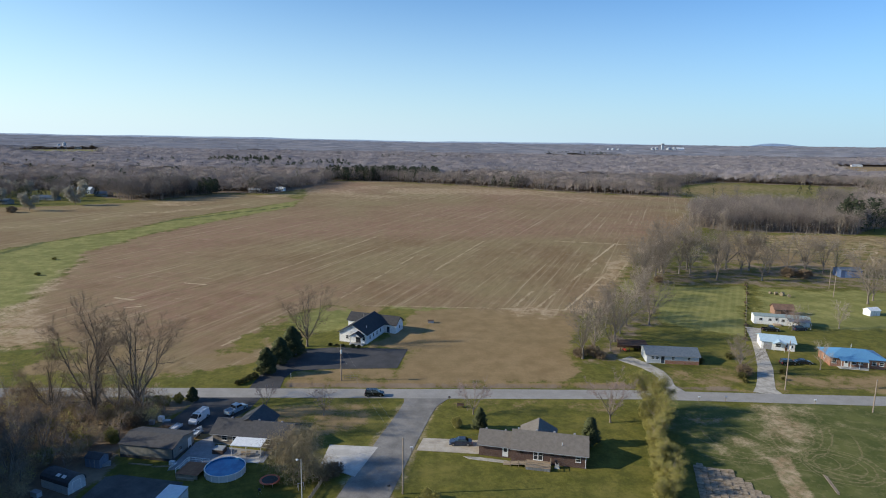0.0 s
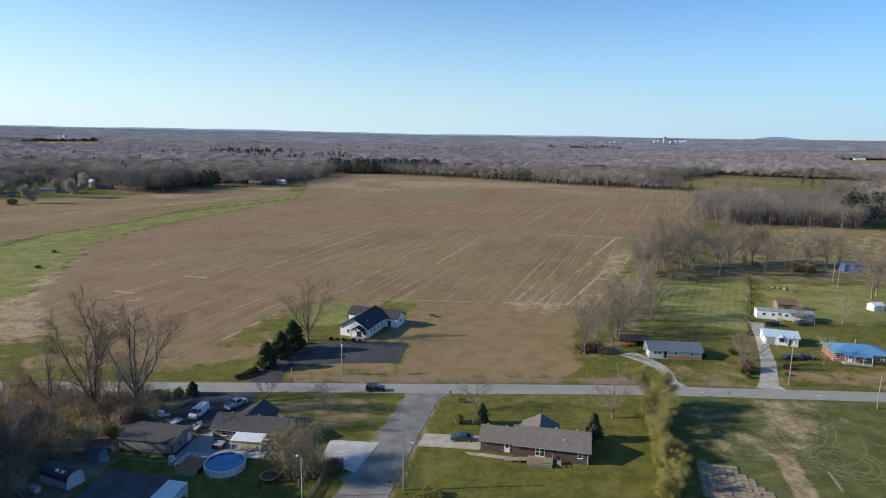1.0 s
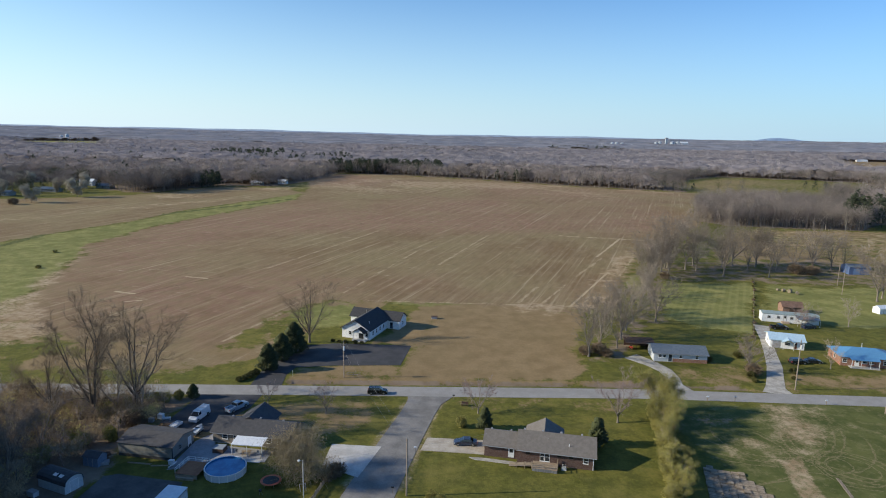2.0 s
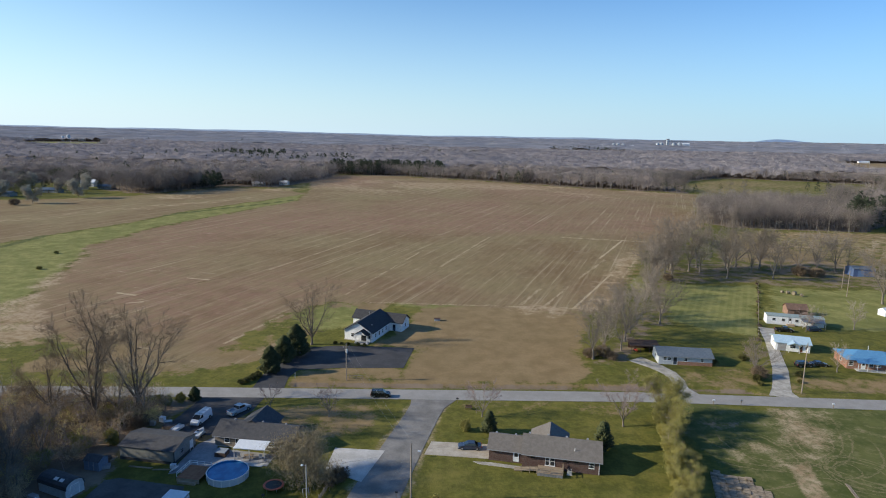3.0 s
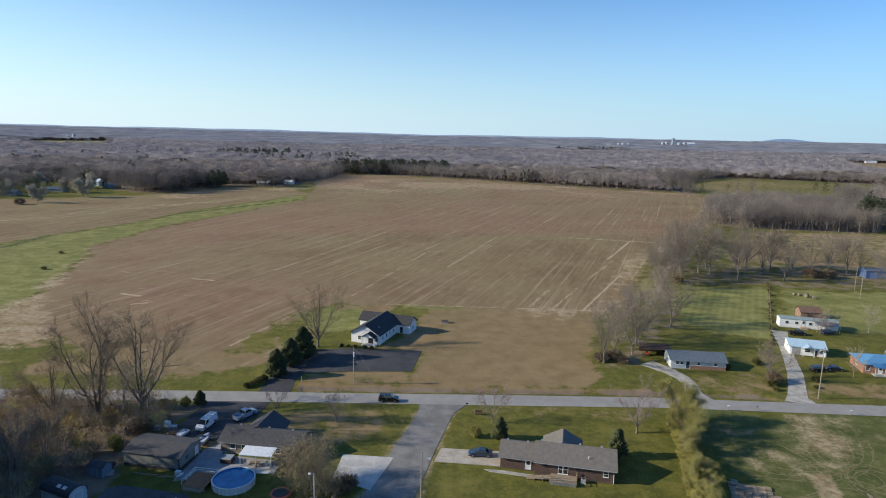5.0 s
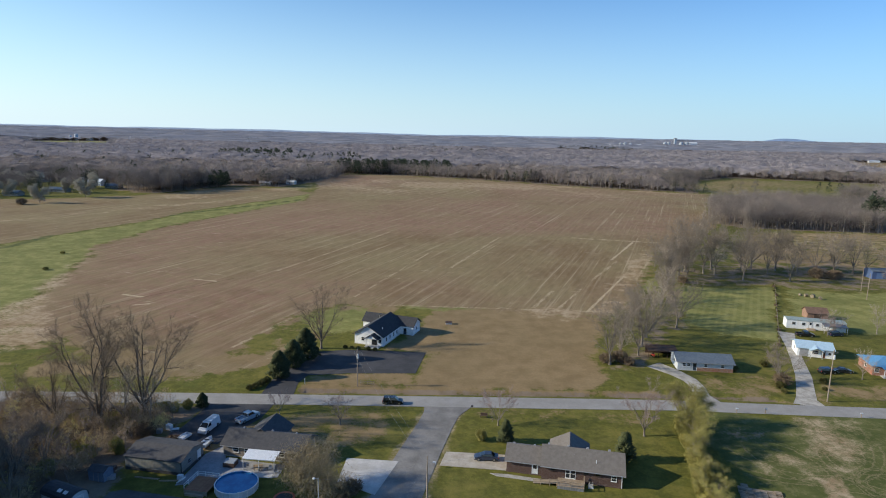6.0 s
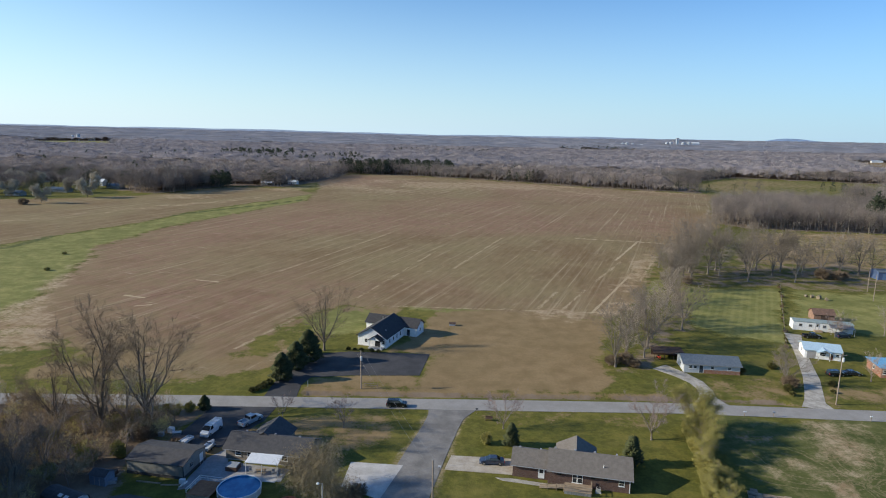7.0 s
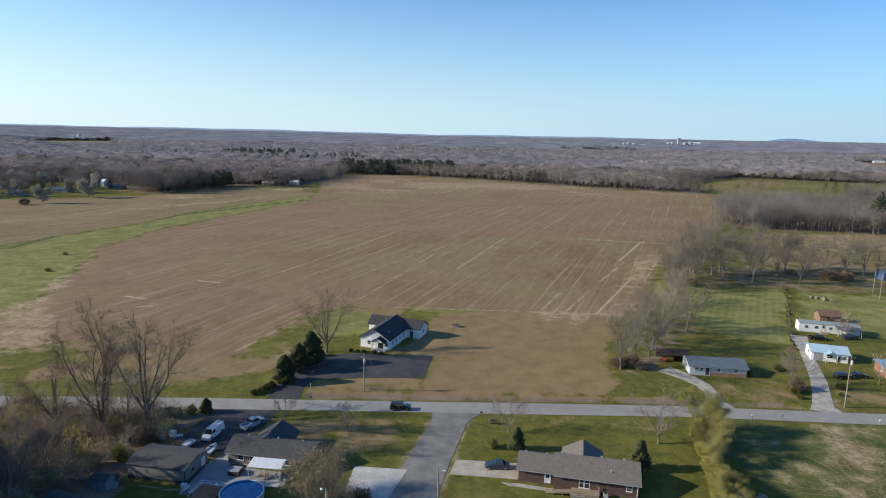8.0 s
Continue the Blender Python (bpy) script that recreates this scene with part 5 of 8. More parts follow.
def bare_tree(seed, name, tall, spread, label, twigs_mat=twig_grey, bark=bark_grey, limbs=9, boughs=7, twigs=9, fork=0.28,
              twig_r=0.022, leaves=None, leaf_count=0, leaf_size=0.28, droop=0.0, category="tree", group="", leaf_flat=0.7, leaf_slim=1.0, leaders=4):
    rng = np.random.default_rng(seed)
    a, b, tips = tree_parts(rng, tall, spread, limbs, boughs, twigs, fork, twig_r, droop, leaders)
    ob = thing(name, pose(0, 0, -500), label, category, group)
    part("trunk", fast_mesh("trunk", a[0], a[1], bark), None, ob)
    part("crown", fast_mesh("crown", b[0], b[1], twigs_mat), None, ob)
    if leaves:
        v, f = clumps(rng, tips, leaf_size, leaf_count, leaf_flat, leaf_slim)
        part("foliage", fast_mesh("foliage", v, f, leaves), None, ob)
    return ob


def evergreen(seed, tall, wide, label, shape=1.0, count=1500, category="evergreen tree", name="evergreen_tree", mat=needles, size=0.5):
    """A dense conifer: sprays that point outwards and up on an uneven cone round a trunk."""
    rng = np.random.default_rng(seed)
    ob = thing(name, pose(0, 0, -500), label, category)
    part("trunk", Shape().tube((0, 0, -0.1), (0, 0, tall * 0.8), tall * 0.022, 0.03, 7), bark_grey, ob)
    t = rng.random(count) ** 0.75
    a = rng.random(count) * 2 * np.pi
    lobes = 1 + 0.2 * np.sin(a * 3 + t * 9 + seed) + 0.2 * np.sin(a * 5 - t * 17) + 0.12 * np.sin(t * 41 + a * 2)
    prof = np.minimum(1, (t + 0.06) * 7) * ((1 - t) ** 0.62 if shape == 1.0 else (1 - t ** 2.4) ** shape)
    r = wide / 2 * prof * lobes * np.sqrt(0.45 + 0.55 * rng.random(count))
    p = np.stack([r * np.cos(a), r * np.sin(a), tall * (0.03 + 0.93 * t)], 1)
    d = np.stack([np.cos(a), np.sin(a), 0.55 + 0.5 * rng.random(count)], 1) + rng.normal(0, 0.35, (count, 3))
    d /= np.linalg.norm(d, axis=1, keepdims=True)
    v, f = rods(p - d * size * 0.4, p + d * size * (0.7 + 0.7 * rng.random((count, 1))), size * (0.28 + 0.2 * rng.random(count)), None, 3)
    part("crown", fast_mesh("crown", v, f, mat), None, ob)
    return ob


def shrub(seed, tall, wide, label, mat, count=700, size=0.28, stems=14, category="shrub", name="shrub", slim=1.0):
    """A many-stemmed bush with loose sprays of leaf or twig."""
    rng = np.random.default_rng(seed)
    ob = thing(name, pose(0, 0, -500), label, category)
    a = rng.random(stems) * 2 * np.pi
    tip = np.stack([np.cos(a) * wide * 0.34 * rng.random(stems), np.sin(a) * wide * 0.34 * rng.random(stems), tall * (0.55 + 0.35 * rng.random(stems))], 1)
    v, f = rods(tip * [0.15, 0.15, 0], tip, np.full(stems, 0.04), None, 3)
    part("stems", fast_mesh("stems", v, f, bark_grey), None, ob)
    d = rng.normal(0, 1, (count, 3))
    d /= np.linalg.norm(d, axis=1, keepdims=True)
    lob = 1 + 0.25 * np.sin(d[:, 0] * 5 + seed) * np.sin(d[:, 1] * 4 + 1)
    rad = (0.35 + 0.65 * rng.random(count) ** 0.5) * lob
    p = d * rad[:, None] * [wide / 2, wide / 2, tall * 0.48] + [0, 0, tall * 0.5]
    p[:, 2] = np.maximum(p[:, 2], 0.05)
    dd = d + rng.normal(0, 0.6, (count, 3)) + [0, 0, 0.4]
    dd /= np.linalg.norm(dd, axis=1, keepdims=True)
    v, f = blades(rng, p, p + dd * size * (0.7 + 0.9 * rng.random((count, 1))), size * slim * (0.24 + 0.22 * rng.random(count)))
    part("foliage", fast_mesh("foliage", v, f, mat), None, ob)
    return ob


def plant(proto, x, y, scale=1.0, turn=0.0, label="", group="", squash=1.0):
    ob = copy_thing(proto, pose(x, y, float(height(x, y)) - 0.03, 0, 0, turn) @ Matrix.Diagonal((scale * squash, scale * squash, scale, 1)))
    return tagged(ob, label, "", group)


def done(*protos):
    for p in protos:
        for o in (*p.children_recursive, p):
            bpy.data.objects.remove(o)


rnd = random.Random(5)
oak_a = bare_tree(11, "bare_tree", 27, 6.6, "tall leafless oak with dark upright limbs", twig_brown, bark_brown, 21, 6, 12, 0.12, 0.015, leaders=5)
oak_f = bare_tree(24, "bare_tree", 24, 8.6, "broad leafless oak with a dark trunk", twig_brown, bark_brown, 21, 6, 12, 0.14, 0.015, leaders=5)
oak_b = bare_tree(12, "bare_tree", 22, 9.6, "spreading leafless hardwood with grey-brown twigs", twig_grey, bark_grey, 18, 6, 11, 0.17, 0.022, leaders=5)
oak_c = bare_tree(13, "bare_tree", 20, 8.2, "leafless hardwood with upright grey limbs", twig_grey, bark_grey, 18, 6, 11, 0.15, 0.022, leaders=4)
oak_d = bare_tree(14, "bare_tree", 17, 7.2, "slender leafless hardwood with thin grey limbs", twig_tan, bark_grey, 14, 5, 11, 0.17, 0.022, leaders=4)
oak_e = bare_tree(20, "bare_tree", 17, 7.4, "leafless hardwood with a light grey crown", twig_grey, bark_grey, 11, 5, 10, 0.16, 0.03, leaders=4)
slim = bare_tree(23, "bare_tree", 18, 4.6, "slim leafless tree with a fine grey crown", twig_tan, bark_grey, 11, 5, 8, 0.22, 0.014, leaders=3)
pear = bare_tree(15, "budding_tree", 12, 5.2, "small budding tree with a pinkish haze of twigs", twig_pink, bark_grey, 10, 8, 14, 0.14, 0.014, leaders=5)
sapling = bare_tree(16, "sapling", 9, 2.6, "thin leafless sapling with pale brown twigs", twig_tan, bark_grey, 6, 4, 7, 0.2, 0.012, leaders=2)
spring_tree = bare_tree(17, "budding_tree", 10, 3.8, "young tree coming into yellow-green leaf", twig_grey, bark_grey, 7, 5, 10, 0.1, 0.014,
                        leaves=leaf_spring, leaf_count=8000, leaf_size=0.2, leaf_slim=0.55, leaders=4)
willow = bare_tree(18, "willow_tree", 8.2, 5.0, "shaggy straw-coloured willow with hanging twigs", willow_twig, bark_grey, 9, 6, 14, 0.15, 0.018, droop=0.1,
                   leaves=willow_twig, leaf_count=14000, leaf_size=0.8, leaf_flat=-1.4, leaf_slim=0.07, leaders=6)

# beside the workshop and along the county road
for x, y, s, a, kind in ((-81.0, 134.5, 0.68, 10, oak_f), (-69.5, 131, 1.12, 60, oak_a), (-63.3, 137.6, 1.12, 200, oak_f), (-66.0, 134.0, 0.9, 130, oak_d),
                         (-74.5, 136.5, 0.75, 30, slim), (-88, 126, 0.6, 80, slim),
                         (-88, 114, 0.6, 160, oak_d), (-79, 119, 0.6, 100, oak_d), (-83, 108, 0.65, 200, oak_d),
                         (-74, 109, 0.6, 300, oak_d), (-79, 101, 0.6, 15, oak_d), (-70, 100.5, 0.5, 95, oak_d), (-88, 98, 0.7, 55, oak_d)):
    plant(kind, x, y, s, a, group="trees of the roadside wood")
for i in range(8):
    x, y = rnd.uniform(-92, -66), rnd.uniform(66, 104)
    if x > -74 and y < 124:
        x -= 9
    plant(slim, x, y, rnd.uniform(0.6, 0.85), rnd.uniform(0, 360), group="trees of the roadside wood")
for x, y, s in ((-72.5, 139.0, 1.1), (-60.6, 134.6, 0.9)):
    plant(slim, x, y, s, x * 29, group="trees of the roadside wood")
for i in range(22):
    x, y = rnd.uniform(-112, -60), rnd.uniform(97, 146)
    if x > -68 and y < 122:
        x -= 12
    plant(sapling, x, y, rnd.uniform(0.6, 1.1), rnd.uniform(0, 360), group="saplings of the roadside wood")
# round the chapel and in the lawns
plant(oak_f, -33.4, 184.8, 0.82, 25, "tall leafless tree beside the white chapel")
for x, y, s in ((-20.7, 136.4, 0.62), (-35.0, 141.5, 0.45), (13.7, 137.2, 0.72), (44.6, 133.2, 1.0)):
    plant(pear, x, y, s, x * 7, "small budding tree with a pinkish haze standing in a lawn")
plant(pear, 127.7, 204.5, 0.62, 20, "pinkish budding tree in front of a mobile home")
plant(pear, 92.6, 170.2, 0.55, 80, "bushy leafless tree beside a gravel drive")
plant(willow, -21.0, 109.6, 1.08, 40, squash=1.08)
# the fence row at the field's eastern side
for x, y, s, k in ((48.6, 175.4, 0.82, oak_b), (53.0, 181.0, 0.78, oak_d), (55, 187, 0.9, oak_d), (62.6, 191.2, 0.86, oak_b), (57.5, 196, 0.8, oak_c), (67, 200, 0.85, oak_d), (72, 209, 0.9, oak_d), (64, 206, 0.75, oak_d), (80.6, 211, 0.82, oak_b),
                   (59, 183, 0.7, oak_c), (70, 216, 0.75, oak_c), (77, 219, 0.7, oak_d), (84, 236, 0.75, oak_d), (87, 243, 0.7, oak_c), (97, 268, 0.9, oak_c), (103, 279, 0.95, oak_d), (108, 288, 1.0, oak_c), (111, 281, 0.8, oak_b), (80, 224, 0.7, oak_d), (90, 250, 0.8, oak_d), (95, 262, 0.85, oak_c), (100, 273, 0.9, oak_b), (105, 284, 0.8, oak_d)):
    plant(k, x, y, s, rnd.uniform(0, 360), group="trees of the fence row")
for x, y, s, k in ((112, 292, 0.95, oak_c), (118, 300, 1.0, oak_b), (125.5, 297, 1.05, oak_c), (129.5, 294, 0.95, oak_d), (137.5, 283, 0.9, oak_b), (133, 306, 1.0, oak_c), (146, 303, 0.85, oak_d),
                   (154, 309, 0.9, oak_b), (163.6, 305, 0.85, oak_b), (170.5, 302.5, 0.8, oak_d), (180, 300, 0.95, oak_d), (187, 297, 0.95, oak_c), (192, 304, 0.95, oak_d), (199, 301, 0.9, oak_c),
                   (208, 305, 0.8, oak_d), (180, 241.5, 0.95, oak_c), (186, 247, 0.9, oak_d), (176, 330, 0.8, oak_d), (215, 298, 0.8, oak_d), (225, 285, 0.9, oak_c), (203, 262, 0.8, oak_d),
                   (190, 232, 0.8, oak_d), (114.5, 167.5, 0.42, oak_d), (131, 206.5, 0.42, oak_d), (146, 207.5, 0.5, oak_d), (90, 164.5, 0.4, oak_b)):
    plant(k, x, y, s * 1.22, rnd.uniform(0, 360), group="trees about the eastern lawns")
for i in range(26):
    t = i / 25
    plant(rnd.choice((oak_e, oak_e, oak_d)), 110 + 100 * t + rnd.uniform(-4, 7), 300 + 180 * t + rnd.uniform(-6, 6), rnd.uniform(0.6, 0.85), rnd.uniform(0, 360), group="trees along the field's edge")
for i in range(9):
    plant(rnd.choice((oak_e, oak_e, oak_e, oak_c)), rnd.uniform(106, 178), rnd.uniform(282, 318), rnd.uniform(0.9, 1.25), rnd.uniform(0, 360), group="trees about the eastern lawns")
# the hedge of yellow-green trees beside the brick house
for x, y, s in ((55.5, 139.8, 1.15), (54.6, 136.5, 1.05), (54.2, 133, 0.9), (53.4, 129.5, 0.85), (52.6, 126, 0.7), (51.8, 122.5, 0.62), (50.6, 119, 0.58), (49.4, 115.6, 0.56), (48.4, 112, 0.58),
                (47.2, 108.4, 0.6), (49.6, 109.5, 0.52), (46.4, 104.5, 0.62), (48.4, 104.5, 0.54), (44.8, 100.5, 0.62), (51.2, 114.5, 0.48), (56.5, 137.5, 0.9), (55.0, 134.6, 0.8), (53.6, 131.4, 0.75)):
    plant(spring_tree, x, y, s, rnd.uniform(0, 360), group="budding hedge trees")
for i in range(9):
    plant(sapling, 54.5 - i * 0.75 + rnd.uniform(-1, 1), 137 - i * 3.6, rnd.uniform(0.5, 0.75), rnd.uniform(0, 360), group="bare saplings of the hedge")
cedar = evergreen(21, 8.6, 5.6, "dense dark green cedar tree", 0.75, 3200)
for x, y, s, a in ((-40, 162.2, 0.86, 0), (-38.2, 170.0, 0.9, 80), (-36.0, 175.4, 1.08, 150)):
    plant(cedar, x, y, s, a, "dense dark green cedar beside the parking lot", "cedars by the chapel")
plant(cedar, -53.2, 144.2, 0.42, 30, "small dark cedar at the road's edge")
pine = evergreen(22, 5.5, 3.6, "open dark green pine tree", 1.0, 700, size=0.55, name="pine_tree", category="pine tree")
# tall pines added unseen west of the yard to shade it in the evening
for i in range(19):
    y = 62 + 2.4 * i
    plant(pine, -0.74 * y - 12.5 - 7 * (i % 3) - rnd.uniform(0, 2), y, rnd.uniform(5.0, 5.8), 47 * i, "tall dark pine added out of view to shade the yard", "pines west of the yard")
for x, y, s in ((-72, 106.5, 0.8), (-74, 111, 0.85), (-71.5, 115.5, 0.75), (-73.5, 119, 0.7), (-76, 96, 0.9), (-73.5, 100.5, 0.85), (-78, 103, 0.85), (-74.5, 91, 1.0)):
    plant(oak_e, x, y, s, x * 47, "leafless tree close behind a workshop", "trees of the roadside wood")
plant(pine, 14.6, 129.6, 0.9, 0, "dark green pine in the brick house's lawn")
plant(pine, 37.2, 122.6, 1.12, 70, "dark green pine at the brick house's corner")
bush_green = shrub(31, 2.6, 2.4, "rounded yellow-green shrub in spring leaf", leaf_spring, 2200, 0.2)
bush_olive = shrub(32, 2.0, 2.4, "dense olive green evergreen shrub", leaf_olive, 1800, 0.24)
bush_bare = shrub(33, 2.2, 3.0, "bare brown thorny shrub", twig_brown, 1300, 0.5, slim=0.3)
plant(bush_green, 9.6, 130.4, 0.95, 0)
for i in range(22):
    t = i / 21
    plant(bush_olive if i % 4 else bush_bare, 106.4 + 41.5 * t + rnd.uniform(-0.5, 0.5), 194 + 81.5 * t, rnd.uniform(0.24, 0.46), 50 * i, "scrubby shrub grown into an old fence", "shrubs along the fence")
for i in range(18):
    t = i / 17
    plant(bush_green, 45.2 + 9.4 * t + rnd.uniform(-0.7, 0.7), 99.5 + 38 * t, rnd.uniform(1.2, 1.75), 71 * i, "dense yellow-green shrub in a hedge", "hedge shrubs")
for i in range(14):
    plant(bush_green, rnd.uniform(-88, -61), rnd.uniform(119, 141), rnd.uniform(0.7, 1.35), 77 * i, group="undergrowth of the roadside wood")
for x, y, s in ((3.0, 102.2, 0.8), (4.4, 100.4, 0.9), (1.8, 99.6, 0.8), (-58.5, 141.5, 0.9), (-56, 143, 0.9), (-60.5, 142, 0.9)):
    plant(bush_green, x, y, s, x * 31)
for x, y, s in ((-44.2, 155.6, 0.7), (-43.2, 157.2, 0.8), (-45.4, 154.4, 0.65), (-42.4, 158.9, 0.8), (-26.5, 185.4, 0.5), (-24.5, 185.0, 0.45), (-22.6, 184.6, 0.5), (-19.6, 184.0, 0.55), (-17.6, 183.6, 0.5),
                (82, 172.3, 0.9), (92.4, 176, 1.0), (88.5, 160.5, 0.9), (88, 157.5, 0.6), (92, 168, 0.7), (102, 164, 0.8), (99.5, 159.5, 0.5), (-34.6, 181.8, 0.9)):
    plant(bush_olive, x, y, s, x * 31)
for i in range(46):
    x, y = rnd.uniform(-116, -58), rnd.uniform(96, 146)
    if x > -68.5 and 98 < y < 124:
        continue
    plant(bush_bare if rnd.random() < 0.78 else bush_olive if rnd.random() < 0.5 else bush_green, x, y, rnd.uniform(0.7, 1.5), rnd.uniform(0, 360), group="undergrowth of the roadside wood")
for x, y, s in ((176, 292, 2.0), (182, 290, 1.8), (90.3, 163, 1.3), (-16, 109, 1.2), (-14.5, 110.5, 1.0), (-53, 126.4, 0.8), (185, 291, 1.6), (108, 277, 1.3), (52, 178, 1.4), (48, 177, 1.2), (54, 175.5, 1.0)):
    plant(bush_bare, x, y, s, x * 13)
blossom = surface("pale_blossom", (0.37, 0.33, 0.25), (0.46, 0.41, 0.32), 0.6, 0.9, 0.0, vary=0.3)
spread_tree = bare_tree(19, "blossoming_tree", 13, 4.4, "round-crowned far tree with pale spring blossom", twig_grey, limbs=12, boughs=6, twigs=6, fork=0.1, twig_r=0.03,
                        leaves=blossom, leaf_count=6500, leaf_size=0.6)
for x, y, s in ((-306, 562, 1.25), (-318, 517, 1.1), (-372, 560, 1.1), (-345, 600, 1.0), (-385, 620, 1.3), (-340, 640, 1.2), (-402, 590, 1.2), (-420, 640, 1.3)):
    plant(spread_tree, x, y, s, x * 3, group="trees about the far farmyards")
plant(bush_bare, -324, 504, 2.2, 0)
plant(bush_green, -183.7, 315.5, 0.5, 0, squash=1.9)
plant(bush_green, -170.4, 279.7, 0.55, 90, squash=1.8)
done(oak_a, oak_f, oak_b, oak_c, oak_d, oak_e, slim, pear, sapling, spring_tree, willow, cedar, pine, bush_green, bush_olive, bush_bare, spread_tree)


# ---- woods ----
def scatter(rng, n, xlo, xhi, ylo, yhi):
    x, y = rng.uniform(xlo, xhi, n), rng.uniform(ylo, yhi, n)
    keep = (np.abs(x) < (y + 40) * 0.86) & (in_woods(x, y) > 0.5)
    return x[keep], y[keep]


def canopy(x0, x1, y0, y1, cell, tall, gap, limit=0.66, skip=None):
    """The closed roof of a wood: rounded crowns that merge where the trees stand close."""
    xs, ys = np.arange(x0, x1 + cell, cell), np.arange(y0, y1 + cell, cell)
    gx, gy = np.meshgrid(xs, ys)
    top, tone = np.full(gx.shape, -1.0), np.zeros(gx.shape)
    ci, cj = np.floor(gx / gap).astype(int), np.floor(gy / gap).astype(int)

    def chance(i, j, k):
        return np.modf(np.abs(np.sin(i * 127.1 + j * 311.7 + k * 74.7) * 43758.5453))[0]

    for di in (-1, 0, 1):
        for dj in (-1, 0, 1):
            i, j = ci + di, cj + dj
            ux, uy = (i + chance(i, j, 1)) * gap, (j + chance(i, j, 2)) * gap
            r = gap * (0.75 + 0.4 * chance(i, j, 3))
            dome = (0.62 + 0.5 * chance(i, j, 4)) * np.sqrt(np.clip(1 - ((gx - ux) ** 2 + (gy - uy) ** 2) / r ** 2, 0, 1)) 
            # half the crowns' tone: shade of the gaps between them put into colour
            tone = np.where(dome > top, chance(i, j, 5) * 0.4, tone)
            top = np.maximum(top, dome)
    deep = in_woods(gx, gy, 80) - limit
    inner = deep > 0
    if skip:
        inner &= inside(gx, gy, skip, 1) < 0.5
    z = tall * (0.3 + 0.7 * np.clip(top, 0, 1.2)) * (0.84 + 0.32 * layered(gx, gy, 130, 51))
    z = z * np.sqrt(np.clip(deep / 0.2, 0.01, 1))
    z = z + tall * 0.2 * (value_noise(gx / (cell * 1.4), gy / (cell * 1.4), 83) - 0.5)
    v = np.stack([gx, gy, height(gx, gy) + z], -1).reshape(-1, 3)
    nx, ny = len(xs), len(ys)
    i = (np.arange(ny - 1)[:, None] * nx + np.arange(nx - 1)[None]).ravel()
    ok = (inner & (np.abs(gx) < (gy + 60) * 0.86)).reshape(-1)
    i = i[ok[i] & ok[i + 1] & ok[i + nx] & ok[i + nx + 1]]
    faces = np.concatenate([np.stack([i, i + 1, i + nx + 1], 1), np.stack([i, i + nx + 1, i + nx], 1)])
    used = np.unique(faces)
    where = np.zeros(len(v), int)
    where[used] = np.arange(len(used))
    return v[used], where[faces], tone.reshape(-1)[used]


def sprays(rng, p, out, length, width):
    """Thin sprays of twigs, each one slender face, that lean outwards and up."""
    n = len(p)
    d = out + rng.normal(0, 0.75, (n, 3)) + [0, 0, 0.35]
    d /= np.linalg.norm(d, axis=1, keepdims=True)
    u = np.cross(d, rng.normal(0, 1, (n, 3)))
    u /= np.linalg.norm(u, axis=1, keepdims=True) + 1e-9
    length, width = np.reshape(length, (-1, 1)), np.reshape(width, (-1, 1))
    v = np.stack([p - d * length * 0.5 + u * width * 0.5, p - d * length * 0.2 - u * width * 0.5, p + d * length * 0.6], 1).reshape(-1, 3)
    return v, np.arange(3 * n).reshape(-1, 3)


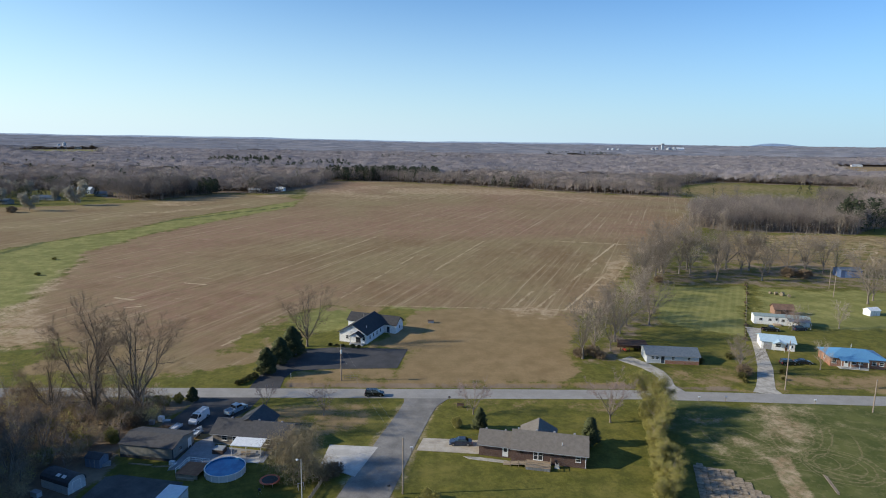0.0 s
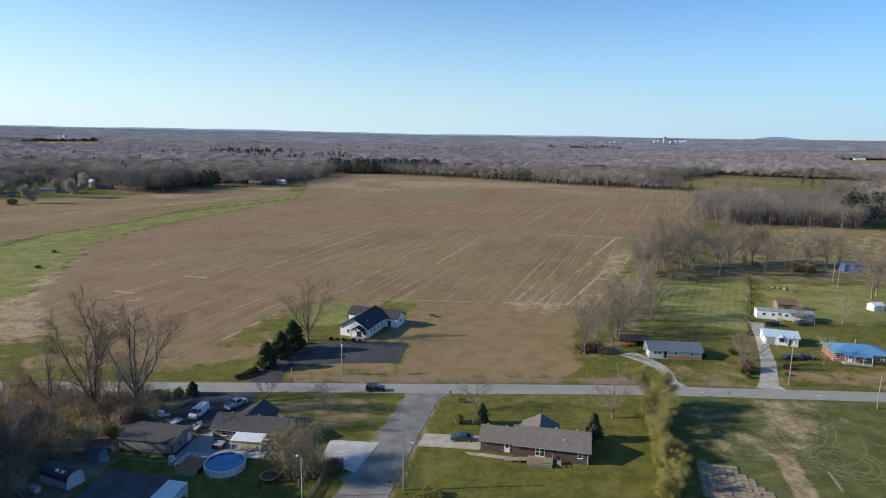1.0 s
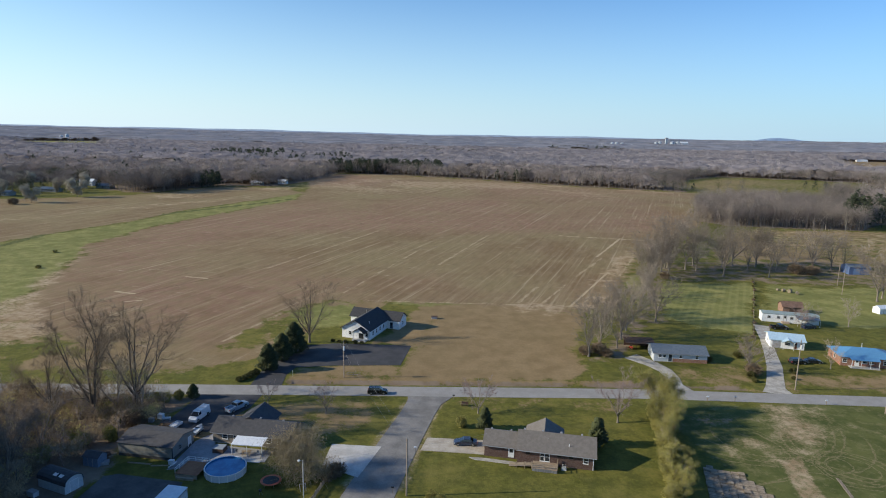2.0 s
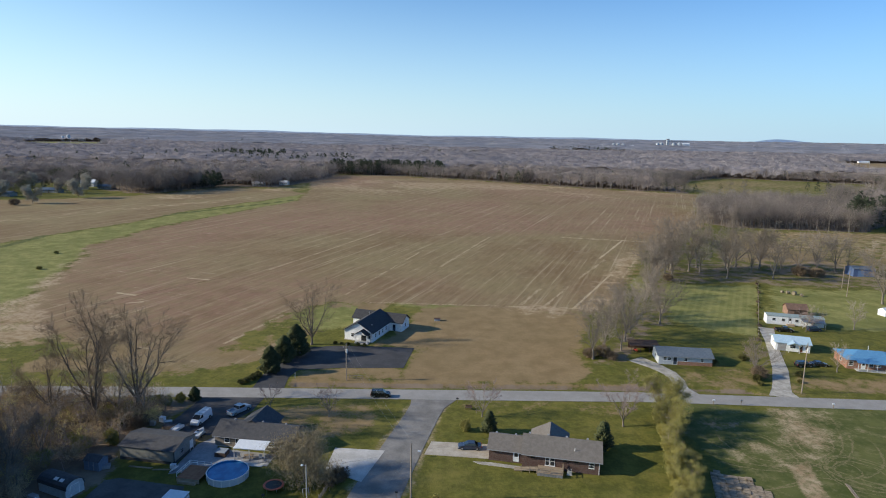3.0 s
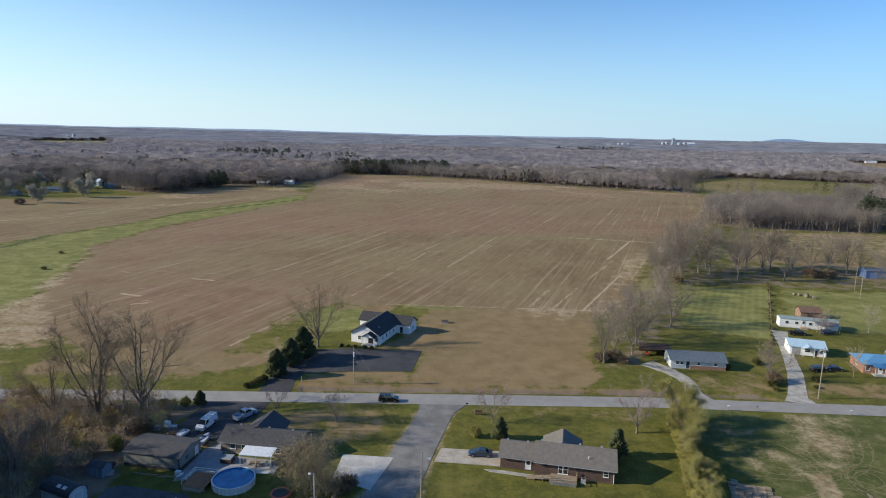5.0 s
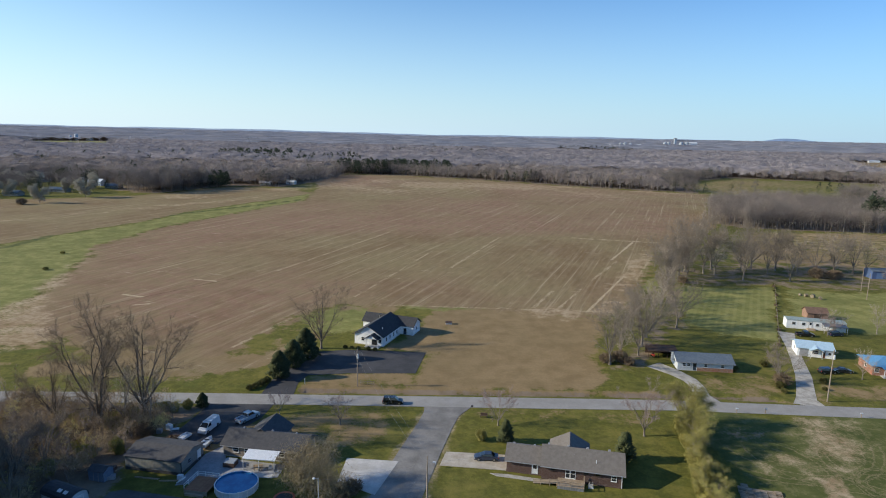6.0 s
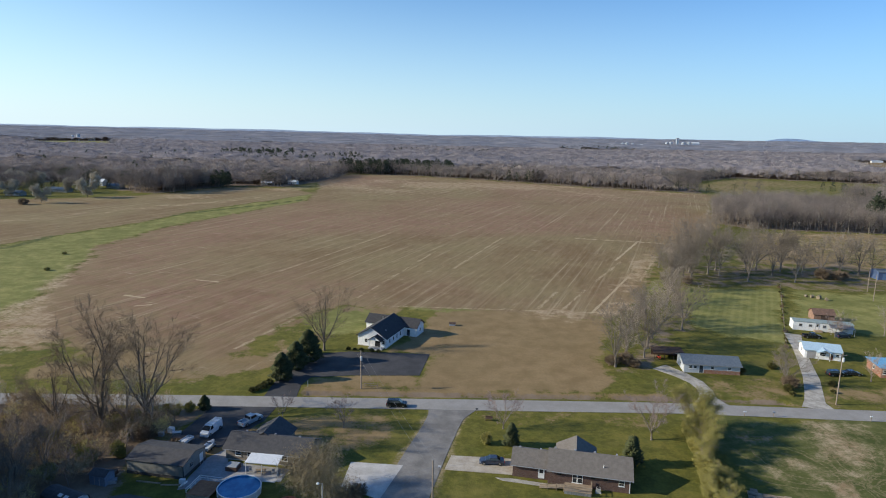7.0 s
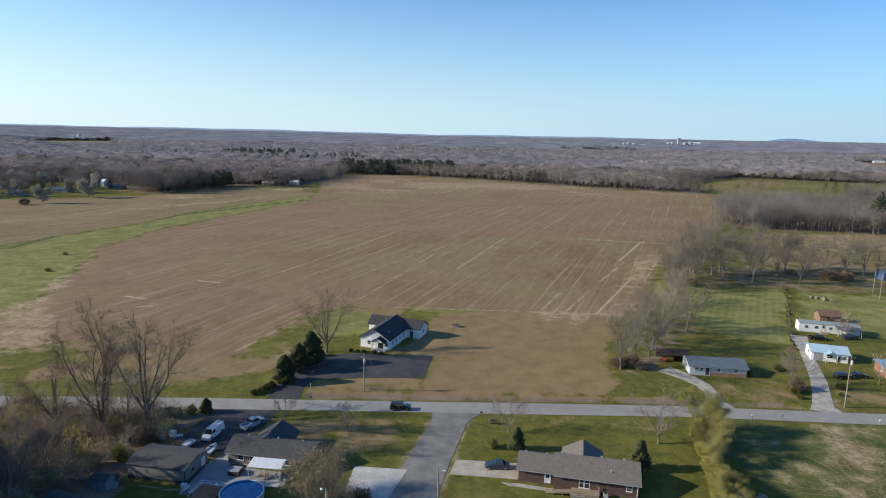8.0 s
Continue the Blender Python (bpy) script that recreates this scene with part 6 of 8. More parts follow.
def wood_stand(name, rng, x, y, count, tall, crown, size, material, label, trunk=True, category="woods", roof=None, green=0.03, slim=0.32, inner=0.45, stem=0.013, deep=1.0):
    """Many simple leafless trees in one mesh: a stem with limbs, and an uneven dome of fine sprays."""
    n = len(x)
    z = height(x, y)
    h = tall * (0.74 + 0.46 * rng.random(n)) * (0.8 + 0.4 * layered(x, y, 130, 51))
    c = crown * (0.65 + 0.6 * rng.random(n))
    a = rng.random((n, count)) * 2 * np.pi
    up = rng.random((n, count)) ** 0.8 * 1.45 - 0.45
    flat = np.sqrt(np.clip(1 - up ** 2, 0, 1))
    lobe = 1 + 0.22 * np.sin(a * 3 + rng.random((n, 1)) * 6.3) * flat + 0.14 * np.sin(a * 5 + up * 6)
    reach = (inner + (1.02 - inner) * rng.random((n, count)) ** 0.45) * lobe
    out = np.stack([flat * np.cos(a), flat * np.sin(a), up], -1)
    mid = np.stack([x, y, z + h * (1 - 0.44 * deep)], 1)[:, None]
    span = np.stack([c, c, h * 0.43 * deep], 1)[:, None]
    long = (size * (0.6 + 0.8 * rng.random((n, count)))).ravel()
    pieces = [sprays(rng, (mid + out * span * reach[..., None]).reshape(-1, 3), out.reshape(-1, 3), long, long * slim)]
    # most are grey-brown; a few budding pale ones and evergreens stand among them
    shade = rng.random(n) * 0.8
    shade[rng.random(n) < green] = 1.0
    tone = [np.repeat(shade, count * 3)]
    if trunk:
        b = np.stack([x, y, z - 0.2], 1)
        pieces.append(rods(b, b + np.stack([rng.normal(0, 0.6, n), rng.normal(0, 0.6, n), h * 0.85], 1), h * stem, None, 3))
        tone.append(np.repeat(shade, 4))
        m = 5
        ang = rng.random((n, m)) * 2 * np.pi
        st = np.repeat(b[:, None], m, 1) + np.stack([0 * ang, 0 * ang, h[:, None] * (0.25 + 0.3 * rng.random((n, m)))], -1)
        en = st + np.stack([np.cos(ang) * c[:, None] * 0.75, np.sin(ang) * c[:, None] * 0.75, h[:, None] * (0.2 + 0.2 * rng.random((n, m)))], -1)
        pieces.append(rods(st.reshape(-1, 3), en.reshape(-1, 3), np.repeat(h, m) * 0.005, None, 3))
        tone.append(np.repeat(shade, m * 4))
    if roof is not None:
        pieces.append(roof[:2])
        tone.append(roof[2])
    v, f = joined(pieces)
    me = fast_mesh(name, v, f, material, smooth=roof is not None)
    at = me.attributes.new("tone", 'FLOAT', 'POINT')
    at.data.foreach_set("value", np.concatenate(tone).astype(np.float32))
    return tagged(new(name, me), label, category, kind="stuff")


def soft_light(n, colour):
    """Thin twigs and leaves: a little of the light goes through."""
    a, b = n.put("BsdfDiffuse", Color=colour), n.put("BsdfTranslucent", Color=colour)
    mixed = n.put("MixShader", Fac=0.2)
    n.t.links.new(a.outputs[0], mixed.inputs[1])
    n.t.links.new(b.outputs[0], mixed.inputs[2])
    n.t.links.new(mixed.outputs[0], n.t.nodes["Material Output"].inputs[0])


def woods_material(name, c1, c2, c3):
    m = bpy.data.materials.new(name)
    n = Nodes(m)
    pos = n.put("NewGeometry").outputs["Position"]
    tone = n.put("Attribute")
    tone.attribute_name = "tone"
    tone = tone.outputs["Fac"]
    col = n.mix(n.ramp(n.grain(pos, 0.012, 4.0), 0.38, 0.62), c1, c2)
    col = n.mix(n.maths('MULTIPLY', n.ramp(tone, 0.62, 0.8), 0.75), col, c3)
    mul = n.t.nodes.new("ShaderNodeVectorMath")
    mul.operation = 'SCALE'
    n.feed(mul.inputs[0], col)
    n.feed(mul.inputs[3], n.maths('ADD', n.maths('MULTIPLY', tone, 0.75), 0.52))
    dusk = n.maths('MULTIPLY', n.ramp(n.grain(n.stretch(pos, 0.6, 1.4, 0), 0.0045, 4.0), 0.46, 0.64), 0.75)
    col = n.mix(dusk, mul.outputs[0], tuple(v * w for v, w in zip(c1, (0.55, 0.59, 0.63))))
    col = n.mix(n.ramp(tone, 0.9, 0.95), col, (0.05, 0.06, 0.035))
    n.feed(n.bsdf.inputs["Base Color"], col)
    soft_light(n, col)
    return m


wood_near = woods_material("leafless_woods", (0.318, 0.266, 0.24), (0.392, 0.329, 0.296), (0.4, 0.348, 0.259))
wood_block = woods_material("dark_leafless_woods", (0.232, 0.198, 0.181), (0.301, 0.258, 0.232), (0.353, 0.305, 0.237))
# distance haze is mixed into these two: paler and bluer than the near woods
wood_mid = woods_material("hazed_leafless_woods", (0.36, 0.324, 0.329), (0.432, 0.385, 0.38), (0.432, 0.392, 0.35))
wood_far = woods_material("far_hazed_leafless_woods", (0.36, 0.37, 0.42), (0.435, 0.425, 0.45), (0.44, 0.43, 0.43))
brush = woods_material("brown_brush", (0.40, 0.30, 0.19), (0.52, 0.40, 0.26), (0.48, 0.43, 0.14))
# needle green lifted paler, with the haze over far pines put in
wood_pine = woods_material("pine_woods", (0.1, 0.125, 0.085), (0.13, 0.15, 0.1), (0.11, 0.14, 0.095))
rng = np.random.default_rng(77)
x, y = scatter(rng, 7500, 195, 410, 428, 610)
keep = (inside(x, y, BLOCK, 1) > 0.5) & (rng.random(len(x)) < 0.42)
wood_stand("woods", rng, x[keep], y[keep], 170, 15.0, 4.4, 1.5, wood_block, "block of tall leafless hardwoods beyond the lawns", slim=0.08, green=0.0, inner=0.15, stem=0.017)
x, y = scatter(rng, 30000, -620, 760, 430, 1010)
depth = in_woods(x, y, 80)
outside = inside(x, y, BLOCK, 1) < 0.5
keep = outside & (depth < 0.86) & (rng.random(len(x)) < 0.85)
west = x < -135
for side, crown, share in ((west, 9.5, 0.34), (~west, 5.2, 1.0)):
    pick = keep & side & (rng.random(len(x)) < share)
    wood_stand("woods", rng, x[pick], y[pick], 120 if share == 1 else 260, 17.5, crown, 1.7, wood_block, "leafless woods along the field's far edge", green=0.06, slim=0.11 if share == 1 else 0.22, inner=0.2, stem=0.016, deep=1.0 if share == 1 else 1.12)
keep = outside & (depth >= 0.86) & (rng.random(len(x)) < 0.3)
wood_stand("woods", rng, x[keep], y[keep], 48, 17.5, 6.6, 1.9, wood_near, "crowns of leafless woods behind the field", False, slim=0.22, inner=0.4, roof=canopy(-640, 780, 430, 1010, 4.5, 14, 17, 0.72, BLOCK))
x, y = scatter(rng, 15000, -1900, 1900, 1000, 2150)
wood_stand("woods", rng, x, y, 20, 18, 9.0, 3.0, wood_mid, "grey-brown leafless woods in the distance, haze in their colour", False, roof=canopy(-1950, 1950, 990, 2150, 7, 15, 15, 0.64), slim=0.22, inner=0.4)
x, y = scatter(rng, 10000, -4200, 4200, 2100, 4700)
wood_stand("woods", rng, x, y, 10, 18, 13.0, 6.4, wood_far, "endless grey-brown woods towards the horizon, haze in their colour", False, roof=canopy(-4400, 4400, 2130, 4860, 22, 15, 60, 0.7), slim=0.13, inner=0.4, green=0.03)
x, y = rng.uniform(-560, -318, 1100), rng.uniform(470, 745, 1100)
clear = np.ones(len(x), bool)
for hx, hy in ((-361, 600), (-378, 563), (-362, 668), (-332, 645), (-440, 705), (-412, 575)):
    clear &= ~((np.abs(x - hx * y / hy - 8) < 14) & (y - hy > -60) & (y - hy < 14))
keep = clear & (inside(x, y, HOMESTEADS, 1) > 0.5) & (rng.random(len(x)) < 0.3)
wood_stand("woods", rng, x[keep], y[keep], 520, 17, 8.6, 1.5, wood_block, "scattered leafless trees among far houses", slim=0.24, green=0.12, inner=0.25)
x, y = rng.uniform(-302, -232, 46), rng.uniform(598, 695, 46)
keep = inside(x, y, [(-300, 626), (-262, 600), (-238, 625), (-236, 690), (-300, 690)], 1) > 0.5
wood_stand("woods", rng, x[keep], y[keep], 1000, 21, 9.0, 1.5, wood_block, "rounded leafless trees at the corner of the field", slim=0.24, green=0.0, inner=0.25, deep=1.1)
x, y = (np.array(c, float) for c in zip(*((-396, 605), (-398, 641), (-398, 667), (-382, 671), (-390, 713), (-363, 719), (-332, 681), (-309, 672), (-218, 751), (-205, 762), (-193, 783), (-179, 814), (-160, 838), (-457, 714), (-446, 768))))
wood_stand("woods", rng, x, y, 800, 16, 8.0, 1.4, wood_block, "round-crowned leafless yard trees of the far houses", slim=0.2, green=0.0, inner=0.25, deep=1.12)
# brushy margins of the woods
x, y = scatter(rng, 60000, -620, 760, 430, 1010)
edge_of = in_woods(x, y, 80)
keep = (edge_of < 0.68) & (rng.random(len(x)) < 0.5)
wood_stand("undergrowth", rng, x[keep], y[keep], 20, 8.0, 3.2, 1.3, wood_near, "grey brush along the margins of the woods", False, "undergrowth", green=0.06)
x, y = scatter(rng, 60000, -1900, 1900, 1000, 2500)
keep = in_woods(x, y, 80) < 0.72
wood_stand("undergrowth", rng, x[keep], y[keep], 24, 14, 5.0, 2.2, wood_mid, "grey brush round far clearings, haze in its colour", False, "undergrowth", slim=0.25)
# the thicket beside the workshop
x, y = rng.uniform(-118, -57, 1150), rng.uniform(94, 147, 1150)
keep = ((x < -66.5) | (y > 124) | (x < -63) & (y > 110)) & (np.hypot(x + 63, y - 106.5) > 5.5) & (np.hypot(x + 61, y - 114.3) > 3.6) & (y < 143 + 3 * rng.random(len(x))) & ((x < -60) | (y > 130) & (y < 141))
x, y = x[keep], y[keep]
half = len(x) * 5 // 6
wood_stand("undergrowth", rng, x[:half], y[:half], 110, 4.0, 1.7, 0.8, brush, "tangled brown and olive undergrowth of a roadside wood", False, "undergrowth", slim=0.1, green=0.0)
wood_stand("undergrowth", rng, x[half:], y[half:], 70, 6.0, 1.6, 1.0, wood_near, "thin grey saplings of a roadside wood", True, "undergrowth", slim=0.05, green=0.0)


def pine_stand(points, label):
    xs, ys, hs = [np.array(c, float) for c in zip(*points)]
    z = height(xs, ys)
    n, k = len(xs), 90
    t = rng.random((n, k)) ** 0.8
    a = rng.random((n, k)) * 2 * np.pi
    r = hs[:, None] * 0.3 * (1 - t) ** 0.6 * np.sqrt(0.4 + 0.6 * rng.random((n, k)))
    p = np.stack([xs[:, None] + r * np.cos(a), ys[:, None] + r * np.sin(a), z[:, None] + hs[:, None] * (0.14 + 0.8 * t)], -1).reshape(-1, 3)
    d = np.stack([np.cos(a), np.sin(a), 0.5 + 0 * a], -1).reshape(-1, 3) + rng.normal(0, 0.3, (n * k, 3))
    d *= np.repeat(hs, k)[:, None] * 0.075
    b = np.stack([xs, ys, z - 0.2], 1)
    v, f = joined([blades(rng, p - d * 0.5, p + d * 0.8, np.repeat(hs, k) * 0.026), rods(b, b + np.stack([0 * hs, 0 * hs, hs * 0.8], 1), hs * 0.015, hs * 0.006, 3)])
    return tagged(new("pine_woods", fast_mesh("pine_woods", v, f, wood_pine)), label, "pine woods", kind="stuff")


def stand(n, xa, xb, ya, yb, h0, h1):
    return [(rng.uniform(xa, xb), rng.uniform(ya, yb), rng.uniform(h0, h1)) for _ in range(n)]


pine_stand(stand(170, -150, 20, 918, 1000, 16, 23) + stand(10, 85, 130, 822, 850, 12, 18), "dark green pines in the woods at the field's edge")
pine_stand(stand(12, 312, 345, 436, 470, 19, 25) + stand(10, 345, 400, 470, 560, 18, 25) + stand(3, 285, 330, 700, 760, 7, 10) + stand(5, 470, 500, 760, 790, 10, 14), "dark green pines beside the eastern houses")
pine_stand(stand(22, -250, -222, 668, 700, 13, 19) + stand(12, -372, -325, 615, 660, 7, 11) + stand(60, -430, -300, 1200, 1380, 19, 25) + stand(40, -330, -130, 1050, 1250, 17, 23) + stand(50, -700, -300, 760, 1400, 14, 20), "dark green pines among the western woods")
pine_stand(stand(90, 440, 680, 2290, 2420, 14, 20) + stand(110, -120, 140, 1680, 1820, 14, 19), "distant dark green pines")

# ---- vehicles ----
car_glass = plain("car_glass", (0.015, 0.018, 0.02), 0.06, 0.0, 0.5)
lamp_clear = plain("clear_lamp", (0.7, 0.7, 0.68), 0.2)
lamp_red = plain("red_lamp", (0.35, 0.02, 0.02), 0.25)
paint_white = plain("white_car_paint", (0.74, 0.76, 0.78), 0.3, 0.0, 0.4)
paint_navy = plain("dark_blue_car_paint", (0.035, 0.05, 0.085), 0.28, 0.0, 0.5)
paint_black = plain("black_car_paint", (0.014, 0.015, 0.017), 0.25, 0.0, 0.5)
paint_silver = plain("silver_car_paint", (0.42, 0.44, 0.47), 0.3, 0.6, 0.4)


def wheel(car, x, y, r, w=0.22):
    side = 1 if y > 0 else -1
    t = part("wheel", Shape().tube((x, y - w / 2, r), (x, y + w / 2, r), r * 0.62, sides=12), steel, car)
    ring = Shape()
    sides = 18
    prof = [(r * 0.6, -w / 2), (r * 0.93, -w / 2), (r, -w / 3), (r, w / 3), (r * 0.93, w / 2), (r * 0.6, w / 2)]
    pts = [(x + q * math.cos(2 * math.pi * i / sides), y + o, r + q * math.sin(2 * math.pi * i / sides)) for q, o in prof for i in range(sides)]
    k = len(prof)
    ring.add(pts, [(j * sides + i, j * sides + (i + 1) % sides, ((j + 1) % k) * sides + (i + 1) % sides, ((j + 1) % k) * sides + i)
                   for j in range(k) for i in range(sides)])
    part("tyre", ring, rubber, t)
    part("rim", Shape().tube((x, y + side * w * 0.45, r), (x, y + side * w * 0.52, r), r * 0.5, r * 0.42, 10), steel, t)


def hull(profile, half, tuck, low):
    """A car body: a side profile of (x, z), narrower at the top and the ends."""
    s = Shape()
    n = len(profile)
    xs = [p[0] for p in profile]
    a, b = min(xs), max(xs)
    hi = max(p[1] for p in profile)

    def w(x, z):
        end = min(x - a, b - x) / (b - a)
        return half * (1 - 0.1 * max(0, 1 - end * 9)) - tuck * (z - low) / (hi - low + 1e-6)

    pts = [(x, -w(x, z), z) for x, z in profile] + [(x, w(x, z), z) for x, z in profile]
    return s.add(pts, [tuple(range(n)), tuple(range(2 * n - 1, n - 1, -1))] + [((i + 1) % n, i, n + i, n + (i + 1) % n) for i in range(n)])


def car(name, at, label, category, paint, kind="sedan"):
    """A vehicle that points along +x: body, cabin with panes, four wheels and lamps."""
    c = thing(name, at, label, category)
    if kind == "sedan":
        L, W, hood, belt, top, r = 4.8, 1.82, 0.82, 0.95, 1.45, 0.33
        cab = [(0.75, belt), (3.65, belt), (2.75, top), (1.45, top)]
    elif kind == "suv":
        L, W, hood, belt, top, r = 4.8, 1.9, 1.02, 1.12, 1.75, 0.37
        cab = [(0.12, belt), (3.7, belt), (2.95, top), (0.35, top)]
    elif kind == "pickup":
        L, W, hood, belt, top, r = 5.6, 1.98, 1.08, 1.16, 1.85, 0.4
        cab = [(2.0, belt), (4.3, belt), (3.55, top), (2.15, top)]
    else:
        L, W, hood, belt, top, r = 5.7, 2.0, 1.15, 1.25, 2.15, 0.38
        cab = [(0.05, belt), (4.95, belt), (4.0, top), (0.15, top)]
    low = r * 0.75
    front = L
    prof = [(0.05, low), (front - 0.1, low), (front, low + 0.2), (front - 0.08, hood - 0.14), (front - 0.5, hood), (cab[1][0], belt), (cab[0][0], belt), (0.12, belt - 0.03), (0, belt - 0.3)]
    if kind == "pickup":
        prof = [(0.05, low), (front - 0.1, low), (front, low + 0.2), (front - 0.08, hood - 0.14), (front - 0.5, hood), (cab[1][0], belt), (2.0, belt), (1.99, 0.72), (0.1, 0.72), (0, low + 0.1)]
    part("body", hull(prof, W / 2, 0.06, low), paint, c)
    part("cabin", hull(cab, W / 2 - 0.07, 0.14, belt), paint, c)
    tw, bw = W / 2 - 0.21, W / 2 - 0.07
    (x0, z0), (x1, _), (x2, z2), (x3, _) = cab
    g = 0.012

    def lerp(p, q, t):
        return p + (q - p) * t

    ww = [(lerp(x1, x2, 0.1) + g, -lerp(bw, tw, 0.1) + 0.08, lerp(z0, z2, 0.1)), (lerp(x1, x2, 0.1) + g, lerp(bw, tw, 0.1) - 0.08, lerp(z0, z2, 0.1)),
          (lerp(x1, x2, 0.9) + g, lerp(bw, tw, 0.9) - 0.08, lerp(z0, z2, 0.9)), (lerp(x1, x2, 0.9) + g, -lerp(bw, tw, 0.9) + 0.08, lerp(z0, z2, 0.9))]
    part("windscreen", Shape().plate(ww, 0.02), car_glass, c)
    if kind != "van":
        rw = [(lerp(x0, x3, 0.9) - g, -tw + 0.08, lerp(z0, z2, 0.9)), (lerp(x0, x3, 0.9) - g, tw - 0.08, lerp(z0, z2, 0.9)),
              (lerp(x0, x3, 0.1) - g, bw - 0.09, lerp(z0, z2, 0.1)), (lerp(x0, x3, 0.1) - g, -bw + 0.09, lerp(z0, z2, 0.1))]
        part("rear_window", Shape().plate(rw, 0.02), car_glass, c)
    for s in (-1, 1):
        lo, hi = (x1 - 1.5, x1 - 0.28) if kind == "van" else (x0 + 0.3, x1 - 0.28)
        a, b = lerp(z0, z2, 0.14), lerp(z0, z2, 0.86)
        ya, yb = lerp(bw, tw, 0.14) + g, lerp(bw, tw, 0.86) + g
        hx0, hx1 = lerp(x0, x3, 0.86) + 0.1 if kind != "van" else lo, lerp(x1, x2, 0.86) - 0.12
        pts = [(lo, s * ya, a), (hi, s * ya, a), (hx1, s * yb, b), (max(hx0, lo), s * yb, b)]
        part("side_window", Shape().plate(pts if s < 0 else pts[::-1], 0.015), car_glass, c)
        part("headlight", Shape().box(L - 0.2, L - 0.04, s * W * 0.36 - 0.16, s * W * 0.36 + 0.16, hood - 0.32, hood - 0.16), lamp_clear, c)
        part("tail_light", Shape().box(-0.012, 0.1, s * W * 0.39 - 0.1, s * W * 0.39 + 0.1, belt - 0.32, belt - 0.06), lamp_red, c)
        for x in (L * 0.19, L * 0.82):
            wheel(c, x, s * (W / 2 - 0.1), r)
    part("bumper", Shape().box(L - 0.16, L + 0.05, -W * 0.42, W * 0.42, low, low + 0.2, inset=0.02), grey_paint if kind in ("pickup", "van") else paint, c)
    if kind == "pickup":
        for s in (-1, 1):
            part("bed_side", Shape().box(0.02, 2.0, s * (W / 2 - 0.06) - 0.05, s * (W / 2 - 0.06) + 0.05, 0.72, belt), paint, c)
        part("tailgate", Shape().box(0.0, 0.09, -W / 2 + 0.13, W / 2 - 0.13, 0.7, belt - 0.02), paint, c)
    if kind == "van":
        for x in (0.7, 2.1, 3.5):
            part("rack_bar", Shape().box(x, x + 0.06, -0.8, 0.8, 2.2, 2.26), steel, c)
            for s in (-0.72, 0.72):
                part("rack_foot", Shape().box(x, x + 0.06, s - 0.03, s + 0.03, 2.12, 2.2), steel, c)
        for y in (-0.6, -0.25):
            part("ladder_rail", Shape().box(0.3, 4.1, y, y + 0.06, 2.27, 2.33), plain("aluminium", (0.7, 0.7, 0.7), 0.35, 1.0), c)
        for i in range(10):
            part("ladder_rung", Shape().box(0.5 + i * 0.38, 0.54 + i * 0.38, -0.54, -0.25, 2.28, 2.32), MATS["aluminium"], c)
    return c


def on(x, y, turn, L, z=0.0):
    """The pose of a vehicle with its middle at x, y."""
    a = radians(turn)
    return pose(x - math.cos(a) * L / 2, y - math.sin(a) * L / 2, z, 0, 0, turn)


car("sedan", on(10.0, 122.4, 178, 4.8, 0.10), "dark blue sedan parked on a concrete driveway", "car", paint_navy)
car("sport_utility_car", on(-10.0, 147.5, 0, 4.8, 0.07), "black sport utility car driving on the county road", "car", paint_black, "suv")
car("work_van", on(-47.8, 133.6, 256, 5.2, 0.045), "white work van with a ladder rack on dark asphalt", "van", paint_white, "van")
car("pickup_truck", on(-41.2, 138.0, 58, 5.3, 0.045), "pale blue-grey pickup truck parked on dark asphalt", "pickup truck", plain("car_paint_pale_blue", (0.33, 0.42, 0.5), 0.3), "pickup")
car("sport_utility_car", on(107.4, 171.3, 5, 4.8), "black sport utility car parked on a lawn drive", "car", paint_black, "suv")
car("sedan", on(112.3, 172.2, -8, 4.8), "black sedan parked beside a brick bungalow", "car", paint_black)
car("pickup_truck", on(120.0, 204.0, -8, 5.6), "black pickup truck parked before a mobile home", "pickup truck", paint_black, "pickup")
car("sport_utility_car", on(130.6, 205.0, 10, 4.8), "dark blue sport utility car under an awning", "car", paint_navy, "suv")


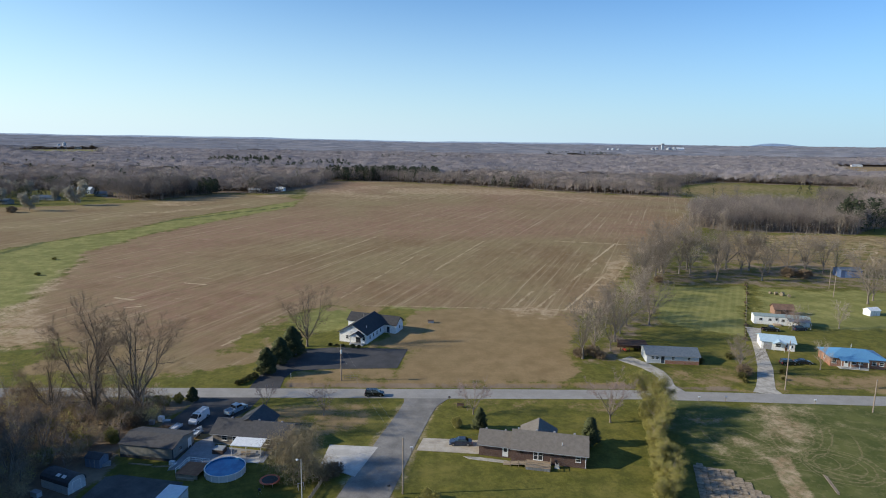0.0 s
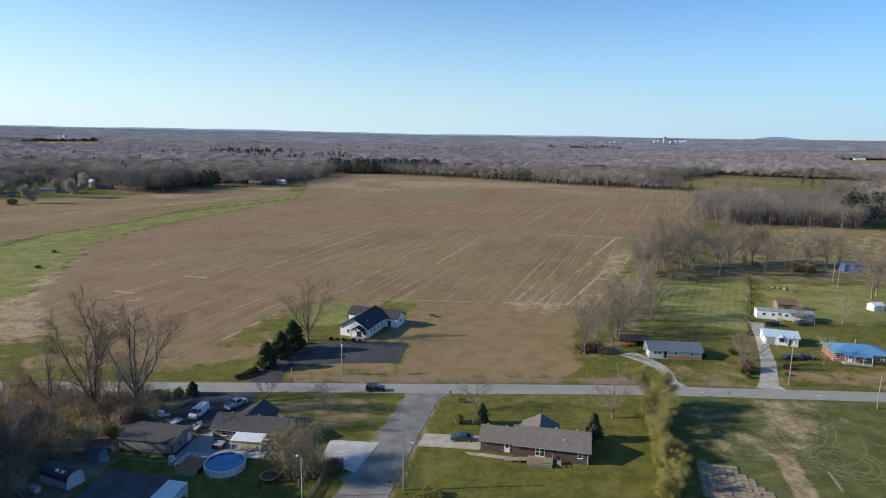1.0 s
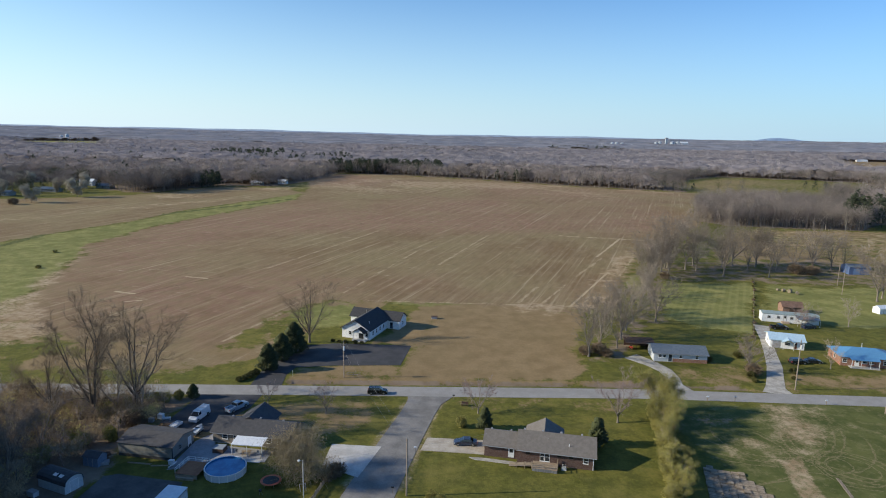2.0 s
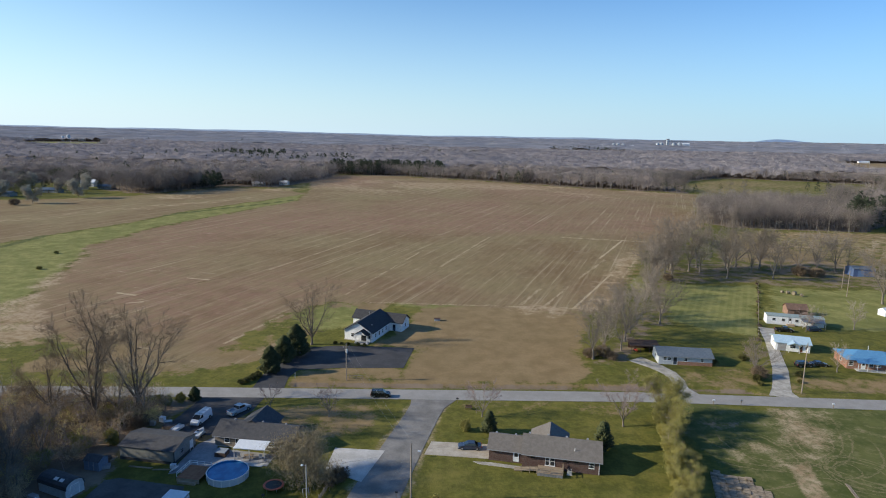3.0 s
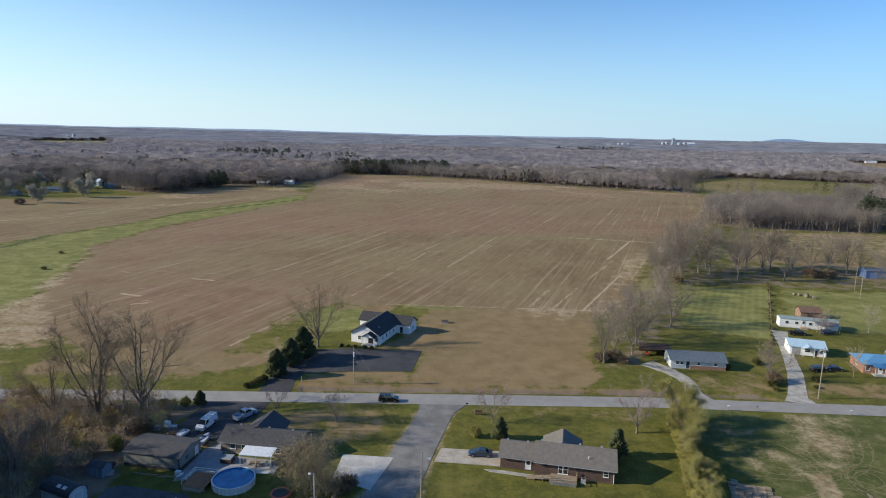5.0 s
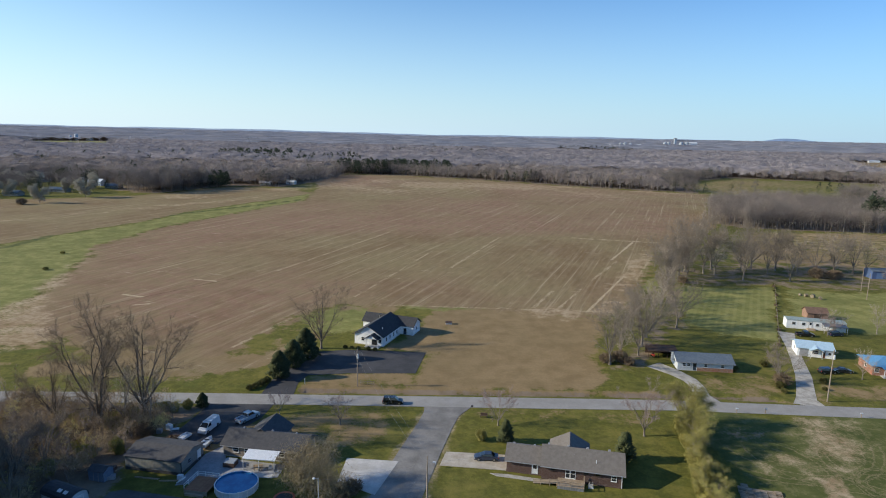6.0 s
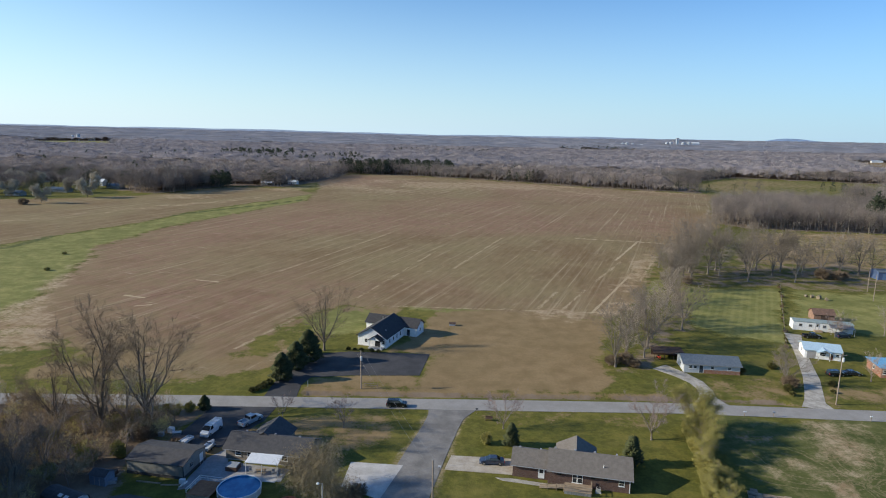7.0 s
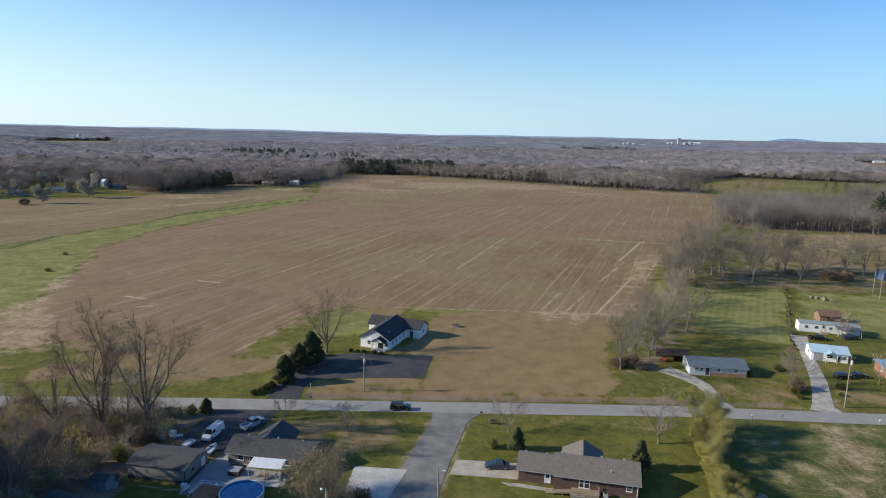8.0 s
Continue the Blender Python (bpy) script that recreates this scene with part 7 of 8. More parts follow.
def trailer(at, label, boat=False):
    t = thing("boat_trailer" if boat else "utility_trailer", at, label, "trailer")
    part("frame", Shape().box(0, 4.2, -0.8, 0.8, 0.42, 0.52), steel, t)
    part("tongue", Shape().box(4.2, 5.3, -0.06, 0.06, 0.42, 0.5), steel, t)
    part("jack", Shape().tube((5.1, 0, 0.0), (5.1, 0, 0.6), 0.035), steel, t)
    for s in (-0.95, 0.95):
        wheel(t, 1.8, s, 0.3)
    if boat:
        h = Shape()
        st = [(0, 0.95, 0.55), (1.5, 0.98, 0.55), (3.0, 0.85, 0.58), (4.2, 0.45, 0.7), (4.9, 0.04, 0.95)]
        p, f = [], []
        for x, w, z in st:
            p += [(x, -w, 1.2 + 0.05 * x), (x, -w * 0.75, z), (x, w * 0.75, z), (x, w, 1.2 + 0.05 * x)]
        for i in range(4):
            f += [(4 * i + j, 4 * i + 4 + j, 4 * i + 5 + j, 4 * i + 1 + j) for j in range(3)]
        f += [(0, 1, 2, 3)]
        part("hull", h.add(p, f), paint_white, t)
        part("deck", Shape().box(0.1, 3.4, -0.8, 0.8, 0.85, 0.92), plain("boat_deck", (0.45, 0.5, 0.55), 0.5), t)
        part("outboard_motor", Shape().box(-0.45, -0.05, -0.2, 0.2, 0.7, 1.6, inset=0.05), black_paint, t)
        part("windshield", Shape().plate([(2.5, -0.7, 1.3), (2.5, 0.7, 1.3), (2.2, 0.6, 1.75), (2.2, -0.6, 1.75)], 0.02), car_glass, t)
    else:
        part("floor", Shape().box(0.02, 4.18, -0.78, 0.78, 0.52, 0.57), deck_wood, t)
        for s in (-0.8, 0.8):
            part("side", Shape().box(0, 4.2, s - 0.03, s + 0.03, 0.52, 1.05), paint_white, t)
        part("end_board", Shape().box(4.14, 4.2, -0.76, 0.76, 0.52, 1.05), paint_white, t)
        part("load", Shape().box(0.5, 3.4, -0.6, 0.6, 0.57, 0.95, inset=0.08), plain("grey_tarp", (0.5, 0.53, 0.57), 0.6), t)
    return t


trailer(pose(-46.2, 124.6, 0.045, 0, 0, 80) @ Matrix.Diagonal((0.78, 0.85, 0.85, 1)), "white boat on a trailer beside the workshop", True)
trailer(pose(-51.8, 127.2, 0.045, 0, 0, 72) @ Matrix.Diagonal((0.72, 0.85, 0.9, 1)), "loaded white utility trailer beside the workshop")
for x, y, w, d, h, m, nm, lb in ((-56.2, 133.2, 1.2, 0.9, 1.1, paint_white, "appliance", "discarded white appliance at the yard's edge"),
                                 (-54.6, 132.2, 1.6, 1.0, 0.6, paint_silver, "crate", "pale metal crate at the yard's edge"),
                                 (-57.6, 131.6, 1.0, 1.0, 0.9, grey_paint, "crate", "grey plastic crate at the yard's edge"),
                                 (-53.4, 130.0, 2.6, 1.4, 0.7, brown_paint, "lumber_pile", "dark pile of lumber at the yard's edge"),
                                 (-46.3, 114.0, 1.0, 0.7, 0.8, paint_white, "chest", "white chest at the workshop's corner"),
                                 (-58.9, 113.8, 1.8, 1.2, 0.6, grey_paint, "crate", "grey crate beside the tool shed"),
                                 (-60.0, 116.0, 1.6, 2.2, 0.8, brown_paint, "lumber_pile", "dark lumber pile behind the workshop")):
    ob = thing(nm, pose(x, y, 0.045 if x > -56 and y > 128 else 0, 0, 0, x * 17 % 40 - 20), lb, nm.replace("_", " "))
    part("body", Shape().box(-w / 2, w / 2, -d / 2, d / 2, 0, h * 0.92, inset=0.03), m, ob)
    part("top", Shape().box(-w / 2 - 0.02, w / 2 + 0.02, -d / 2 - 0.02, d / 2 + 0.02, h * 0.92, h, inset=0.03), m, ob)

# ---- the pool yard ----


def pool():
    p = thing("swimming_pool", pose(-35.2, 111.1, 0), "round above-ground pool with pale wall and blue water", "swimming pool")
    wall = bands("pool_wall", (0.46, 0.5, 0.56), (0.55, 0.58, 0.62), 2, 0.4, 0.1, 0.5, 0.01, 0.8)
    part("wall", Shape().lathe([(3.66, 0.0), (3.7, 0.02), (3.7, 1.26), (3.64, 1.26), (3.64, 0.05)], 48), wall, p)
    part("rim", Shape().lathe([(3.58, 1.27), (3.60, 1.32), (3.78, 1.32), (3.8, 1.27), (3.58, 1.27)], 48), white_paint, p)
    part("liner", Shape().lathe([(3.63, 1.26), (3.62, 0.06), (0.01, 0.04)], 48), plain("blue_liner", (0.04, 0.22, 0.46), 0.5), p)
    m = bpy.data.materials.new("pool_water")
    n = Nodes(m)
    vec = n.put("TexCoord").outputs["Object"]
    n.feed(n.bsdf.inputs["Base Color"], n.mix(n.ramp(n.grain(vec, 0.7, 3.0), 0.35, 0.65), (0.012, 0.13, 0.30), (0.02, 0.19, 0.40)))
    n.bsdf.inputs["Roughness"].default_value = 0.12
    n.bump(n.grain(vec, 5.0, 3.0), 0.15, 0.03)
    part("water", Shape().lathe([(3.61, 1.06), (2.4, 1.062), (1.2, 1.061), (0.01, 1.06)], 48), m, p)
    for i in range(16):
        a = 2 * math.pi * i / 16
        part("upright", Shape().box(-0.07, 0.07, -0.03, 0.04, 0, 1.27, pose(3.73 * math.cos(a), 3.73 * math.sin(a), 0, 0, 0, math.degrees(a) - 90)), white_paint, p)
    d = thing("pool_deck", pose(-43.8, 109.2, 0, 0, 0, -11), "red-brown wooden pool deck with white rails", "deck")
    for i in range(22):
        part("board", Shape().box(i * 0.2, i * 0.2 + 0.185, 0, 4.6, 0.86, 0.90), redwood, d)
    for x in (0.05, 2.1, 4.2):
        for y in (0.05, 4.4):
            part("post", Shape().box(x, x + 0.1, y, y + 0.1, 0, 0.86), deck_wood, d)
    part("skirt", Shape().box(0, 4.4, -0.03, 0.02, 0.1, 0.84), deck_wood, d)
    part("step", Shape().box(0.4, 3.8, -0.5, -0.05, 0.0, 0.42), deck_wood, d)
    for y in (4.62,):
        for x in (0.0, 1.4, 2.8, 4.2):
            part("rail_post", Shape().box(x, x + 0.08, y, y + 0.08, 0, 1.8), white_paint, d)
        for z in (1.3, 1.7):
            part("rail", Shape().box(0, 4.3, y + 0.01, y + 0.07, z, z + 0.08), white_paint, d)
    for y in (0.2, 1.6, 3.0, 4.4):
        part("rail_post", Shape().box(-0.1, -0.02, y, y + 0.08, 0, 1.8), white_paint, d)
    for z in (1.3, 1.7):
        part("rail", Shape().box(-0.09, -0.03, 0.2, 4.6, z, z + 0.08), white_paint, d)
    st = thing("stairs", pose(-45.2, 112.2, 0.0, 0, 0, -11), "white wooden stairs up to a pool deck", "stairs")
    for i in range(4):
        part("tread", Shape().box(-1.2 + i * 0.3, -0.9 + i * 0.3, 0, 1.1, 0.18 + i * 0.2, 0.22 + i * 0.2), white_paint, st)
    for y in (0, 1.05):
        part("stringer", Shape().plate([(-1.2, y, 0.0), (0.0, y, 0.8), (0.0, y, 1.0), (-1.2, y, 0.22)], 0.05), white_paint, st)


def patio():
    a = thing("patio_cover", pose(-36.1, 117.3, 0.06, 0, 0, -7), "white metal patio cover on slim posts", "patio cover")
    part("roof", Shape().plate([(0, 0, 2.35), (6.3, 0, 2.35), (6.3, 3.1, 2.62), (0, 3.1, 2.62)], 0.1), metal_white, a)
    for x in (0.08, 3.1, 6.1):
        part("post", Shape().box(x, x + 0.1, 0.1, 0.2, 0, 2.24), white_paint, a)
    part("beam", Shape().box(0.02, 6.28, 0.08, 0.22, 2.12, 2.245), white_paint, a)
    t = thing("hot_tub", pose(-38.8, 119.0, 0.06, 0, 0, -8), "square brown hot tub with a grey cover", "hot tub")
    part("shell", Shape().box(-1.1, 1.1, -1.0, 1.0, 0, 0.85, inset=0.04), brown_paint, t)
    part("cover", Shape().box(-1.08, 1.08, -0.98, 0.98, 0.85, 0.97, inset=0.06), plain("grey_vinyl", (0.3, 0.33, 0.36), 0.5), t)
    g = thing("picnic_table", pose(-33.2, 117.6, 0.06, 0, 0, 10), "weathered wooden picnic table under a patio cover", "table")
    for i in range(5):
        part("board", Shape().box(-0.9, 0.9, -0.4 + i * 0.165, -0.4 + i * 0.165 + 0.145, 0.72, 0.76), deck_wood, g)
    for y in (-0.75, 0.5):
        part("bench", Shape().box(-0.9, 0.9, y, y + 0.26, 0.42, 0.46), deck_wood, g)
    for x in (-0.65, 0.65):
        part("trestle", Shape().box(x - 0.04, x + 0.04, -0.72, 0.74, 0.34, 0.42), deck_wood, g)
        for s in (-1, 1):
            part("leg", Shape().tube((x, s * 0.6, 0.0), (x, s * 0.25, 0.72), 0.045, sides=6), deck_wood, g)
    for k, (x, y) in enumerate(((-30.9, 117.3), (-35.2, 117.9), (-29.6, 116.2))):
        c = thing("patio_chair", pose(x, y, 0.06, 0, 0, 40 * k), "pale patio chair on a concrete patio", "chair", "patio chairs")
        part("seat", Shape().box(-0.25, 0.25, -0.25, 0.25, 0.4, 0.45), paint_silver, c)
        part("backrest", Shape().box(-0.25, 0.25, 0.21, 0.26, 0.46, 0.95), paint_silver, c)
        for sx in (-0.22, 0.18):
            for sy in (-0.24, 0.2):
                part("leg", Shape().box(sx, sx + 0.04, sy, sy + 0.04, 0, 0.4), steel, c)
    r = thing("patio_rug", pose(-31.6, 115.4, 0.06, 0, 0, -7), "pale mat spread on a patio", "mat")
    part("mat", Shape().box(-1.8, 1.8, -0.7, 0.7, 0.002, 0.02), concrete, r)
    t = thing("trampoline", pose(-25.9, 107.3, 0), "round trampoline with an orange edge pad", "trampoline")
    part("mat", Shape().lathe([(1.5, 0.76), (0.7, 0.74), (0.01, 0.735)], 28), black_paint, t)
    part("edge_pad", Shape().lathe([(1.45, 0.76), (1.47, 0.82), (1.85, 0.82), (1.88, 0.74), (1.45, 0.76)], 28), plain("orange_pad", (0.5, 0.11, 0.05), 0.5), t)
    for i in range(6):
        a = math.pi * i / 3
        part("leg", Shape().tube((1.7 * math.cos(a), 1.7 * math.sin(a), 0), (1.7 * math.cos(a), 1.7 * math.sin(a), 0.75), 0.03, sides=6), steel, t)
    s = thing("play_set", pose(-19.9, 105.6, 0, 0, 0, 20), "small grey plastic play set on a lawn", "toy")
    for x in (-0.5, 0.5):
        part("a_frame", Shape().tube((x, -0.6, 0), (x, 0, 1.1), 0.05, sides=6).tube((x, 0.6, 0), (x, 0, 1.1), 0.05, sides=6), grey_paint, s)
    part("crossbar", Shape().tube((-0.6, 0, 1.1), (0.6, 0, 1.1), 0.05, sides=6), grey_paint, s)
    g = thing("grill", pose(-26.9, 103.9, 0), "small dark charcoal grill on a lawn", "grill")
    part("bowl", Shape().lathe([(0.05, 0.55), (0.28, 0.7), (0.3, 0.85), (0.22, 1.0), (0.02, 1.05)], 14), black_paint, g)
    for i in range(3):
        a = 2.1 * i
        part("leg", Shape().tube((0.3 * math.cos(a), 0.3 * math.sin(a), 0), (0.12 * math.cos(a), 0.12 * math.sin(a), 0.6), 0.02, sides=5), steel, g)
    f = thing("picket_fence", pose(-17.7, 101.2, 0, 0, 0, 78), "short pale board fence beside a lawn", "fence")
    for i in range(24):
        part("picket", Shape().box(i * 0.31, i * 0.31 + 0.2, -0.02, 0.02, 0.05, 1.05), pale_wood, f)
    for x in (0.0, 2.4, 4.8, 7.3):
        part("post", Shape().box(x, x + 0.1, 0.06, 0.16, 0, 1.15), deck_wood, f)
    for z in (0.25, 0.8):
        part("rail", Shape().box(0, 7.4, 0.021, 0.06, z, z + 0.09), deck_wood, f)


pool()
patio()

# ---- poles, wires and small roadside things ----


def utility_pole(x, y, tall, label, arm=0.0, can=True, lean=0.0):
    p = thing("utility_pole", pose(x, y, 0, lean, 0, arm), label, "utility pole", "utility poles")
    part("pole", Shape().tube((0, 0, -0.3), (0, 0, tall), 0.16, 0.11, 10), pole_wood, p)
    if can:
        part("crossarm", Shape().box(-0.9, 0.9, -0.16, -0.06, tall - 0.75, tall - 0.63), pole_wood, p)
    for u in (-0.8, 0.0, 0.8) if can else (0.0,):
        part("insulator", Shape().lathe([(0.05, tall - 0.63), (0.07, tall - 0.55), (0.03, tall - 0.45), (0.01, tall - 0.43)], 8, (u, -0.11)) if u else
             Shape().lathe([(0.05, tall), (0.07, tall + 0.1), (0.03, tall + 0.2), (0.01, tall + 0.22)], 8), grey_paint, p)
    if can:
        part("transformer", Shape().lathe([(0.02, tall - 2.2), (0.24, tall - 2.2), (0.26, tall - 2.1), (0.26, tall - 1.25), (0.2, tall - 1.15), (0.02, tall - 1.12)], 14, (0.0, -0.42)),
             plain("pale_grey_can", (0.55, 0.56, 0.56), 0.4), p)
        part("bracket", Shape().box(-0.05, 0.05, -0.22, -0.1, tall - 1.9, tall - 1.4), steel, p)
    return p


utility_pole(-19.5, 157.5, 9.7, "wooden utility pole with a transformer beside the road", 20)
utility_pole(-1.4, 103.8, 10.8, "tall wooden utility pole beside the side street", 20, False)
utility_pole(95.9, 152.6, 13.2, "tall wooden utility pole with a transformer beside a driveway", 0)
utility_pole(109.6, 139.1, 8.0, "short wooden utility pole beside the road", 0, False)
utility_pole(173.0, 252.5, 10.8, "wooden utility pole in an open lawn", 40, False)
utility_pole(181.0, 268.0, 10.0, "wooden utility pole near a fence line", 40, False)


def wire(p0, p1, sag, label):
    s = Shape()
    side = Vector(p1) - Vector(p0)
    side = Vector((side.y, -side.x, 0)).normalized() * 0.012
    up = Vector((0, 0, 0.012))
    pts = [Vector(p0).lerp(Vector(p1), t / 14) - Vector((0, 0, sag * (1 - (2 * t / 14 - 1) ** 2))) for t in range(15)]
    ring = [q + o for q in pts for o in (side, up, -side, -up)]
    s.add(ring, [(4 * k + i, 4 * k + (i + 1) % 4, 4 * k + 4 + (i + 1) % 4, 4 * k + 4 + i) for k in range(14) for i in range(4)])
    tagged(new("power_line", s.mesh("power_line", plain("grey_cable", (0.2, 0.2, 0.21), 0.5))), label, "power line", "power lines")


for o in (-0.75, 0.75):
    wire((-19.5 + o, 157.4 + o * 0.35, 9.1), (-1.4 + o, 103.7 + o * 0.35, 10.2), 0.9, "grey overhead power line between two utility poles")
wire((-1.4, 103.8, 9.6), (14.2, 118.9, 4.4), 0.5, "grey service cable to the brick house")
wire((-1.4, 103.8, 9.6), (-18.9, 101.4, 7.6), 0.4, "grey service cable to a yard light")
wire((-1.4, 103.8, 10.3), (-14, 60, 10.3), 0.8, "grey overhead power line along the side street")
wire((95.9, 152.5, 11.0), (112, 186, 4.0), 0.6, "grey service cable to a cottage")
wire((-19.5, 157.5, 6.5), (-15.4, 155.2, 0.0), 0.0, "taut guy wire of a utility pole")


def small_things():
    p = thing("light_post", pose(-18.9, 101.4, 0), "tall slim wooden yard light post", "light post")
    part("post", Shape().tube((0, 0, -0.2), (0, 0, 8.0), 0.11, 0.08, 8), plain("grey_post", (0.5, 0.49, 0.46), 0.7), p)
    part("arm", Shape().tube((0, 0, 7.8), (-0.6, -0.1, 8.05), 0.03, sides=6), steel, p)
    part("lamp_head", Shape().lathe([(0.03, 8.15), (0.22, 8.05), (0.24, 7.9), (0.05, 7.85)], 12, (-0.65, -0.1)), white_paint, p)
    for x, y, m, lb in ((70.1, 145.2, paint_white, "white mailbox on a post at the road"), (76.8, 145.2, paint_silver, "small silver mailbox on a post"),
                        (98.3, 143.6, paint_white, "large white mailbox on a post at the road"), (8.4, 144.4, black_paint, "black mailbox on a post at the corner"),
                        (-3.9, 104.6, black_paint, "black mailbox beside the side street"), (-0.2, 119.0, paint_white, "white mailbox at the driveway")):
        b = thing("mailbox", pose(x, y, 0, 0, 0, 90), lb, "mailbox", "mailboxes")
        part("post", Shape().box(-0.05, 0.05, -0.05, 0.05, -0.1, 1.05), deck_wood, b)
        part("box", Shape().prism([(-0.13, 1.06), (0.13, 1.06), (0.13, 1.22), (0.09, 1.3), (-0.09, 1.3), (-0.13, 1.22)], -0.28, 0.28), m, b)
        part("flag", Shape().box(0.135, 0.15, -0.1, -0.06, 1.15, 1.4), lamp_red, b)
    s = thing("bench", pose(10.9, 141.0, 0, 0, 0, -10), "low dark wooden bench beside a small tree", "bench")
    part("seat", Shape().box(-0.8, 0.8, -0.25, 0.25, 0.45, 0.52), brown_paint, s)
    part("backrest", Shape().box(-0.8, 0.8, 0.22, 0.28, 0.55, 1.0), brown_paint, s)
    for x in (-0.75, 0.67):
        part("leg", Shape().box(x, x + 0.08, -0.22, 0.25, 0, 0.45), brown_paint, s)
    s.name = "bench"
    w = thing("well_house", pose(4.3, 210.8, 0), "low pale well house with a dark roof behind a chapel", "well house")
    part("wall", Shape().box(-1.0, 1.0, -0.6, 0.6, 0, 0.75), plain("pale_grey_paint", (0.5, 0.5, 0.5), 0.6), w)
    part("roof", gable_roof(-1.0, 1.0, -0.6, 0.6, 0.75, 1.0, 0.12, 0.06), brown_paint, w)
    m = thing("marker_post", pose(-32.8, 158.4, 0), "thin white marker post at the lot's edge", "post")
    part("post", Shape().box(-0.06, 0.06, -0.06, 0.06, -0.1, 1.5), white_paint, m)
    part("cap", Shape().box(-0.08, 0.08, -0.08, 0.08, 1.5, 1.56, inset=0.03), white_paint, m)
    r = thing("rail_fence", pose(-18.9, 158.6, 0, 0, 0, -4), "short wooden rail fence beside a utility pole", "fence")
    for x in (0, 1.7, 3.4):
        part("post", Shape().box(x, x + 0.12, 0, 0.12, -0.1, 1.1), pole_wood, r)
    for z in (0.45, 0.9):
        part("rail", Shape().box(0, 3.5, -0.05, 0.0, z, z + 0.12), pole_wood, r)
    f = thing("wire_fence", pose(0, 0, 0), "old post fence between two lawns", "fence")
    n = 24
    for i in range(n):
        t = i / (n - 1)
        px_, py_ = 107.6 + 39.8 * t, 196.6 + 78 * t
        part("post", Shape().tube((px_, py_, -0.1), (px_ + 0.05, py_, 1.25), 0.07, 0.06, 6), pole_wood, f)
    for z in (0.5, 1.05):
        part("wire", Shape().tube((107.6, 196.6, z), (147.4, 274.6, z), 0.012, sides=4), steel, f)
    for k, (x, y, s_) in enumerate(((150.6, 256.2, 1.0), (152.2, 254.4, 1.2), (153.9, 252.0, 0.9), (148.8, 257.4, 0.8))):
        b = thing("hay_bale", pose(x, y, 0, 0, 0, 37 * k), "weathered round hay bale in a lawn", "hay bale", "hay bales")
        part("bale", Shape().tube((-0.65 * s_, 0, 0.62 * s_), (0.65 * s_, 0, 0.62 * s_), 0.64 * s_, sides=16), surface("hay", (0.17, 0.14, 0.09), (0.25, 0.205, 0.14), 3.0), b)
        part("binding", Shape().lathe([(0.655 * s_, -0.05), (0.66 * s_, 0), (0.655 * s_, 0.05)], 16), grey_paint, b).matrix_basis = pose(0, 0, 0.62 * s_, 0, 90, 0)
    b = thing("plank", pose(79.7, 110.4, 0, 0, 0, -103), "long pale plank lying in the grass", "plank")
    part("board", Shape().box(0, 7.0, -0.2, 0.2, 0.01, 0.09), pale_wood, b)
    part("board", Shape().box(0.4, 6.4, 0.22, 0.42, 0.01, 0.08), pale_wood, b)
    # timbers along the workshop's foot
    for x, y, a, L in ((-52.5, 114.0, -8, 4.5), (-48.2, 113.2, 3, 3.2), (-59.2, 116.4, 60, 3.0)):
        b = thing("timber", pose(x, y, 0, 0, 0, a), "weathered timber lying beside the workshop", "timber", "timbers by the workshop")
        part("beam", Shape().box(-L / 2, L / 2, -0.1, 0.1, 0.0, 0.18, inset=0.01), pale_wood, b)
        part("plank", Shape().box(-L / 2 + 0.3, L / 2 + 0.2, 0.14, 0.36, 0.0, 0.05), pale_wood, b)


small_things()


def pallets():
    """Rows of pallets laid edge to edge, with a stepped side."""
    boards = [Shape().box(-0.6, 0.6, -0.6 + i * 0.175, -0.6 + i * 0.175 + 0.14, 0.12, 0.145).mesh("board", pale_wood) for i in range(7)]
    bearer = [Shape().box(a, a + 0.09, -0.6, 0.6, 0.0, 0.12).mesh("bearer", pale_wood) for a in (-0.6, -0.045, 0.51)]
    m = pose(55.4, 113.4, 0, 0, 0, -17)
    ends = [6, 6, 7, 8, 8, 9, 10, 10, 10, 10]
    k = 0
    spots = [(1.3, 1.25, 1)] + [(i * 1.24 + 0.6, -j * 1.25, 2 if (i * 7 + j * 3) % 5 == 0 else 1) for j, e in enumerate(ends) for i in range(e)]
    for u, v, stack in spots:
        for lv in range(stack):
            p = thing("pallet", m @ pose(u + rnd.uniform(-0.06, 0.06), v + rnd.uniform(-0.06, 0.06), lv * 0.147, 0, 0, rnd.uniform(-3, 3)),
                      "weathered grey wooden pallet laid on grass" if lv == 0 else "weathered grey pallet stacked on another pallet", "pallet", "pallets laid in rows")
            for me in boards:
                part("board", me, None, p)
            for me in bearer:
                part("bearer", me, None, p)


pallets()

# ---- far buildings and the horizon ----


def far_house(x, y, turn, L, D, h, ridge, roof, wall, label):
    b = thing("farmhouse", pose(x, y, float(height(x, y)), 0, 0, turn), label, "house", "far houses")
    part("wall", gable_walls(0, L, 0, D, h, ridge), wall, b)
    part("roof", gable_roof(0, L, 0, D, h, ridge, 0.5, 0.2), roof, b)
    door(b, "s", 0.0, L * 0.45, 0.1, 1.0, 2.1, brown_paint)
    for u in (0.18, 0.7, 0.88):
        window(b, "s", 0.0, L * u, 1.0, 1.3, 1.2)
    return b


far_house(-361, 600, -8, 17, 8, 2.8, 4.6, metal_slate, siding_grey, "low far farmhouse with a slate-blue roof")
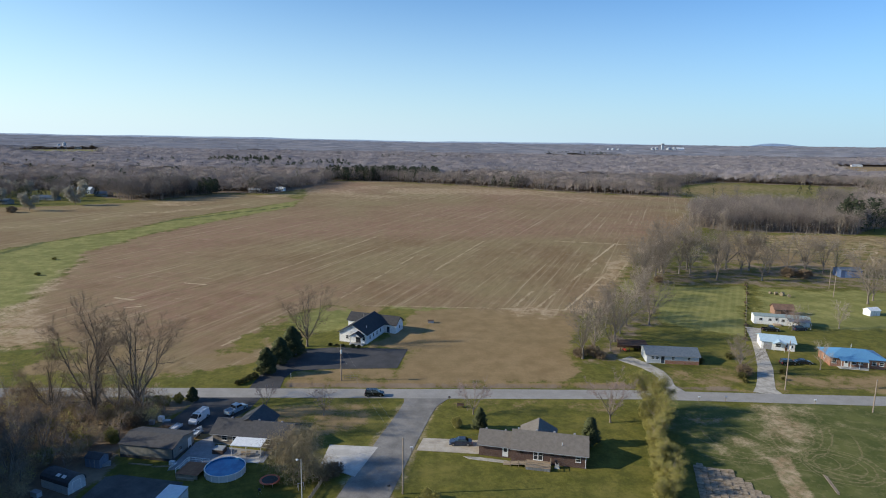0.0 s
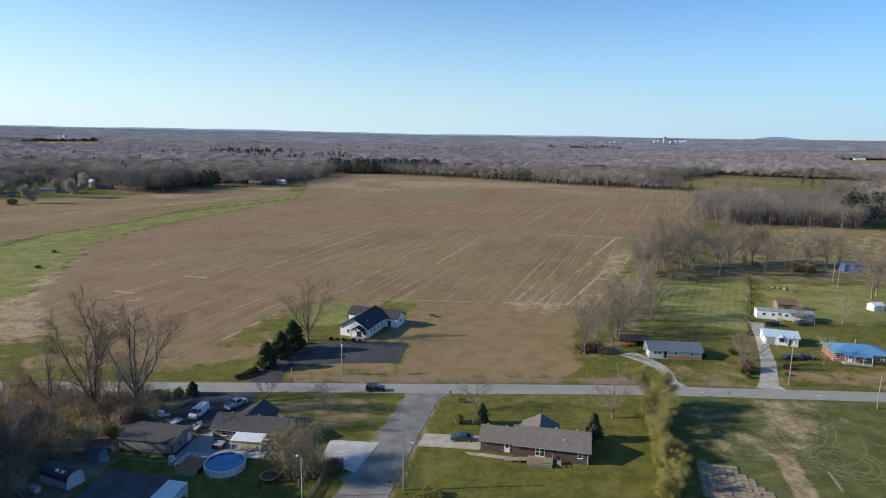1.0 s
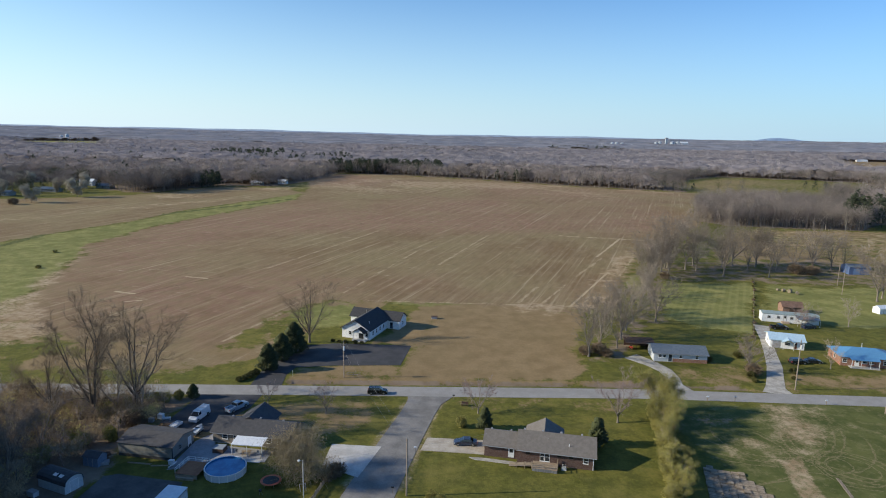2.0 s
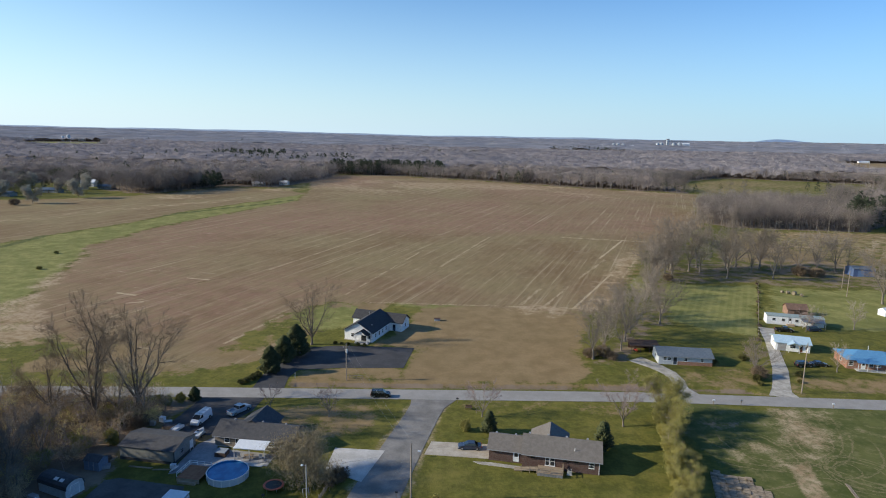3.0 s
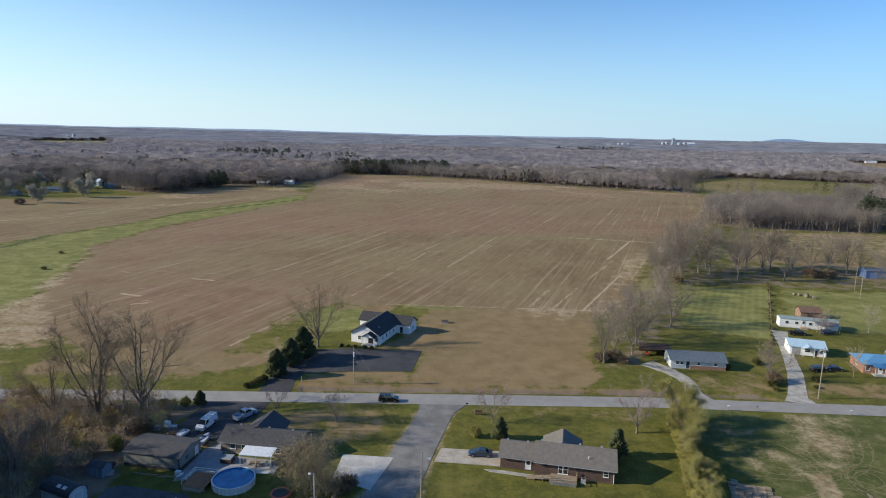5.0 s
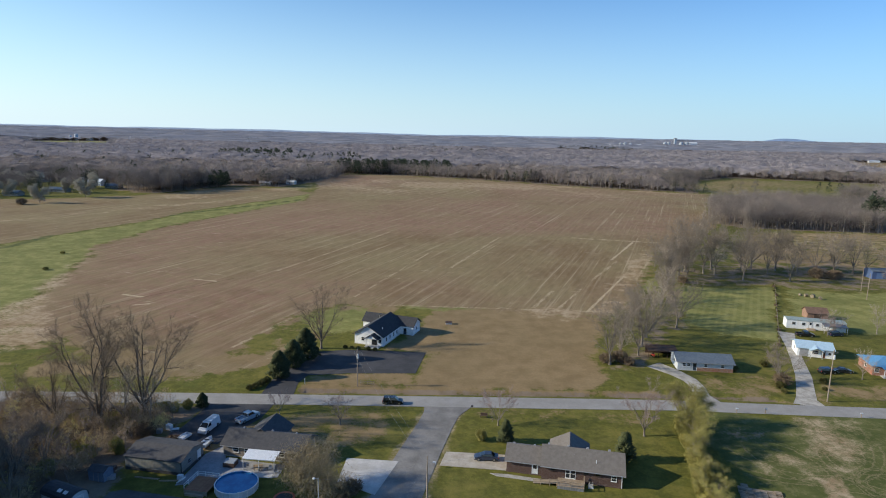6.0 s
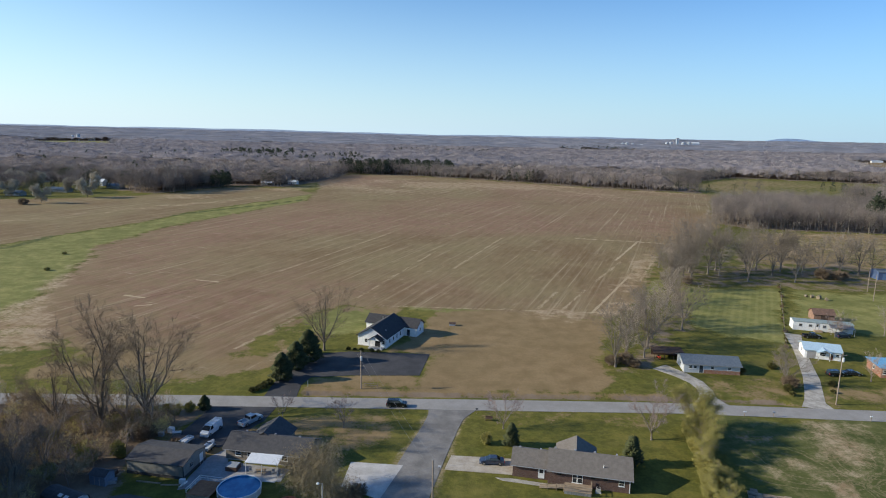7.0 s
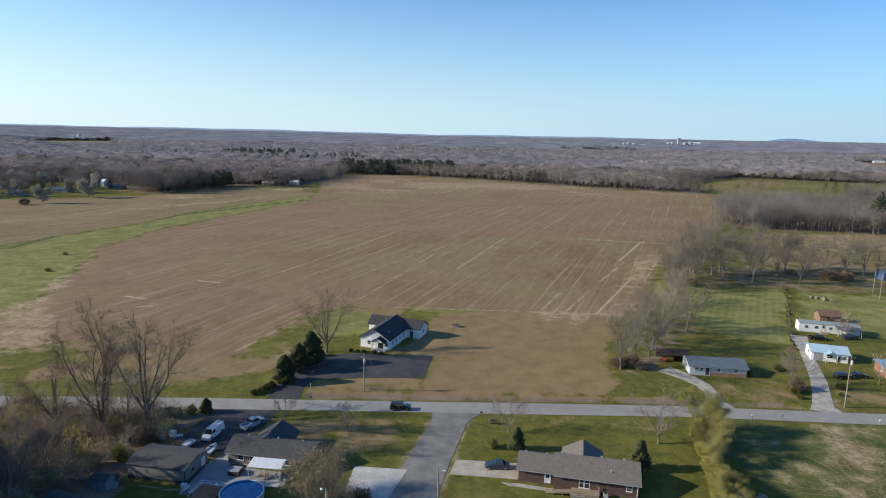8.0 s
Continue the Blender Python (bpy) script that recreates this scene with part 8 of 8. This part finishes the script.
far_house(-378, 563, -8, 14, 8, 2.8, 4.6, metal_slate, siding_grey, "grey far house at the field's edge")
far_house(-362, 668, -5, 15, 9, 4.5, 7.0, metal_white, siding_white, "far white barn with a pale metal roof")
far_house(-332, 645, -8, 15, 8, 2.8, 4.6, metal_slate, siding_grey, "low far house with a bluish roof")
far_house(-440, 705, 0, 15, 8, 3.5, 5.5, metal_white, siding_white, "far white house among trees")
far_house(-196, 712, -8, 12, 7, 3.0, 4.6, metal_white, siding_grey, "small far pale shed at the wood's edge")
far_house(-172, 735, -12, 10, 6, 3.0, 4.6, metal_white, siding_white, "small far white house among trees")
far_house(-412, 575, -8, 14, 8, 2.8, 4.6, metal_slate, siding_white, "low far white house among trees")
far_house(388, 495, -8, 14, 8, 2.8, 4.8, shingle_dark, siding_blue, "dark-roofed house beneath tall pines")
far_house(1196, 1760, -10, 28, 10, 4, 6, metal_white, siding_white, "long white poultry house in a far field")
far_house(1010, 1800, -10, 16, 10, 5, 8, metal_white, siding_white, "far white farm building before woods")
far_house(-1240, 2290, 0, 20, 12, 8, 11, metal_white, siding_white, "far white barn in a clearing")


def silo(x, y, r, h, label):
    s = thing("silo", pose(x, y, float(height(x, y))), label, "silo", "far silos")
    part("bin", Shape().lathe([(r, -1), (r, h)], 20), plain("galvanised_white", (0.42, 0.46, 0.5), 0.5), s)
    part("cap", Shape().lathe([(r * 1.03, h), (r * 0.15, h + r * 0.5), (0.05, h + r * 0.52)], 20), plain("galvanised_white", (0.42, 0.46, 0.5), 0.5), s)


for x, r, h in ((1068, 7, 20), (1086, 8, 21), (1144, 11, 21), (1170, 11, 21)):
    silo(x, 3000, r, h, "far white grain silo on the horizon")
for x, y, r, h in ((-1262, 2270, 6, 20), (-1285, 2275, 5, 15), (800, 2790, 7, 19), (822, 2800, 7, 20), (846, 2800, 7, 18)):
    silo(x, y, r, h, "far white farm silo above the woods")
e = thing("grain_elevator", pose(1116, 3000, float(height(1116, 3000))), "tall pale grain elevator on the horizon", "grain elevator")
part("tower", Shape().box(-5, 5, -5, 5, -1, 38), plain("galvanised_white", (0.42, 0.46, 0.5), 0.5), e)
part("headhouse", Shape().box(-7, 7, -6, 6, 38, 42, inset=1), grey_paint, e)
part("conveyor", Shape().box(5, 92, -2, 2, 29, 32), grey_paint, e)
part("long_shed", gable_walls(66, 100, -12, 12, 19, 25), siding_white, e)
part("shed_roof", gable_roof(66, 100, -12, 12, 19, 25, 1, 0.6), metal_white, e)
far_house(755, 2800, 0, 36, 12, 12, 15, metal_white, siding_white, "far white farm shed above the woods")
far_house(865, 2805, 0, 30, 12, 12, 15, metal_white, siding_white, "far white farm barn above the woods")


def blue_hill():
    n = 60
    top = [43 * math.exp(-((t - 0.32) / 0.24) ** 2) + 20 * math.exp(-((t - 0.74) / 0.24) ** 2) + 2.0 * math.sin(t * 31) * t * (1 - t) for t in [i / n for i in range(n + 1)]]
    xs = [2360 + 960 * i / n for i in range(n + 1)]
    s = Shape()
    p = [(x, 4868, -10) for x in xs] + [(x, 4874, 18 + max(h, 0.0)) for x, h in zip(xs, top)] + [(x, 4879, -10) for x in xs]
    k = n + 1
    s.add(p, [(i, i + 1, k + i + 1, k + i) for i in range(n)] + [(k + i, k + i + 1, 2 * k + i + 1, 2 * k + i) for i in range(n)])
    # the hill's blue is distance haze put into its base colour
    m = surface("far_hazed_hill", (0.5, 0.6, 0.74), (0.53, 0.63, 0.76), 0.004, 1.0, 0.0, space="World")
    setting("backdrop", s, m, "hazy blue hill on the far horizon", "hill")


blue_hill()


def far_ridge():
    """A low wooded ridge that closes the land, highest in the west."""
    n = 160
    s = Shape()
    rows = []
    for i in range(n + 1):
        x = -4700 + 9400 * i / n
        t = i / n
        top = 28 + 15 * (1 - t) ** 1.5 + 3.0 * math.sin(t * 23) + 1.6 * math.sin(t * 71 + 1) + 0.9 * math.sin(t * 173)
        rows.append((x, top + float(height(x, 4860)) * 0.45))
    p = [(x, 4650, 2) for x, h in rows] + [(x, 4800, h * 0.8) for x, h in rows] + [(x, 4866, h) for x, h in rows] + [(x, 4880, -10) for x, h in rows]
    k = n + 1
    s.add(p, [(r * k + i, r * k + i + 1, (r + 1) * k + i + 1, (r + 1) * k + i) for r in range(3) for i in range(n)])
    # bluish base colour carries the haze that lies before the ridge
    m = surface("far_hazed_ridge", (0.27, 0.34, 0.44), (0.33, 0.40, 0.50), 0.006, 1.0, 0.0, space="World")
    setting("backdrop", s, m, "low wooded ridge on the horizon, coloured with blue haze", "ridge")


far_ridge()
